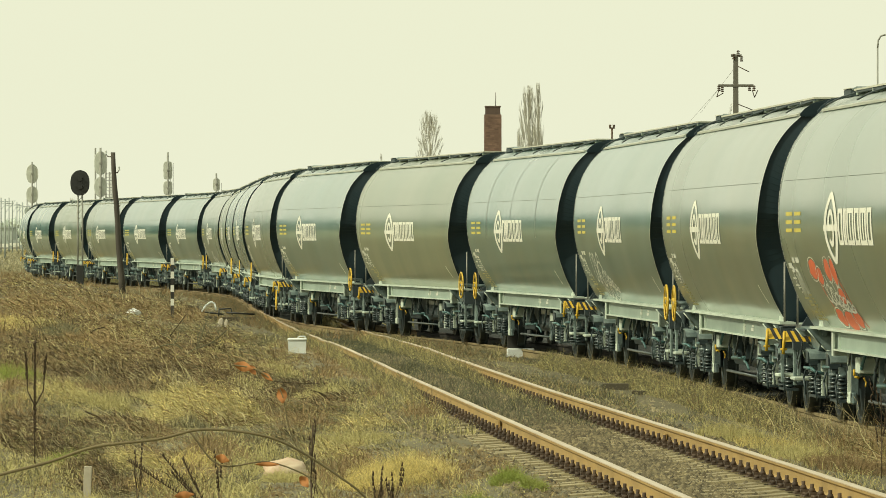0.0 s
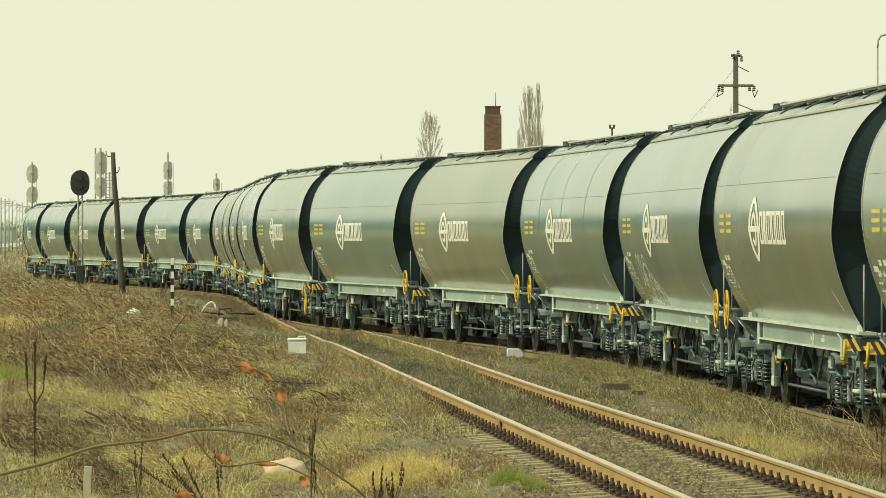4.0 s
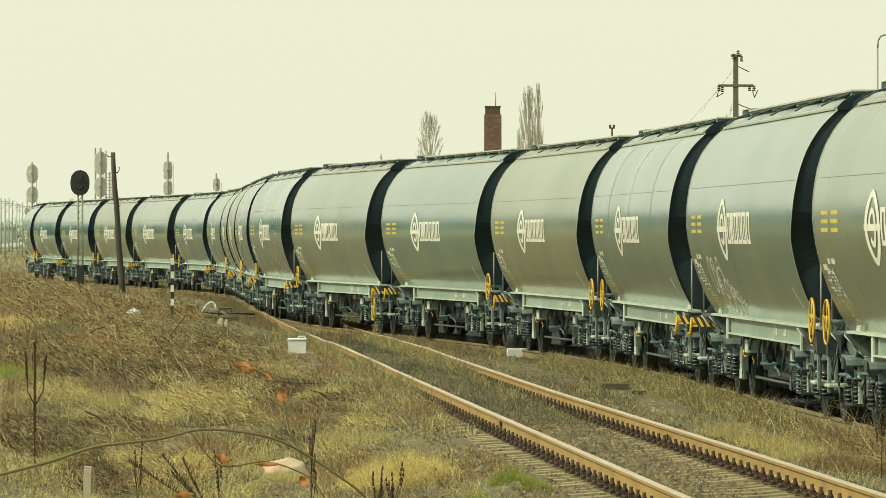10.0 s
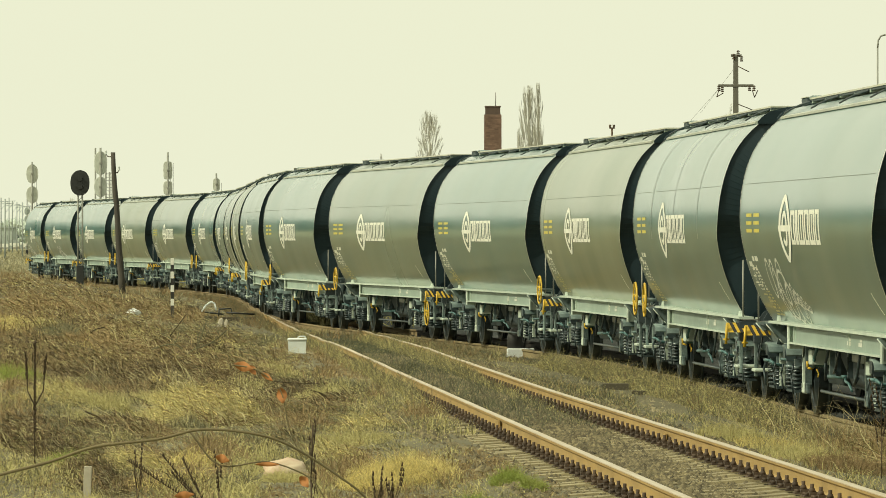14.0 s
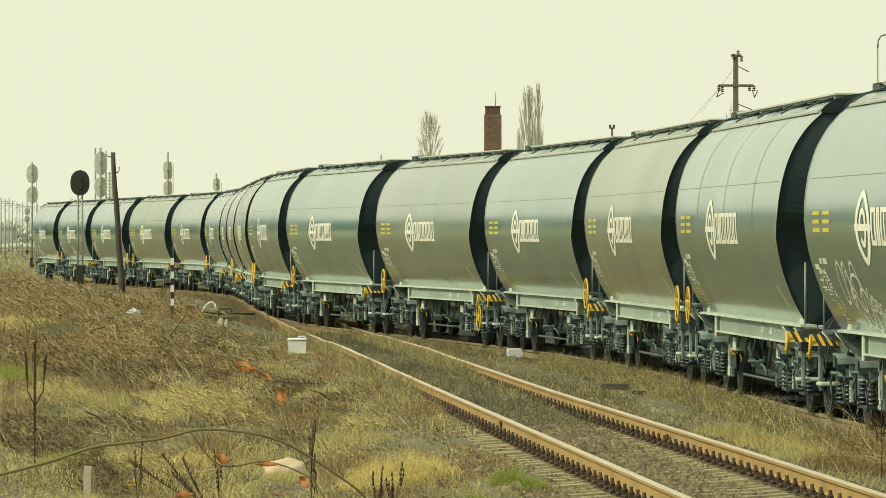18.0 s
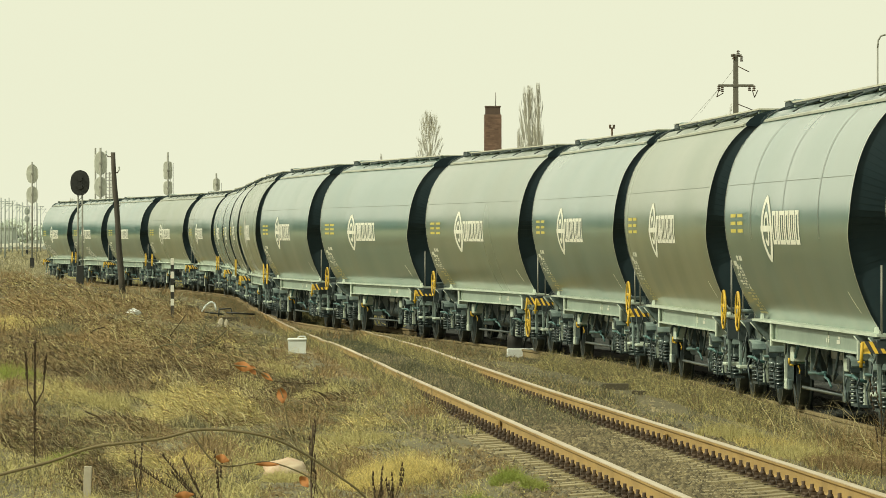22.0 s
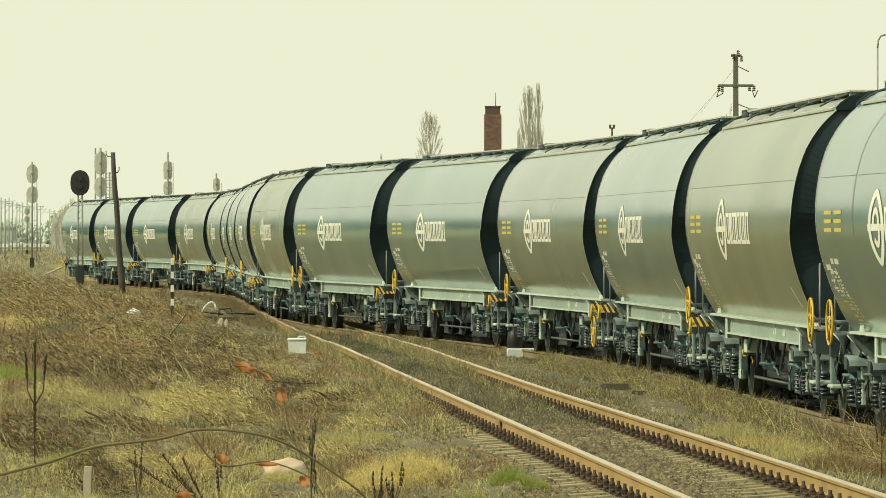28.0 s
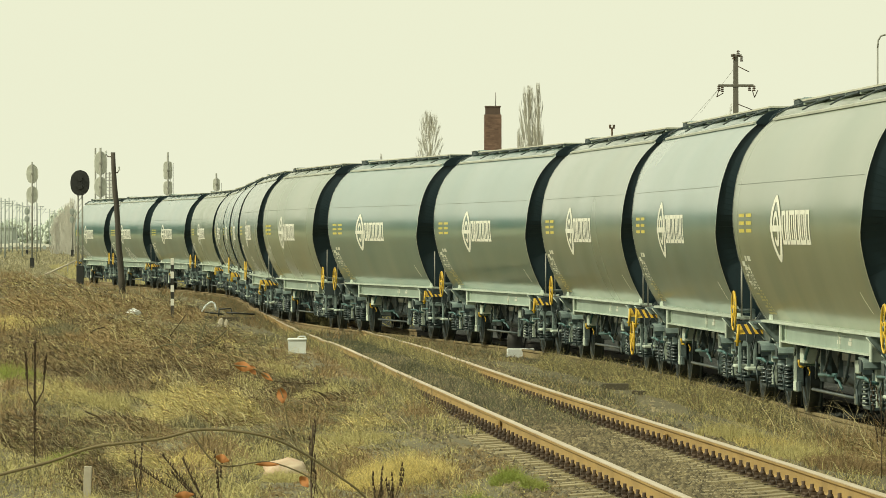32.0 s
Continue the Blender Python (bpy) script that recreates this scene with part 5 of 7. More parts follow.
# twin horn siren on a post
siren = tagged(new("siren_post"), "twin loudspeaker horns on a dark post", "siren")
d = 300.0
x = spot(1083, d)
bm = bmnew()
rod(bm, (x, d, float(ground_z(x, d))), (x, d, height(226, d)), 0.05, seg=8)
part("post", bm, IRON, siren)
for dx in (-0.1, 0.1):
    bm = bmnew()
    rod(bm, (x, d, height(229, d)), (x + dx, d, height(227, d)), 0.03, seg=6)
    rod(bm, (x + dx, d, height(228, d)), (x + dx, d, height(221, d)), 0.05, 0.07, seg=8)
    part("horn", bm, IRON, siren)

# catenary masts of the main line, far off, with the haze in their grey
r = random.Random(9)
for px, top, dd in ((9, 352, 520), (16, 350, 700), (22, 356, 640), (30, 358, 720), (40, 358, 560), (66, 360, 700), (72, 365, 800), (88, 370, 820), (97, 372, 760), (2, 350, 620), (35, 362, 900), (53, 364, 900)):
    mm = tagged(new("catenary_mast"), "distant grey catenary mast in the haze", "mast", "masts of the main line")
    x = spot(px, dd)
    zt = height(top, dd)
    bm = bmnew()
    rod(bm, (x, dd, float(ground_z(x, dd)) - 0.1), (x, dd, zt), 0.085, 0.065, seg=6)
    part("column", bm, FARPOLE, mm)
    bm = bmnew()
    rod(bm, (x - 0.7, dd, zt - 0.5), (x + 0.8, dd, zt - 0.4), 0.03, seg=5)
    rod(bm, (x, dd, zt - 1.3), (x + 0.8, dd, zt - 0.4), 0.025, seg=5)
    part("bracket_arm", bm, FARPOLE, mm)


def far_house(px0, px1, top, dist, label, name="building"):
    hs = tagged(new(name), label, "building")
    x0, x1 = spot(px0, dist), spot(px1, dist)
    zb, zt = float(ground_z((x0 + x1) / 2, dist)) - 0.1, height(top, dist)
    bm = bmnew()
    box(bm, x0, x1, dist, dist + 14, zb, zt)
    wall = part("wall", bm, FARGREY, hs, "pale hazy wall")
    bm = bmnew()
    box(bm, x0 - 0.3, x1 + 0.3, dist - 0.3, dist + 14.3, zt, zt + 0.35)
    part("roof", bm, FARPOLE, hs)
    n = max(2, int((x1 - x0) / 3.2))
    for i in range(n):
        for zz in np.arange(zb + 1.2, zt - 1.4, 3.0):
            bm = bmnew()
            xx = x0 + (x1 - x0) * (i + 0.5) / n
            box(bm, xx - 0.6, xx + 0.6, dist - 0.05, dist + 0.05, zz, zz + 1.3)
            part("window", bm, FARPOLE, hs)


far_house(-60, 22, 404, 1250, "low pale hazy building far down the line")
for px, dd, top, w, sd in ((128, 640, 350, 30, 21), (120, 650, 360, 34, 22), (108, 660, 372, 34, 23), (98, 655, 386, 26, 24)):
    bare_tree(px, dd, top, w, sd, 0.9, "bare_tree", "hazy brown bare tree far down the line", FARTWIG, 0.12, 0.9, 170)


def far_car(px, dist, mat, label):
    """A parked car, a few hand widths of picture far off."""
    x = spot(px, dist)
    zb = float(ground_z(x, dist))
    car = tagged(new("parked_car"), label, "car")
    bm = bmnew()
    loft(bm, [[(x + a, dist + y, zb + z) for a, z in ((-2.1, 0.35), (2.1, 0.35), (2.1, 0.75), (1.2, 0.9), (-1.6, 0.95), (-2.1, 0.8))] for y in (-0.8, 0.8)])
    body = part("body", bm, mat, car)
    bm = bmnew()
    loft(bm, [[(x + a, dist + y, zb + z) for a, z in ((-1.5, 0.955), (1.0, 0.91), (0.5, 1.42), (-1.1, 1.42))] for y in (-0.68, 0.68)])
    part("cabin", bm, FARPOLE, body)
    for a in (-1.35, 1.35):
        bm = bmnew()
        rod(bm, (x + a, dist - 0.85, zb + 0.32), (x + a, dist - 0.6, zb + 0.32), 0.32, seg=12)
        part("wheel", bm, FARPOLE, car)


far_car(4, 900, WHITE, "white car parked far off in the haze")
far_car(24, 930, WHITE, "white car parked far off in the haze")
far_car(64, 880, WHITE, "white car parked far off in the haze")

# wood along the horizon, its haze painted into the colour
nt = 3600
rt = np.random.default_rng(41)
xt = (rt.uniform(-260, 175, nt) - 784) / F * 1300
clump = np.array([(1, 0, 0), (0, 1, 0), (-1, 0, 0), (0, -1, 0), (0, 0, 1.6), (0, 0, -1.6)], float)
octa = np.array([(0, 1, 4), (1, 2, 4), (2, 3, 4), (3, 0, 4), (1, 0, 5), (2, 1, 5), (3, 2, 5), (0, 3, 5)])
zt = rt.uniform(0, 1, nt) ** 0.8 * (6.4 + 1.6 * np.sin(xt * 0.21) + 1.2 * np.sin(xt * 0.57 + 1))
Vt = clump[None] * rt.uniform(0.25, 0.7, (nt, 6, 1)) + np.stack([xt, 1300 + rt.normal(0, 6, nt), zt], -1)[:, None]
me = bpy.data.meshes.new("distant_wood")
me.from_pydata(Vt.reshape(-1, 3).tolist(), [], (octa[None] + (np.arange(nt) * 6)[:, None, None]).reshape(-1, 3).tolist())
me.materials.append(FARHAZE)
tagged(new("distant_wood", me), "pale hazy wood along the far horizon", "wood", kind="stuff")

# ---- sleepers and rail fastenings of the near track ----
bm = bmnew()
secs = []
for x, hw, zt in ((-1.25, 0.12, -0.02), (-0.75, 0.125, 0.0), (-0.35, 0.11, -0.025), (0.35, 0.11, -0.025), (0.75, 0.125, 0.0), (1.25, 0.12, -0.02)):
    secs.append([(x, -hw - 0.02, -0.2), (x, hw + 0.02, -0.2), (x, hw, zt), (x, -hw, zt)])
loft(bm, secs)
sleeper_mesh = finish(bm, "sleeper", SLEEPER)
bm = bmnew()
box(bm, -0.19, 0.19, -0.08, 0.08, 0.0, 0.016)
for sx in (-1, 1):
    box(bm, sx * 0.062, sx * 0.13, -0.055, 0.055, 0.016, 0.045)
    rod(bm, (sx * 0.105, 0, 0.04), (sx * 0.105, 0, 0.115), 0.017, seg=6)
    rod(bm, (sx * 0.105, 0, 0.045), (sx * 0.105, 0, 0.078), 0.034, 0.022, seg=6)
    rod(bm, (sx * 0.160, 0.05, 0.016), (sx * 0.160, 0.05, 0.04), 0.02, seg=6)
    rod(bm, (sx * 0.160, -0.05, 0.016), (sx * 0.160, -0.05, 0.04), 0.02, seg=6)
fastening_mesh = finish(bm, "fastening", IRON)
r = random.Random(2)
y = 40.0
while y < 128:
    a = math.degrees(math.atan2(float(near_x(y + 0.5) - near_x(y - 0.5)), 1.0))
    z = float(near_z(y)) - 0.188
    sl = part("sleeper", sleeper_mesh, None, near_track)
    sl.matrix_basis = pose(float(near_x(y)) + r.uniform(-0.05, 0.05), y, z + cant(1, y) / 2 + r.uniform(-0.014, 0.004), r.uniform(-0.6, 0.6), -math.degrees(cant(1, y) / GAUGE), -a + r.uniform(-0.6, 0.6))
    if y < 118:
        for sgn in (-1, 1):
            fs = part("fastening", fastening_mesh, None, near_track)
            fs.matrix_basis = pose(float(near_x(y)) + sgn * GAUGE / 2 * math.cos(radians(a)), y - sgn * GAUGE / 2 * math.sin(radians(a)), z + cant(sgn, y), 0, 0, -a + r.uniform(-3, 3))
    y += 0.6 + r.uniform(-0.02, 0.02)
for yj, sgn in ((66.4, -1), (62.2, 1)):
    bm = bmnew()
    xj = float(near_x(yj)) + sgn * GAUGE / 2
    for dx in (-0.03, 0.03):
        box(bm, xj + dx - 0.012, xj + dx + 0.012, yj - 0.3, yj + 0.3, float(near_z(yj)) - 0.115, float(near_z(yj)) - 0.045)
    part("fishplate", bm, RUST, near_track, "rusty joint plate")
sleeper_dark = sleeper_mesh.copy()
sleeper_dark.materials.clear()
sleeper_dark.materials.append(WOOD)
for i in range(150):
    s = -20 + i * 0.62
    x, y = on_line(s)
    sl = part("sleeper", sleeper_dark, None, train_track)
    sl.matrix_basis = pose(x, y, -0.188, 0, 0, -math.degrees(float(np.interp(s, ARC, TURN))))


# ---- grass, weeds and stones ----
def tri_mesh(name, verts, tris, mat):
    me = bpy.data.meshes.new(name)
    me.vertices.add(len(verts))
    me.vertices.foreach_set("co", np.ascontiguousarray(verts, dtype=np.float32).ravel())
    me.loops.add(tris.size)
    me.loops.foreach_set("vertex_index", np.ascontiguousarray(tris, dtype=np.int32).ravel())
    me.polygons.add(len(tris))
    me.polygons.foreach_set("loop_start", np.arange(0, tris.size, 3, dtype=np.int32))
    me.update(calc_edges=True)
    me.materials.append(mat)
    return me


rng = np.random.default_rng(7)


LOW = [(490, 560, 114, 14), (880, 960, 113, 12), (455, 560, 56.6, 7), (350, 460, 151, 9), (225, 250, 150, 12), (1125, 1220, 84, 9)]


def trodden(x, y):
    """Short growth along the lines on which small trackside things stay in sight."""
    px = 784 + F * x / y
    k = np.ones(len(x))
    for a, b, d, back in LOW:
        k[(px > a) & (px < b) & (y > d - back) & (y < d + 1)] = 0.3
    k[(near_x(y) - x < 2.0) & (near_x(y) - x > 0) & (y < 66)] *= 0.45
    gap = np.where(y < 230, line_x(y), 1e3) - x
    k[(gap < 2.4) & (gap > 0) & (y > 128)] *= 0.4
    return k


def blades(name, x, y, length, width, mat, label, lean=0.5, droop=0.35, drop=0.0, tread=True):
    """One object of many curved blades rooted at x, y."""
    n = len(x)
    z = ground_z(x, y) - 0.02 - drop
    a = rng.uniform(0, 2 * np.pi, n)
    tilt = (np.abs(rng.normal(0, lean, n)) + rng.uniform(0, 0.35, n)).clip(0, 1.5)
    ln = length * rng.uniform(0.45, 1.3, n) * (trodden(x, y) if tread else 1.0)
    w = width * rng.uniform(0.5, 1.4, n)
    face = rng.uniform(-0.9, 0.9, n)
    dx, dy = np.cos(face) * w, np.sin(face) * w
    p1 = np.stack([np.cos(a) * np.sin(tilt), np.sin(a) * np.sin(tilt), np.cos(tilt)], -1) * (ln * 0.5)[:, None]
    t2 = tilt + droop * rng.uniform(0.2, 2.4, n)
    a2 = a + rng.normal(0, 0.8, n)
    p2 = p1 + np.stack([np.cos(a2) * np.sin(t2), np.sin(a2) * np.sin(t2), np.cos(t2)], -1) * (ln * 0.5)[:, None]
    root = np.stack([x, y, z], -1)
    side = np.stack([dx, dy, np.sin(face * 2.1) * w * 0.7], -1)
    if n and y.min() > 130:
        # far off, a blade is one leaning sliver
        V = np.stack([root - side * 1.25, root + side * 1.25, root + p2], 1).reshape(-1, 3)
        return tagged(new(name, tri_mesh(name, V, np.arange(3 * n).reshape(-1, 3), mat)), label, "grass", kind="stuff")
    V = np.stack([root - side, root + side, root + p1 - side * 0.8, root + p1 + side * 0.8, root + p2], 1).reshape(-1, 3)
    b = (np.arange(n) * 5)[:, None]
    T = np.concatenate([b + np.array([0, 1, 3]), b + np.array([0, 3, 2]), b + np.array([2, 3, 4])], 0)
    return tagged(new(name, tri_mesh(name, V, T, mat)), label, "grass", kind="stuff")


def patch(x, y, seed, cx=0.75, cy=7.0):
    """Smooth patchiness between 0 and 1, in cells of about cx by cy metres, at two scales."""
    total = np.zeros(len(x))
    for k, wgt in ((1.0, 0.62), (2.7, 0.38)):
        lattice = np.random.default_rng(int(seed * 10) + int(k)).uniform(0, 1, (64, 64))
        u, v = np.asarray(x) / cx * k + seed * 7, np.asarray(y) / cy * k + seed * 3
        i, j = np.floor(u).astype(int), np.floor(v).astype(int)
        fu, fv = u - i, v - j
        fu, fv = fu * fu * (3 - 2 * fu), fv * fv * (3 - 2 * fv)
        i, j, i2, j2 = i % 64, j % 64, (i + 1) % 64, (j + 1) % 64
        total += wgt * ((lattice[i, j] * (1 - fu) + lattice[i2, j] * fu) * (1 - fv) + (lattice[i, j2] * (1 - fu) + lattice[i2, j2] * fu) * fv)
    return np.clip((total - 0.5) * 1.5 + 0.5, 0, 1)


def clumped(x, y, share, radius):
    """Draws a share of the roots together into clumps; returns each root's size factor too."""
    n = len(x)
    m = max(1, n // 60)
    pick = rng.integers(0, m, n)
    a, rr = rng.uniform(0, 6.283, n), np.abs(rng.normal(0, 1, n)) * radius * rng.uniform(0.4, 1.6, m)[pick]
    joined = rng.uniform(0, 1, n) < share
    tall = np.where(joined, rng.uniform(0.7, 1.9, m)[pick], rng.uniform(0.35, 0.8, n))
    return np.where(joined, x[pick] + rr * np.cos(a), x), np.where(joined, y[pick] + 1.6 * rr * np.sin(a), y), tall


def scatter(n, y0, y1, left, right):
    y = np.sqrt(rng.uniform(y0 * y0, y1 * y1, n))
    lo, hi = left(y), right(y)
    return lo + (hi - lo) * rng.uniform(0, 1, n), y


view_l = lambda y: -0.086 * y
west = lambda y: np.where(y < 165, near_x(y), line_x(y)) - 1.05 - 0.25 * (y < 66)
for y0, y1, n, ln, wd in ((42, 62, 72000, 0.17, 0.0033), (62, 90, 70000, 0.165, 0.0038), (90, 135, 56000, 0.18, 0.0048), (135, 210, 50000, 0.22, 0.008), (210, 345, 48000, 0.28, 0.015)):
    x, y = scatter(n, y0, y1, view_l, west)
    x, y, tall = clumped(x, y, 0.72, 0.10 + y0 * 0.0012)
    x = np.minimum(x, west(y) + 0.1)
    q = patch(x, y, 1.0)
    q2 = patch(x, y, 4.2)
    brush = np.clip((y - 75) / 30, 0, 1) * 0.3
    thicket = np.clip((y - 72) / 14, 0, 1) * np.clip((200 - y) / 40, 0, 1) * np.clip((west(y) - 1.6 - x) / 2.0, 0, 1)
    across = 784 + F * x / y
    band = np.clip((y - 77) / 8, 0, 1) * np.clip((116 - y) / 10, 0, 1) * np.clip((600 - across) / 120, 0, 1)
    edge = np.clip((across - 400) / 160, 0, 1) * np.clip((y - 60) / 8, 0, 1)
    twiggy = rng.uniform(0, 1, n) < 0.38 * band * (0.3 + q2)
    russet = rng.uniform(0, 1, n) < 0.22 * band + np.clip((q2 - 0.55) * 3.2, 0, 0.85) + brush * (q2 > 0.45) + 0.4 * thicket * (q2 > 0.3)
    dull = ~russet & (rng.uniform(0, 1, n) < np.clip(1.55 - 2.1 * q, 0.18, 0.97) + 0.4 * edge)
    straw = ~russet & ~dull & ~twiggy
    russet, dull = russet & ~twiggy, dull & ~twiggy
    size = (0.35 + 1.1 * patch(x, y, 2.3)) * tall * (1 + 0.35 * thicket)
    # from 130 m off, the straw takes the haze-tinted colour
    blades("dry_grass", x[straw], y[straw], (ln * size)[straw], wd, STRAW if y0 < 130 else FARGRASS, "straw-coloured dry winter grass", lean=1.05, droop=1.1)
    if twiggy.any():
        blades("dry_grass", x[twiggy], y[twiggy], (ln * 1.2 * size)[twiggy], wd * 0.9, BRUSH, "dark dead twigs among the grass", lean=1.0, droop=0.9)
    blades("dry_grass", x[dull], y[dull], (ln * 0.9 * size)[dull], wd, DULL, "greyish dead grass", lean=1.15, droop=1.0)
    blades("dry_grass", x[russet], y[russet], (ln * 1.15 * size)[russet], wd * 0.9, RUSSET, "russet-brown dead weeds", lean=1.0, droop=0.9)

def canes(name, x, y, length, width, mat, label, rise=0.7, seg=6, curl=2.0, lift=0.0, wander=0.35, first=(0.1, 1.2)):
    """Arching dead canes, as thin flat strips of several pieces."""
    n = len(x)
    a = rng.uniform(0, 2 * np.pi, n)
    ln = length * rng.uniform(0.4, 1.3, n)
    t0 = rng.uniform(first[0], first[1], n)
    bend = rng.uniform(0.2, curl, n)
    p = np.stack([x, y, ground_z(x, y) - 0.03 + lift], -1)
    rows = [p.copy()]
    for i in range(seg):
        t = t0 + bend * (i / seg) ** 1.3
        p = p + np.stack([np.cos(a) * np.sin(t), np.sin(a) * np.sin(t) * 0.8, np.cos(t) * rise], -1) * (ln / seg)[:, None]
        a = a + rng.normal(0, wander, n)
        rows.append(p.copy())
    V = []
    for i, q in enumerate(rows):
        w = width * (1.15 - i / (seg + 0.5))
        o = np.zeros_like(q)
        o[:, 0], o[:, 2] = w * 0.8, w * 0.6
        V += [q - o, q + o]
    V = np.stack(V, 1).reshape(-1, 3)
    k = 2 * (seg + 1)
    b = (np.arange(n) * k)[:, None]
    T = np.concatenate([np.concatenate([b + np.array([2 * i, 2 * i + 1, 2 * i + 3]), b + np.array([2 * i, 2 * i + 3, 2 * i + 2])], 0) for i in range(seg)], 0)
    return tagged(new(name, tri_mesh(name, V, T, mat)), label, "brushwood", kind="stuff")


# strip between the tracks, thin growth between the rails, verge under the train
x, y = scatter(70000, 48, 135, lambda y: near_x(y) + 1.0, lambda y: np.maximum(line_x(y) - 0.95, near_x(y) + 1.02))
q = patch(x, y, 3.0)
keep = (rng.uniform(0, 1, len(x)) < np.clip(q * 1.5 - 0.05, 0.25, 1)) & (x - near_x(y) > 0.9)
x, y, q = x[keep], y[keep], q[keep]
warm = np.clip((74 - y) / 8, 0, 1) * np.clip(2.2 * patch(x, y, 6.6, 0.6, 4.0) - 0.5, 0, 1)
s = rng.uniform(0, 1, len(x)) < (0.16 - 0.09 * np.clip((y - 72) / 8, 0, 1)) * np.clip(2 - 1.6 * (line_x(y) - x < 0.9), 0.6, 2) + 0.28 * warm
blades("dry_grass", x[s], y[s], 0.15 * (0.5 + 0.9 * q[s]), 0.0026, STRAW, "straw-coloured dry grass between the tracks", lean=0.55)
r3 = ~s & (rng.uniform(0, 1, len(x)) < 0.2 + 0.4 * warm)
blades("dry_grass", x[r3], y[r3], 0.15 * (0.6 + 0.9 * q[r3]), 0.0026, RUSSET, "brown dead weeds between the tracks", lean=0.9, droop=0.7)
s = s | r3
blades("dry_grass", x[~s], y[~s], 0.12 * (0.6 + 0.9 * q[~s]), 0.0032, DARKWEED, "greyish dead grass between the tracks", lean=1.0)
x, y = scatter(54000, 62, 168, lambda y: near_x(y) - 0.66, lambda y: near_x(y) + 0.70)
keep = rng.uniform(0, 1, len(x)) < np.clip((y - 62 + 3 * (x - near_x(y))) / 9, 0.0, 1) * np.clip(patch(x, y, 5) * 1.6, 0.35, 1)
x, y = x[keep], y[keep]
hi = (0.17 - 0.03 * np.clip((y - 90) / 15, 0, 1)) * np.clip((y - 60) / 10, 0.4, 1) * (0.6 + 0.8 * patch(x, y, 5.5, 0.4, 3.0))
grey = rng.uniform(0, 1, len(x)) < 0.93
blades("dry_grass", x[grey], y[grey], hi[grey], 0.0026, DARKWEED, "fine greyish weeds between the rails", lean=0.5)
blades("dry_grass", x[~grey], y[~grey], hi[~grey], 0.0022, STRAW, "fine dry weeds between the rails", lean=0.5)
for side in (-0.76, 0.76):
    x, y = scatter(17000, 67, 172, lambda y: near_x(y) + side - 0.32, lambda y: near_x(y) + side - 0.07)
    s = rng.uniform(0, 1, len(x)) < 0.4
    hi = (0.31 * np.clip((y - 67) / (14 if side < 0 else 24), 0.15, 1.0)) * (0.6 + 0.7 * patch(x, y, 9.1, 0.6, 3.0))
    blades("dry_grass", x[s], y[s], hi[s], 0.0034, STRAW, "dry grass against the rail", lean=0.5)
    blades("dry_grass", x[~s], y[~s], hi[~s], 0.0034, DULL, "grey grass against the rail", lean=0.5)
x, y = scatter(9000, 116, 236, lambda y: line_x(y) - 1.7, lambda y: line_x(y) - 0.83)
pick = rng.uniform(0, 1, len(x))
for sel, mat, label in ((pick < 0.45, RUSSET, "brown dead weeds along the curving rail"), (pick >= 0.45, DULL, "greyish dead weeds along the curving rail")):
    blades("dry_grass", x[sel], y[sel], 0.19 + 0.1 * patch(x, y, 6.3, 0.8, 6.0)[sel], 0.007, mat, label, lean=0.5, tread=False)
x, y = scatter(15000, 108, 176, lambda y: np.where(y < 165, near_x(y), line_x(y) - 2.0) + 0.85, lambda y: np.maximum(line_x(y) - 0.8, np.where(y < 165, near_x(y), line_x(y) - 2.0) + 0.9))
pick = rng.uniform(0, 1, len(x))
for sel, mat, label in ((pick < 0.4, RUSSET, "brown dead weeds at the points"), (pick >= 0.4, DULL, "greyish dead weeds at the points")):
    blades("dry_grass", x[sel], y[sel], np.full(sel.sum(), 0.17), 0.006, mat, label, lean=0.6, tread=False)
x, y = scatter(20000, 42, 64, view_l, west)
pick = rng.uniform(0, 1, len(x))
for sel, mat, label in ((pick < 0.5, STRAW, "short straw-coloured thatch"), (pick >= 0.5, RUSSET, "short brown thatch")):
    blades("dry_grass", x[sel], y[sel], np.full(sel.sum(), 0.085), 0.003, mat, label, lean=1.1, droop=1.0)
x, y = scatter(9000, 60, 118, lambda y: line_x(y) - 1.15, lambda y: line_x(y) - 0.6)
blades("dry_grass", x, y, np.full(len(x), 0.2), 0.003, DULL, "dead weeds against the rail", lean=0.5)
x, y = scatter(30000, 52, 112, lambda y: line_x(y) - 1.55, lambda y: line_x(y) - 0.80)
pick = rng.uniform(0, 1, len(x)) + 0.25 * np.clip((y - 67) / 8, 0, 1)
hi = (0.22 + 0.07 * np.clip((62 - y) / 4, 0, 1) + 0.13 * np.clip((y - 67) / 8, 0, 1)) * (0.5 + 0.9 * patch(x, y, 7.7, 0.6, 4.0))
for sel, mat, label in ((pick < 0.34, RUSSET, "brown dead weeds beside the train"), ((pick >= 0.34) & (pick < 0.75), STRAW, "dry straw beside the train"), (pick >= 0.75, DULL, "greyish dead weeds beside the train")):
    blades("dry_grass", x[sel], y[sel], hi[sel], 0.0036, mat, label, lean=0.45, droop=0.8)
x, y = scatter(4500, 52, 63, lambda y: line_x(y) - 1.45, lambda y: line_x(y) - 0.8)
pick = rng.uniform(0, 1, len(x))
hi = 0.34 * (0.45 + 0.9 * patch(x, y, 8.8, 0.5, 3.0))
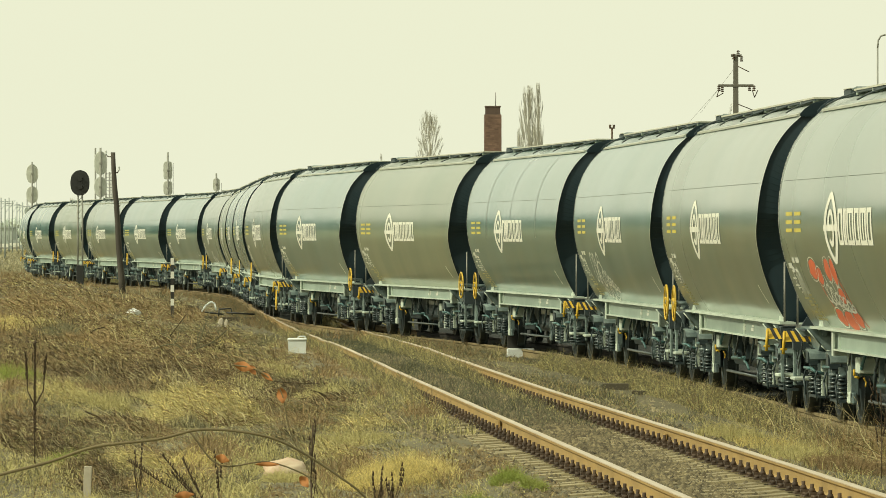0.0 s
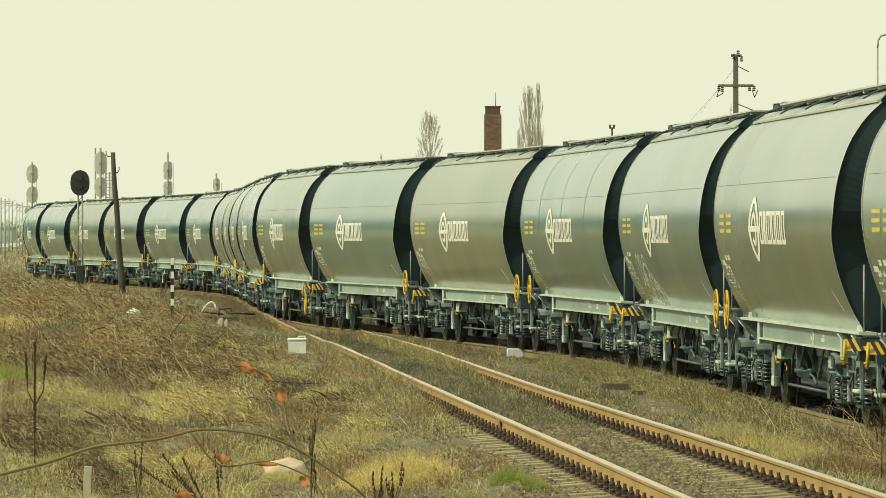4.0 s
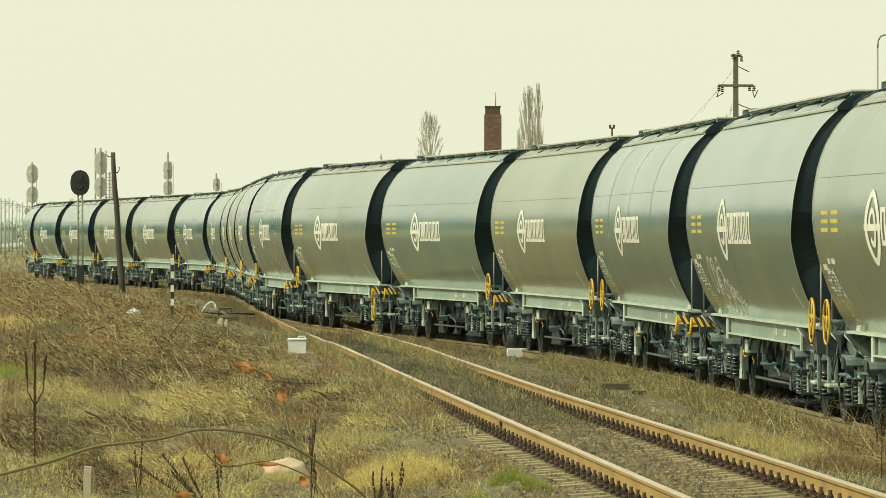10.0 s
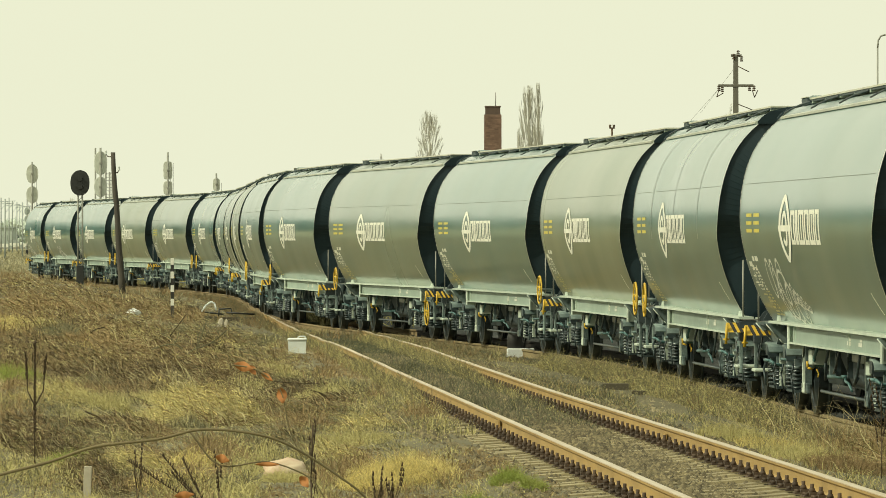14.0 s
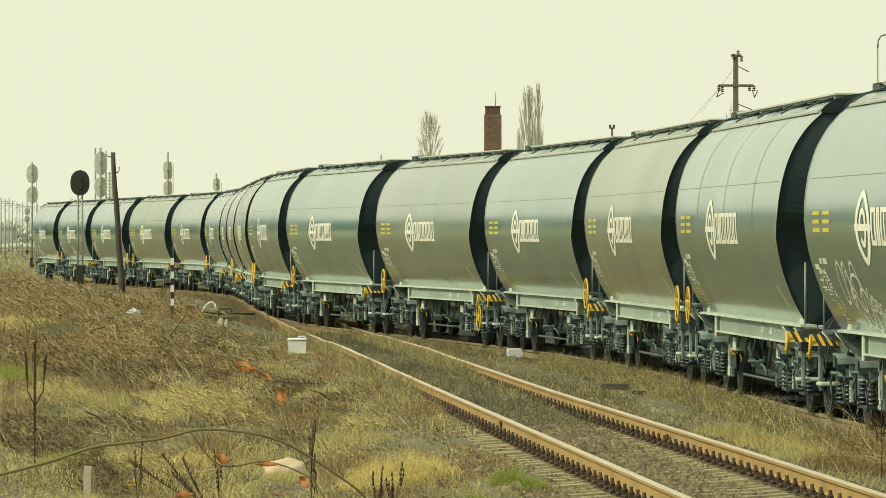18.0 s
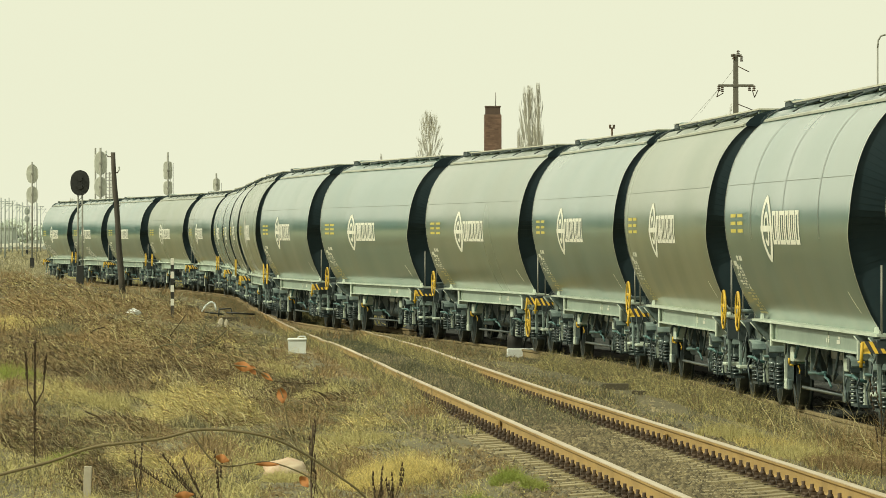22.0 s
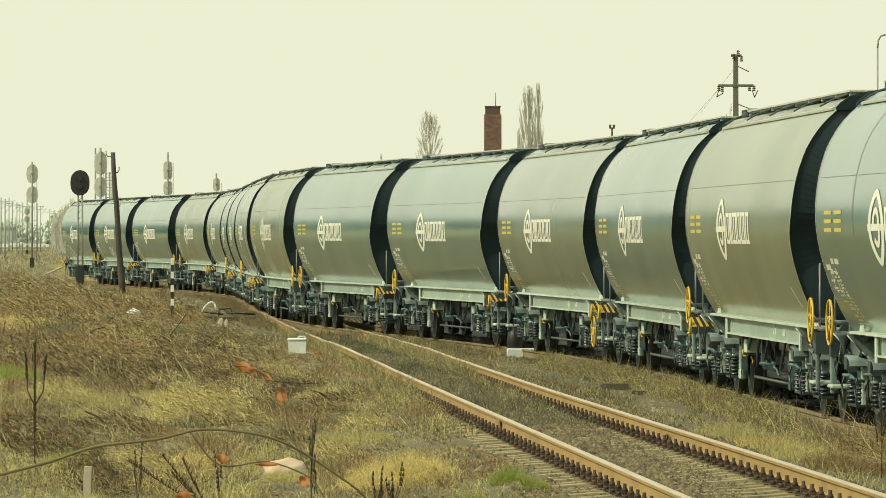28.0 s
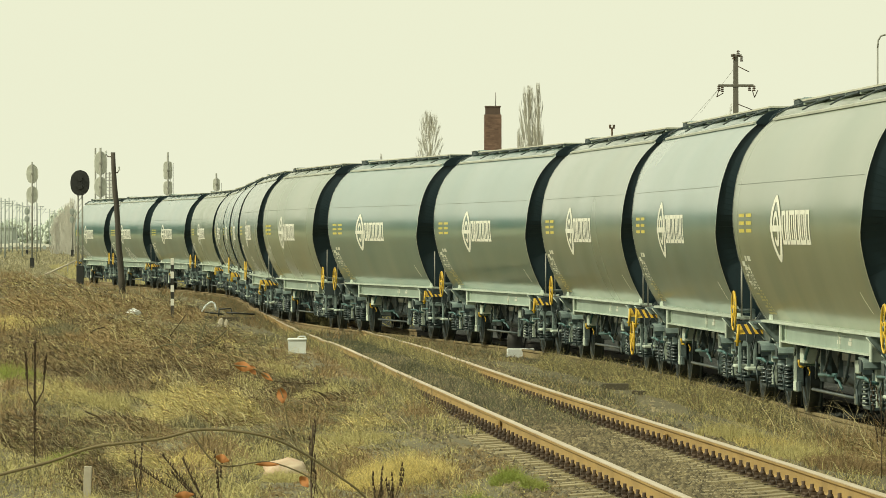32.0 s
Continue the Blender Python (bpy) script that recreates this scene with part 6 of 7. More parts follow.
for sel, mat, label in ((pick < 0.5, STRAW, "tall dry straw beside the train"), (pick >= 0.5, RUSSET, "tall brown weeds beside the train")):
    blades("dry_grass", x[sel], y[sel], hi[sel], 0.0032, mat, label, lean=0.45, droop=0.7)
for n, ln, wd, mat, label in ((200, 0.75, 0.0055, CANE, "brown weed stalks in front of the wheels"), (380, 0.65, 0.005, RUSSET, "russet weed stalks in front of the wheels"), (190, 0.75, 0.0048, PALE, "bleached weed stalks in front of the wheels")):
    x, y = scatter(n, 52, 63, lambda y: line_x(y) - 1.5, lambda y: line_x(y) - 0.85)
    canes("weed_stalks", x, y, ln, wd, mat, label, rise=0.95, seg=8, curl=1.9, wander=0.45)
x, y = scatter(60, 62, 72, lambda y: line_x(y) - 1.3, lambda y: line_x(y) - 0.9)
canes("weed_stalks", x, y, 0.5, 0.0032, PALE, "pale weed stalks in front of the wheels", rise=0.95, seg=8, curl=1.6)
x, y = scatter(1600, 52, 66, lambda y: line_x(y) - 1.6, lambda y: line_x(y) - 0.75)
blades("tall_grass", x, y, np.full(len(x), 0.4), 0.0022, RUSSET, "tall dry stalks beside the train", lean=0.35)
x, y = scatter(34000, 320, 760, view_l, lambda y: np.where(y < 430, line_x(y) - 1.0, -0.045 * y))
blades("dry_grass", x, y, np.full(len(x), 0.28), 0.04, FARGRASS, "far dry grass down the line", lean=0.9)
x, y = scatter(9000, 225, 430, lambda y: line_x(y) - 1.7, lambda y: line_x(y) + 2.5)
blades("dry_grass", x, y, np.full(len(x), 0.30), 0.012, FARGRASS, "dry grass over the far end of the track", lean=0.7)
x, y = scatter(22000, 150, 420, lambda y: line_x(y) + 1.2, lambda y: line_x(y) + 16)
blades("dry_grass", x, y, np.full(len(x), 0.35), 0.02, STRAW, "dry grass beyond the train")

# pale tufts and fresh green ones
for px, d, n, r0, ln, mat, label in ((715, 55.5, 9000, 0.5, 0.36, GOLD, "golden thick tuft of dry grass"), (345, 80, 3200, 0.75, 0.36, GOLD, "golden thick tuft of dry grass"),
                                     (655, 54, 3500, 0.3, 0.24, GOLD, "golden thick tuft of dry grass"), (130, 57, 2500, 0.3, 0.22, GREEN, "fresh green grass patch"), (900, 53.2, 2200, 0.16, 0.22, GREEN, "fresh green grass tuft"),
                                     (945, 52.0, 1400, 0.11, 0.18, GREEN, "fresh green grass tuft"), (152, 50.6, 1500, 0.2, 0.24, STRAW, "pale thick tuft of dry grass"), (500, 55.4, 1600, 0.22, 0.17, STRAW, "pale thick tuft of dry grass"),
                                     (835, 50.0, 1500, 0.2, 0.18, GREEN, "fresh green grass tuft"),
                                     (12, 88, 6000, 0.6, 0.36, GREEN, "fresh green grass patch"), (580, 84, 1500, 0.5, 0.30, STRAW, "pale thick tuft of dry grass"),
                                     (620, 66, 1600, 0.5, 0.30, STRAW, "pale thick tuft of dry grass"), (300, 80, 2200, 0.8, 0.32, STRAW, "pale thick tuft of dry grass"),
                                     (305, 153, 1500, 0.6, 0.42, RUSSET, "brown tuft round the marker post"), (560, 140, 1400, 0.9, 0.30, STRAW, "pale thick tuft of dry grass"), (1430, 60, 2200, 0.5, 0.27, STRAW, "pale thick tuft of dry grass"), (1505, 57.5, 2600, 0.45, 0.30, RUSSET, "brown thick tuft of dead grass"), (1380, 63.5, 1800, 0.5, 0.22, GOLD, "golden thick tuft of dry grass"), (1300, 66, 1600, 0.45, 0.32, STRAW, "pale thick tuft of dry grass")):
    a, rr = rng.uniform(0, 6.283, n), np.sqrt(rng.uniform(0, 1, n)) * r0
    x, y = spot(px, d) + rr * np.cos(a), d + rr * 2.2 * np.sin(a)
    blades("grass_tuft", x, y, ln * (1.15 - 0.6 * rr / r0), 0.0024, mat, label, lean=0.45, droop=0.6, tread=False)


# mounds of taller dead growth all over the field
r5 = random.Random(17)
for i in range(64):
    d = math.sqrt(r5.uniform(50 * 50, 135 * 135))
    xx = r5.uniform(-0.082 * d, float(west(np.array([d]))[0]) - 1.3)
    if 0.74 < (784 + F * xx / d) / 600 < 0.95 and 50 < d < 58:
        continue
    mat, label = ((STRAW, "mound of pale dry grass"), (GOLD, "mound of golden dry grass"), (RUSSET, "mound of russet-brown dead weeds"), (DULL, "mound of greyish dead grass"))[i % 4]
    r0 = r5.uniform(0.18, 0.5) * (0.6 + d / 110)
    n = int(850 * r0 / 0.4)
    a, rr = rng.uniform(0, 6.283, n), np.sqrt(rng.uniform(0, 1, n)) * r0
    tall = r5.uniform(0.2, 0.46) * (0.8 + d / 300)
    blades("grass_mound", xx + rr * np.cos(a), d + 2.0 * rr * np.sin(a), tall * (1.2 - 0.8 * rr / r0), 0.0016 + d * 0.00002, mat, label, lean=0.7, droop=1.0)


for y0, y1, n, ln, wd in ((46, 75, 700, 0.55, 0.0034), (75, 110, 3800, 0.55, 0.0036), (110, 160, 3000, 0.6, 0.0052), (160, 215, 1000, 0.7, 0.009)):
    x, y = scatter(n, y0, y1, view_l, lambda y: west(y) - 0.9)
    keep = rng.uniform(0, 1, n) < np.clip(1.5 * patch(x, y, 4.2) - 0.25 + np.clip(-(x + 2) / 6, 0, 0.5), 0.05, 1)
    x, y = x[keep], y[keep]
    q = patch(x, y, 6.1, 0.9, 9.0)
    dark, tan = q > 0.56, q < 0.3
    canes("brushwood", x[dark], y[dark], ln * 0.8, wd, BRUSH, "dark tangled dead twigs", rise=0.45, wander=0.6, first=(0.4, 1.6))
    canes("brushwood", x[tan], y[tan], ln * 0.8, wd * 0.8, STRAW, "arching pale dead stalks")
    rest = ~dark & ~tan
    canes("brushwood", x[rest], y[rest], ln, wd, RUSSET, "tangled russet-brown bramble canes", rise=0.5, wander=0.6, first=(0.4, 1.6))


# short curled stalks tangled through the grass
for y0, y1, n, ln, wd in ((44, 62, 5000, 0.26, 0.0034), (62, 80, 5500, 0.32, 0.0040), (80, 115, 5000, 0.40, 0.0044), (115, 165, 3500, 0.5, 0.006)):
    x, y = scatter(n, y0, y1, view_l, lambda y: west(y) - 0.5)
    x, y, _ = clumped(x, y, 0.6, 0.22)
    x = np.minimum(x, west(y) - 0.4)
    pick, q = rng.uniform(0, 1, n), patch(x, y, 4.2)
    brown = pick < 0.25 + 0.5 * q
    gold = ~brown & (pick < 0.9)
    for sel, mat, label in ((brown & (pick < 0.22), BRUSH, "dark curled twigs in the grass"), (brown & (pick >= 0.22), RUSSET, "brown curled stalks in the grass"),
                            (gold, STRAW, "straw-coloured curled stalks"), (~brown & ~gold, PALE, "bleached curled stalks")):
        canes("curled_stalks", x[sel], y[sel], ln, wd, mat, label, rise=0.55, seg=6, curl=3.8)

# bleached single stalks that catch the light
for y0, y1, n, ln, wd in ((44, 66, 1200, 0.3, 0.0034), (66, 95, 1300, 0.38, 0.0046), (95, 140, 1200, 0.48, 0.006), (140, 210, 900, 0.55, 0.008)):
    x, y = scatter(n, y0, y1, view_l, lambda y: west(y) - 0.6)
    canes("bleached_stalks", x, y, ln, wd, PALE, "bleached arching grass stalks", rise=0.6, curl=3.0, wander=0.5, first=(0.3, 1.5))
x, y = scatter(1800, 50, 115, lambda y: near_x(y) + 1.1, lambda y: np.maximum(line_x(y) - 1.0, near_x(y) + 1.2))
canes("bleached_stalks", x, y, 0.26, 0.0018, PALE, "bleached stalks between the tracks", rise=0.8)
x, y = scatter(140, 50, 70, lambda y: line_x(y) - 1.7, lambda y: line_x(y) - 1.0)
canes("tall_stalks", x, y, 0.8, 0.0035, PALE, "tall bleached stalks beside the train", rise=0.9)

for y0, y1, n, ln, wd in ((56, 78, 1500, 0.42, 0.0026), (78, 112, 2600, 0.55, 0.0032)):
    x, y = scatter(n, y0, y1, view_l, lambda y: west(y) - 1.4)
    keep = rng.uniform(0, 1, n) < np.clip(2.2 * patch(x, y, 8.4) - 0.5, 0.03, 1)
    x, y = x[keep], y[keep]
    half = rng.uniform(0, 1, len(x)) < 0.5
    canes("dead_stalks", x[half], y[half], ln, wd, PALE, "bleached looping dead stalks", rise=0.75, seg=10, curl=3.4)
    canes("dead_stalks", x[~half], y[~half], ln, wd, RUSSET, "brown looping dead stalks", rise=0.75, seg=10, curl=3.4)

for px0, px1, y0, y1, n, ln, wd, mat in ((120, 470, 76, 104, 420, 1.0, 0.0042, BRUSH), (120, 470, 76, 104, 130, 0.8, 0.0034, PALE), (0, 300, 56, 70, 260, 0.55, 0.0032, BRUSH),
                                         (0, 300, 56, 70, 110, 0.5, 0.0028, PALE), (60, 420, 104, 150, 320, 1.2, 0.006, BRUSH), (300, 700, 60, 80, 160, 0.6, 0.003, RUSSET)):
    y = rng.uniform(y0, y1, n)
    x = (rng.uniform(px0, px1, n) - 784) / F * y
    canes("bramble_canes", x, y, ln, wd, mat, "long arching dead bramble canes", rise=0.7, seg=12, curl=3.0)

# heaps of tangled dead brush
for px, d, n, rad, mat, ln in ((230, 88, 420, 0.9, BRUSH, 0.5), (310, 92, 300, 0.8, RUSSET, 0.6), (20, 105, 260, 0.6, BRUSH, 0.5), (250, 108, 420, 1.2, RUSSET, 0.7), (330, 116, 300, 1.0, BRUSH, 0.6),
                               (90, 62, 300, 0.35, BRUSH, 0.3), (170, 61, 260, 0.3, RUSSET, 0.3), (20, 64, 200, 0.3, BRUSH, 0.3), (170, 53, 220, 0.18, BRUSH, 0.22), (420, 100, 300, 0.7, RUSSET, 0.6),
                               (230, 68, 260, 0.45, RUSSET, 0.35), (600, 82, 200, 0.4, BRUSH, 0.3), (380, 72, 260, 0.4, RUSSET, 0.35), (130, 150, 300, 1.6, RUSSET, 0.7), (300, 165, 260, 1.6, RUSSET, 0.7),
                               (500, 86, 160, 0.4, BRUSH, 0.3), (330, 130, 320, 1.3, DULL, 0.6)):
    n = int(n * 2.2)
    a, rr = rng.uniform(0, 6.283, n), np.sqrt(rng.uniform(0, 1, n)) * rad
    canes("brush_heap", spot(px, d) + rr * np.cos(a), d + 2.5 * rr * np.sin(a), ln * 1.5, 0.0028 + d * 0.00007, mat, "heap of tangled dead brown brush", rise=0.55, wander=0.6, first=(0.4, 1.6))
    few = n // 6
    canes("brush_heap", spot(px, d) + rr[:few] * np.cos(a[:few]), d - 0.4 + 2.5 * rr[:few] * np.sin(a[:few]), ln * 1.3, 0.0022 + d * 0.00004, PALE, "bleached stalks in a brush heap", rise=0.6)


# heaps of tangled dead growth, each a low dome of short curled stalks
def heap(px, d, radius, tall, n, mix):
    n = int(n * 0.85)
    a, rr = rng.uniform(0, 6.283, n), np.sqrt(rng.uniform(0, 1, n))
    x, y = spot(px, d) + radius * rr * np.cos(a), d + 2.4 * radius * rr * np.sin(a)
    up = tall * (1 - rr ** 2) * rng.uniform(0.0, 1.0, n) ** 0.7
    pick = rng.uniform(0, 1, n)
    lo = 0.0
    for share, mat, label in mix:
        k = (pick >= lo) & (pick < lo + share)
        lo += share
        canes("tangled_heap", x[k], y[k], 0.16 + 0.0011 * d, 0.0018 + 0.000031 * d, mat, label, rise=0.7, seg=4, curl=2.6, lift=up[k], wander=0.6, first=(0.2, 1.7))


GOLDEN = ((0.45, STRAW, "golden tangle of dry grass"), (0.25, GOLD, "bright golden dry stalks"), (0.22, RUSSET, "russet stalks in a golden heap"), (0.08, PALE, "bleached stalks in a golden heap"))
BROWN = ((0.42, RUSSET, "russet-brown tangled brush"), (0.36, BRUSH, "dark brown tangled brush"), (0.13, STRAW, "straw in a brown tangle"), (0.09, PALE, "bleached stalks in a brown tangle"))
GREY = ((0.40, DULL, "grey-brown tangled weeds"), (0.30, RUSSET, "brown tangled weeds"), (0.20, BRUSH, "dark tangled weeds"), (0.10, STRAW, "straw in grey weeds"))
DARK = ((0.52, BRUSH, "dark brown dead brushwood"), (0.30, RUSSET, "russet twigs in dark brush"), (0.10, DULL, "greyish weeds in dark brush"), (0.08, PALE, "bleached stalks in dark brush"))
for px, d, radius, tall, n, mix in ((40, 66, 0.6, 0.28, 3000, DARK), (110, 67, 0.5, 0.24, 2200, DARK), (200, 69, 0.6, 0.24, 2600, DARK), (25, 61, 0.4, 0.2, 1800, DARK), (160, 55, 0.35, 0.15, 1600, DARK), (200, 90, 1.0, 0.34, 3400, DARK), (330, 92, 1.0, 0.34, 3000, DARK), (450, 90, 0.7, 0.24, 2200, DARK), (510, 86, 0.6, 0.2, 1500, DARK),
                                    (400, 87, 0.6, 0.22, 1600, DARK), (470, 88, 0.6, 0.2, 1500, DARK), (120, 93, 0.7, 0.3, 1500, DARK), (20, 63.5, 0.35, 0.26, 1300, DARK), (70, 62, 0.3, 0.2, 900, DARK), (180, 68, 0.45, 0.2, 1200, DARK), (235, 69, 0.4, 0.2, 900, BROWN), (160, 56.5, 0.28, 0.16, 900, DARK),
                                    (180, 92, 0.8, 0.34, 1600, DARK), (290, 93, 0.8, 0.36, 1800, DARK), (235, 86, 0.6, 0.26, 1100, DARK), (30, 62, 0.42, 0.24, 1200, DARK), (110, 60, 0.4, 0.2, 1000, DARK), (170, 53.5, 0.3, 0.16, 800, DARK), (330, 102, 0.9, 0.4, 1500, DARK), (330, 74, 0.6, 0.42, 1700, GOLDEN), (40, 108, 0.8, 0.36, 1200, DARK), (540, 88, 0.5, 0.2, 700, DARK), (590, 80, 0.35, 0.18, 500, DARK), (375, 73, 0.75, 0.50, 3200, GOLDEN), (455, 78, 0.5, 0.26, 1500, BROWN), (290, 72, 0.5, 0.3, 1300, GOLDEN), (210, 92, 1.2, 0.50, 3200, BROWN), (330, 97, 1.0, 0.45, 2600, BROWN),
                                    (95, 100, 0.9, 0.40, 1800, BROWN), (430, 92, 0.6, 0.35, 1300, BROWN), (30, 96, 0.7, 0.35, 1200, BROWN), (255, 120, 1.5, 0.50, 2600, BROWN), (120, 128, 1.6, 0.45, 2200, BROWN),
                                    (380, 125, 1.1, 0.45, 1700, GREY), (440, 108, 0.8, 0.35, 1300, GREY), (150, 165, 2.2, 0.55, 2200, BROWN), (60, 190, 2.6, 0.6, 2000, BROWN), (275, 172, 1.8, 0.5, 1600, BROWN), (30, 150, 1.8, 0.5, 1600, BROWN),
                                    (150, 63, 0.5, 0.22, 1200, GREY), (50, 61, 0.5, 0.24, 1200, BROWN), (560, 76, 0.5, 0.22, 1100, GREY), (640, 70, 0.45, 0.22, 1000, GOLDEN), (720, 56, 0.42, 0.24, 1500, GOLDEN),
                                    (240, 57, 0.4, 0.2, 1100, GOLDEN), (330, 54, 0.4, 0.16, 900, GREY), (590, 62, 0.4, 0.2, 1000, GOLDEN), (500, 66, 0.5, 0.22, 1100, GREY), (90, 76, 0.7, 0.3, 1400, GOLDEN)):
    heap(px, d, radius, tall, n, mix)


# loose ballast
def stones(name, x, y, size, mat, label, lift=0.0):
    n = len(x)
    base = np.array([(1, 0, 0), (-1, 0, 0), (0, 1, 0), (0, -1, 0), (0, 0, 1), (0, 0, -0.6)], float)
    faces = np.array([(0, 2, 4), (2, 1, 4), (1, 3, 4), (3, 0, 4)])
    s = size * rng.uniform(0.5, 1.4, (n, 1, 1)) * rng.uniform(0.7, 1.3, (n, 6, 1))
    a = rng.uniform(0, 6.283, n)
    R = np.zeros((n, 3, 3))
    R[:, 0, 0], R[:, 0, 1], R[:, 1, 0], R[:, 1, 1], R[:, 2, 2] = np.cos(a), -np.sin(a), np.sin(a), np.cos(a), 0.75
    V = np.einsum("nij,nkj->nki", R, base[None] * s) + rng.normal(0, size * 0.12, (n, 6, 3))
    V += np.stack([x, y, ground_z(x, y) + lift], -1)[:, None]
    T = (faces[None] + (np.arange(n) * 6)[:, None, None]).reshape(-1, 3)
    return tagged(new(name, tri_mesh(name, V.reshape(-1, 3), T, mat)), label, "ballast", kind="stuff")


x, y = scatter(30000, 42, 112, lambda y: near_x(y) - 0.72, lambda y: near_x(y) + 0.72)
stones("ballast", x, y, 0.03, BALLAST, "dirty grey-brown ballast stones between the rails", lift=0.004)
x, y = scatter(4200, 42, 90, lambda y: near_x(y) - 1.75, lambda y: near_x(y) - 0.78)
stones("ballast", x, y, 0.036, BALLAST, "dirty ballast stones beside the rail")
x, y = scatter(5000, 42, 110, lambda y: near_x(y) + 0.8, lambda y: near_x(y) + 1.6)
stones("ballast", x, y, 0.034, BALLAST, "dirty ballast stones beside the rail")
# stones under the train, darkened like the bed to read as shade
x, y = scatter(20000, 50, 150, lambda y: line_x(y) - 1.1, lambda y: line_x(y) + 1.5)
stones("ballast", x, y, 0.045, DARKSTONE, "ballast stones darkened for the shade under the train", lift=0.02)


# unseen wood west of the line, added for the teal band on the tanks
n = 6000
f = rng.uniform(0, 1, n)
tall = 6.5 + 3.5 * patch(f * 60, f * 0, 11.0, 1.0, 1.0)
x, y = -45 - 220 * f + rng.normal(0, 1.5, n), 440 - 150 * f + rng.normal(0, 4, n)
base = np.array([(1, 0, 0), (0, 1, 0), (-1, 0, 0), (0, -1, 0), (0, 0, 1.4), (0, 0, -1.4)], float)
faces = np.array([(0, 1, 4), (1, 2, 4), (2, 3, 4), (3, 0, 4), (1, 0, 5), (2, 1, 5), (3, 2, 5), (0, 3, 5)])
V = base[None] * rng.uniform(0.5, 1.3, (n, 6, 1)) + np.stack([x, y, rng.uniform(0.02, 1, n) * tall], -1)[:, None]
T = (faces[None] + (np.arange(n) * 6)[:, None, None]).reshape(-1, 3)
tagged(new("far_wood", tri_mesh("far_wood", V.reshape(-1, 3), T, HAZEWOOD)), "unseen teal wood added for the band the tanks reflect", "wood", kind="stuff")


y = rng.uniform(76, 85, 120)
x = (1122 + 105 * rng.beta(2, 2, 120) - 784) / F * y
stones("ballast", x, y, 0.028, TANSTONE, "scattered tan stones between the tracks")


# ---- single weeds in front ----
def spike(bm, p, q, seed, thick=0.009):
    """A stalk set with rough seed pods towards its tip."""
    r = random.Random(seed)
    bent(bm, [p, p.lerp(q, 0.5) + Vector((r.uniform(-0.01, 0.01), 0, 0)), q], thick * 0.55, 5)
    n = int((q - p).length / 0.035)
    for i in range(n):
        c = p.lerp(q, 0.3 + 0.7 * i / n)
        rod(bm, c, c + Vector((r.uniform(-0.02, 0.02), r.uniform(-0.02, 0.02), 0.04)), thick * 1.15, 0.003, seg=5)


def forked_weed(px, d, top, seed, forks, label, leaning=()):
    root = tagged(new("dead_weed"), label, "weed")
    x = spot(px, d)
    base = Vector((x, d, float(ground_z(x, d)) - 0.04))
    tip = Vector((x, d, height(top, d)))
    if not leaning:
        bm = bmnew()
        spike(bm, base, tip, seed, 0.013)
        part("stem", bm, TWIG, root)
    for i, f in enumerate(forks):
        bm = bmnew()
        s = base.lerp(tip, 0.50)
        e = Vector((x + f / F * d, d + 0.05, tip.z - 0.10 - 0.04 * i))
        m = Vector((x + 0.8 * f / F * d, d, s.z + 0.16))
        bent(bm, [s, m], 0.007, 5)
        spike(bm, m, e, seed + i + 1, 0.011)
        part("side_stalk", bm, TWIG, root)
    for i, (a, b) in enumerate(leaning):
        bm = bmnew()
        spike(bm, base, Vector((spot(a, d), d + 0.1 * i, height(b, d))), seed + i, 0.007)
        part("side_stalk", bm, TWIG, root)


def weed(px, d, top, spread, seed, label, n=9, thick=0.010):
    r = random.Random(seed)
    x = spot(px, d)
    zb = float(ground_z(x, d)) - 0.04
    zt = height(top, d)
    root = tagged(new("dead_weed"), label, "weed")
    bm = bmnew()
    bent(bm, [(x, d, zb), (x + 0.02 * r.uniform(-1, 1), d, zb + (zt - zb) * 0.5), (x + 0.05 * r.uniform(-1, 1), d, zt)], thick * 0.7, 5)
    stem = part("stem", bm, TWIG, root)
    for i in range(n):
        f = 0.3 + 0.6 * i / n
        z0 = zb + (zt - zb) * f
        sx = r.choice((-1, 1)) * r.uniform(0.3, 1.0) * spread
        bm = bmnew()
        bent(bm, [(x, d, z0), (x + sx * 0.6, d + r.uniform(-0.1, 0.1), z0 + 0.10), (x + sx, d + r.uniform(-0.1, 0.1), z0 + r.uniform(0.18, 0.3))], thick * 0.4, 4)
        tw = part("side_twig", bm, TWIG, root)
        bm = bmnew()
        for j in range(4):
            c = Vector((x + sx * (0.7 + 0.1 * j), d, z0 + 0.13 + 0.04 * j))
            rod(bm, c, c + Vector((r.uniform(-0.01, 0.01), 0, 0.035)), 0.010, 0.004, seg=5)
        part("seed_head", bm, TWIG, tw)


forked_weed(62, 57, 605, 1, (-17, 19), "tall dark dead weed with upright seed spikes")
weed(553, 46, 752, 0.03, 3, "thin dark dead stalk", 4, 0.012)
weed(244, 50, 815, 0.06, 4, "low dark dead weed", 4, 0.008)
forked_weed(372, 49.5, 868, 6, (), "low dark dead weed", ((225, 815), (285, 805), (320, 812), (300, 838)))
weed(700, 46.5, 862, 0.08, 7, "low dark dead weed", 6)
weed(668, 46.2, 868, 0.05, 8, "low dark dead weed", 5)
weed(388, 49, 826, 0.05, 9, "low dark dead weed", 3, 0.007)
weed(1560, 56, 690, 0.12, 10, "dry weed close to the train", 7, 0.008)

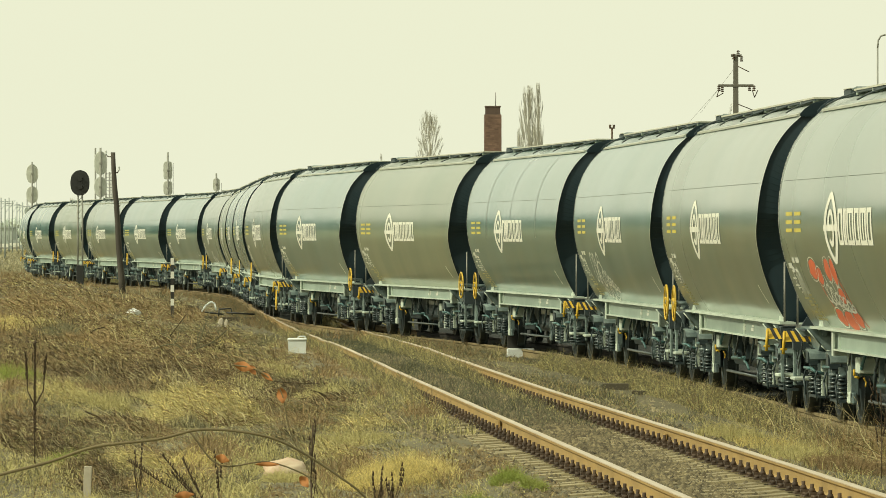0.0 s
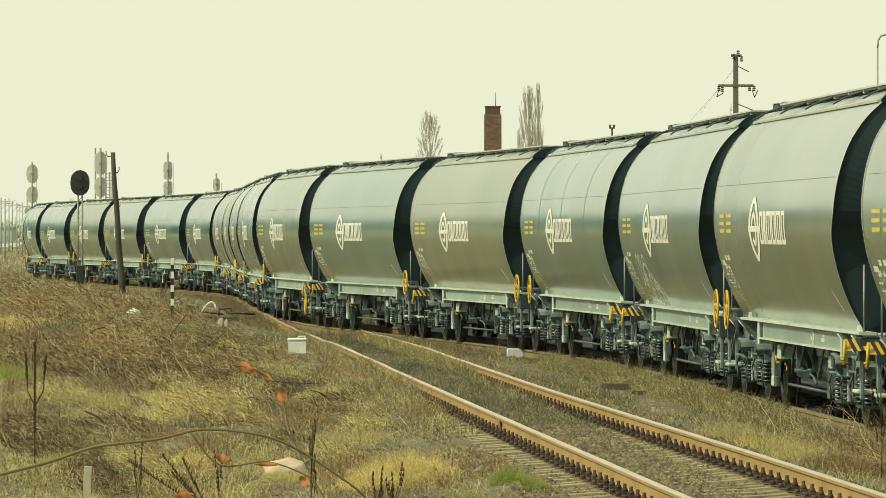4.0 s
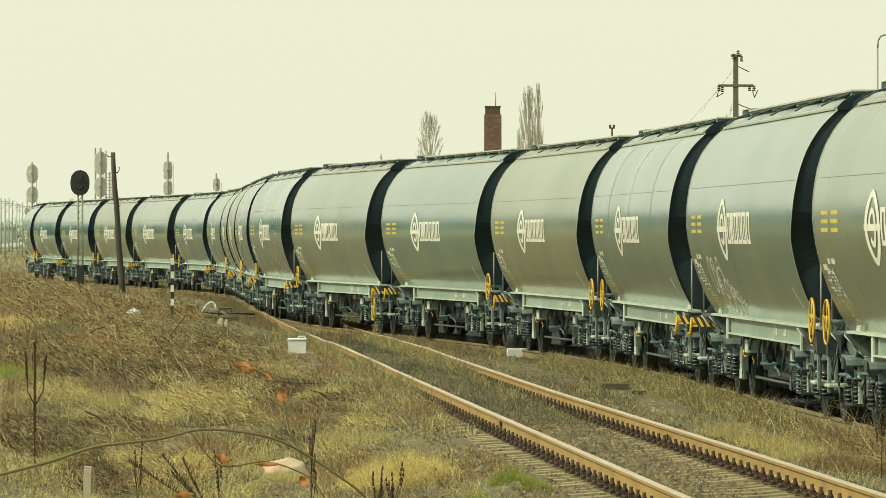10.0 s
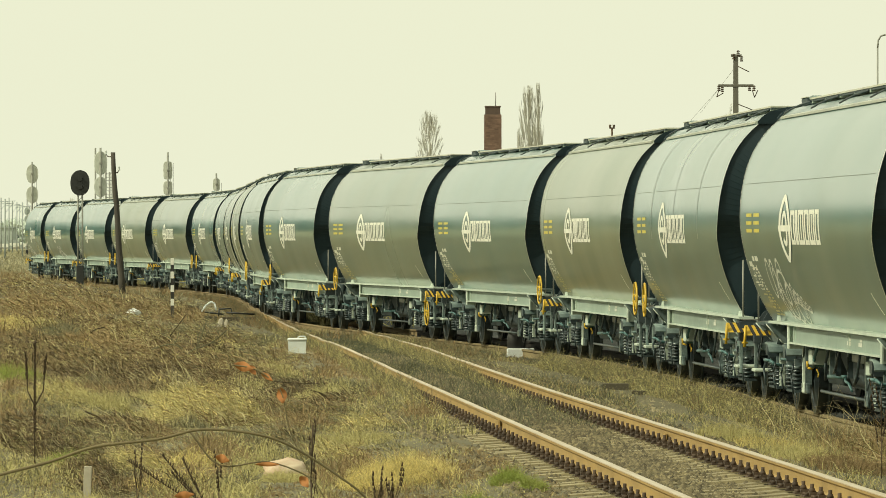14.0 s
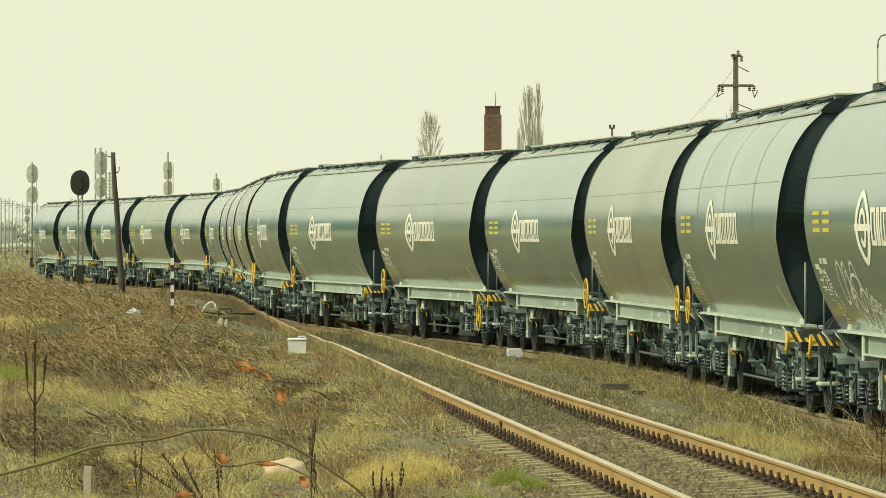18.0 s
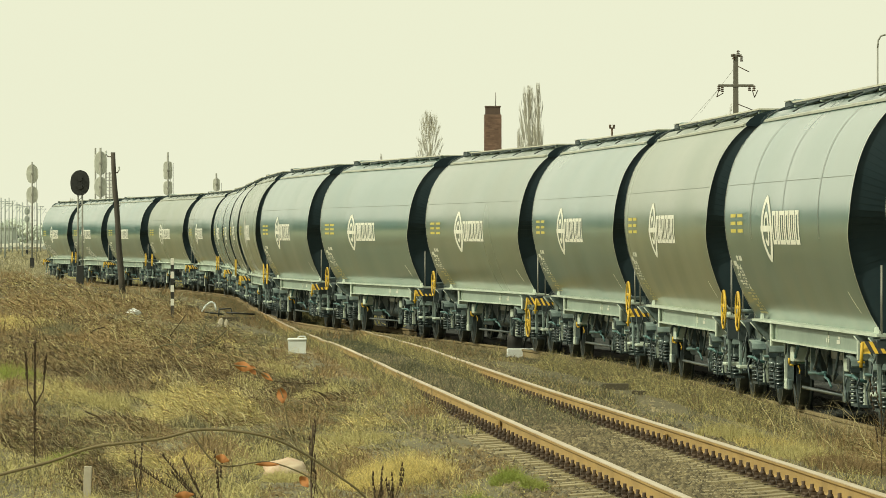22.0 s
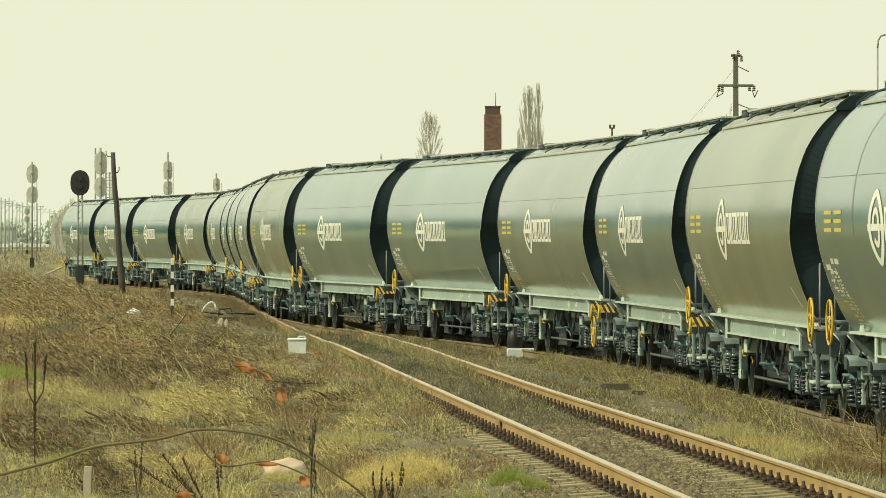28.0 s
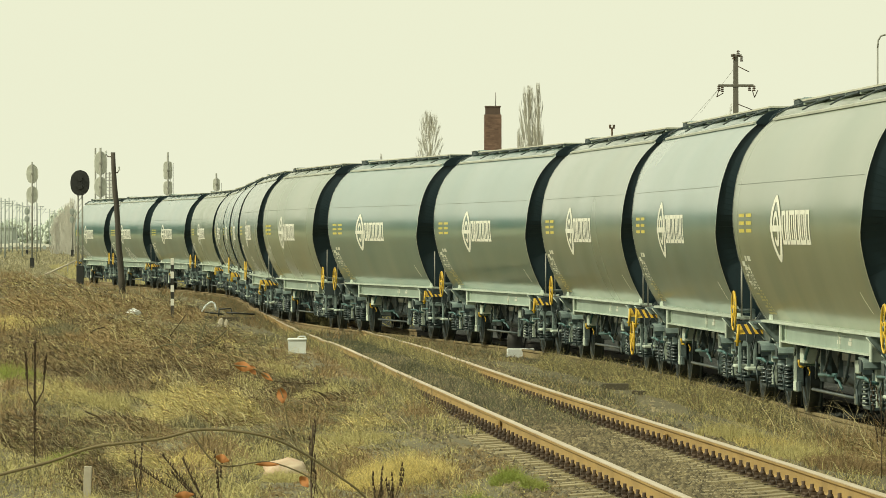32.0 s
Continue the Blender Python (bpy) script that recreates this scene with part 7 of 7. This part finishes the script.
# bramble branch with a few dead leaves, close to the eye
def tube(bm, pts, r, seg=7):
    """A smooth thin stem that tapers a little along its points."""
    secs = []
    for i, p in enumerate(pts):
        t = (pts[min(len(pts) - 1, i + 1)] - pts[max(0, i - 1)]).normalized()
        n = t.cross(Vector((0, 1, 0))).normalized()
        b = t.cross(n)
        k = r * (1.15 - 0.4 * i / len(pts))
        secs.append([p + n * k * math.cos(a) + b * k * math.sin(a) for a in (2 * math.pi * j / seg for j in range(seg))])
    loft(bm, secs, smooth=True)


def smooth_line(p, n=5):
    """A Catmull-Rom line through the points."""
    p = [Vector(q) for q in p]
    p = [2 * p[0] - p[1]] + p + [2 * p[-1] - p[-2]]
    out = []
    for i in range(1, len(p) - 2):
        a, b, c, e = p[i - 1:i + 3]
        for j in range(n):
            t = j / n
            out.append(0.5 * (2 * b + (c - a) * t + (2 * a - 5 * b + 4 * c - e) * t * t + (3 * b - a - 3 * c + e) * t ** 3))
    return out + [p[-2]]


# bare branches and bent stalks lying in the field
def bare_branch(d, r, mat, label, lines):
    root = tagged(new("fallen_branch"), label, "branch")
    for i, line in enumerate(lines):
        bm = bmnew()
        tube(bm, smooth_line([Vector((spot(a, d), d + 0.1 * i, height(b, d))) for a, b in line]), r * (1 - 0.12 * i), 6)
        part("twig", bm, mat, root)


bare_branch(98, 0.011, DULL, "grey bare branch lying in the brush", ([(332, 626), (345, 618), (372, 608), (404, 583)], [(345, 620), (356, 595), (371, 552)], [(352, 616), (349, 598), (358, 578)], [(370, 609), (388, 604), (398, 590)]))
bare_branch(99, 0.010, DULL, "arching grey bare branch in the brush", ([(268, 619), (288, 612), (306, 610), (320, 617), (324, 632)], [(306, 612), (313, 600), (317, 585)], [(282, 590), (306, 603), (332, 630)]))
bare_branch(112, 0.012, BRUSH, "dark bare twigs standing in the brush", ([(150, 598), (168, 584), (186, 579)], [(300, 596), (318, 572), (330, 556)], [(120, 600), (128, 580), (126, 562)]))
bare_branch(66, 0.0042, PALE, "bleached stalk bent over in a loop", ([(118, 772), (121, 742), (114, 720), (99, 710), (80, 712)],))
bare_branch(60, 0.004, PALE, "bleached thin stalks standing in the grass", ([(84, 800), (88, 822), (93, 858)], [(106, 858), (111, 836), (114, 818)], [(86, 778), (96, 786), (112, 800)]))
bare_branch(71, 0.010, PALE, "bleached broken sticks in dark brush", ([(167, 720), (180, 728), (196, 736)], [(160, 754), (176, 750), (190, 748)], [(172, 738), (190, 728), (205, 722)]))
bare_branch(70, 0.009, BRUSH, "dark broken twigs in the grass", ([(150, 728), (190, 742), (240, 738), (268, 746)], [(4, 770), (28, 756), (56, 748)], [(20, 742), (40, 760), (66, 776)], [(480, 676), (520, 679), (566, 681)]))
for px0, px1, y0, y1, n, ln in ((295, 352, 84, 90, 80, 0.42), (420, 450, 80, 84, 24, 0.36), (210, 265, 84, 88, 40, 0.36), (330, 440, 70, 80, 50, 0.32), (380, 400, 96, 100, 14, 0.4)):
    y = rng.uniform(y0, y1, n)
    canes("dead_stalks", (rng.uniform(px0, px1, n) - 784) / F * y, y, ln, 0.0075, PALE, "bleached stalks bent over in loops", rise=0.9, seg=10, curl=4.2, lift=0.1, wander=0.2, first=(0.0, 0.5))

shrub = tagged(new("bramble_branch"), "brown bramble branch with orange dead leaves", "bramble")
d = 14.0
pts = [(-70, 862), (0, 841), (86, 819), (166, 793), (276, 780), (356, 763), (456, 773), (526, 801), (616, 861), (650, 892)]
pts = [Vector((spot(a, d), d + 0.02 * i, height(b, d))) for i, (a, b) in enumerate(pts)]
foot = Vector((pts[0].x - 0.5, d, float(ground_z(pts[0].x - 0.5, d)) - 0.05))
bm = bmnew()
bent(bm, [foot, foot + Vector((0.2, 0, 0.9))] + pts[:1], 0.008, 6)
tube(bm, smooth_line(pts), 0.0037, 7)
part("cane", bm, CANE, shrub, "thin brown cane")
bm = bmnew()
tube(bm, smooth_line([Vector((spot(a, d), d + 0.28, height(b, d))) for a, b in [(405, 651), (440, 657), (472, 676), (494, 705), (505, 760), (530, 820), (575, 900)]]), 0.0018, 5)
part("side_cane", bm, CANE, shrub)
bm = bmnew()
tube(bm, smooth_line([Vector((spot(a, d), d + 0.15, height(b, d))) for a, b in [(330, 767), (385, 828), (470, 822), (545, 850), (560, 880)]]), 0.0022, 5)
part("side_cane", bm, CANE, shrub)
for px, py, w, h, rot in ((424, 654, 0.050, 0.024, -0.25), (440, 660, 0.03, 0.016, -0.9), (466, 672, 0.036, 0.012, -0.6), (493, 706, 0.040, 0.026, -1.4), (536, 857, 0.034, 0.022, -0.9), (390, 816, 0.036, 0.020, -0.3), (470, 826, 0.06, 0.010, 0.0), (322, 881, 0.05, 0.018, 0.1)):
    c = Vector((spot(px, d), d + (0.28 if py < 720 else 0.13), height(py, d)))
    bm = bmnew()
    rows = []
    for i in range(7):
        f = i / 6
        ww = h * math.sin(math.pi * min(0.97, f + 0.03)) * 0.5 + 0.0008
        px_ = (f - 0.5) * w
        cr, sr = math.cos(rot), math.sin(rot)
        rows.append([bm.verts.new(c + Vector((px_ * cr - k * ww * sr, 0.012 * math.sin(f * 5) + abs(k) * 0.006, px_ * sr + k * ww * cr))) for k in (-1, 0, 1)])
    for a, b in zip(rows, rows[1:]):
        for k in (0, 1):
            bm.faces.new((a[k], a[k + 1], b[k + 1], b[k])).smooth = True
    part("leaf", bm, LEAF, shrub, "orange dead leaf")


# ---- what moves: the train rolls slowly towards the eye ----
def travelled(t):
    return 1.9226 * t - 0.00528 * t * t


SLACK = {-2: -0.3, -1: -0.25, 0: -0.2, 1: -0.5, 2: 0.0, 3: 0.1, 4: -0.1, 5: -0.4, 6: -0.4, 7: -0.55, 8: -0.5,
         9: -0.2, 10: 0.0, 11: 0.3, 12: 0.55, 13: 0.45, 14: 0.8, 15: 0.9, 16: 0.85}


def motions():
    for k, ob in WAGONS:
        rows = []
        for t in range(0, 33):
            c = (k + 0.5) * LENGTH - 1.14 + SLACK.get(k, 0.0) - travelled(t)
            (xa, ya), (xb, yb) = on_line(c - 5.05), on_line(c + 5.05)
            rows.append((t, pose((xa + xb) / 2, (ya + yb) / 2, 0.0, 0, 0, math.degrees(math.atan2(yb - ya, xb - xa)))))
        walk(ob, rows)
    # wheels roll with the way travelled
    steps = 84
    for k, ob in WAGONS:
        for bogie in ob.children:
            if bogie.name.split(".")[0] != "bogie":
                continue
            for ws in bogie.children:
                if ws.name.split(".")[0] == "wheelset":
                    x = ws.matrix_basis.translation.x
                    walk(ws, [(32 * i / steps, pose(x, 0, 0.46, 0, -math.degrees(travelled(32 * i / steps) / 0.46), 0)) for i in range(steps + 1)])


motions()
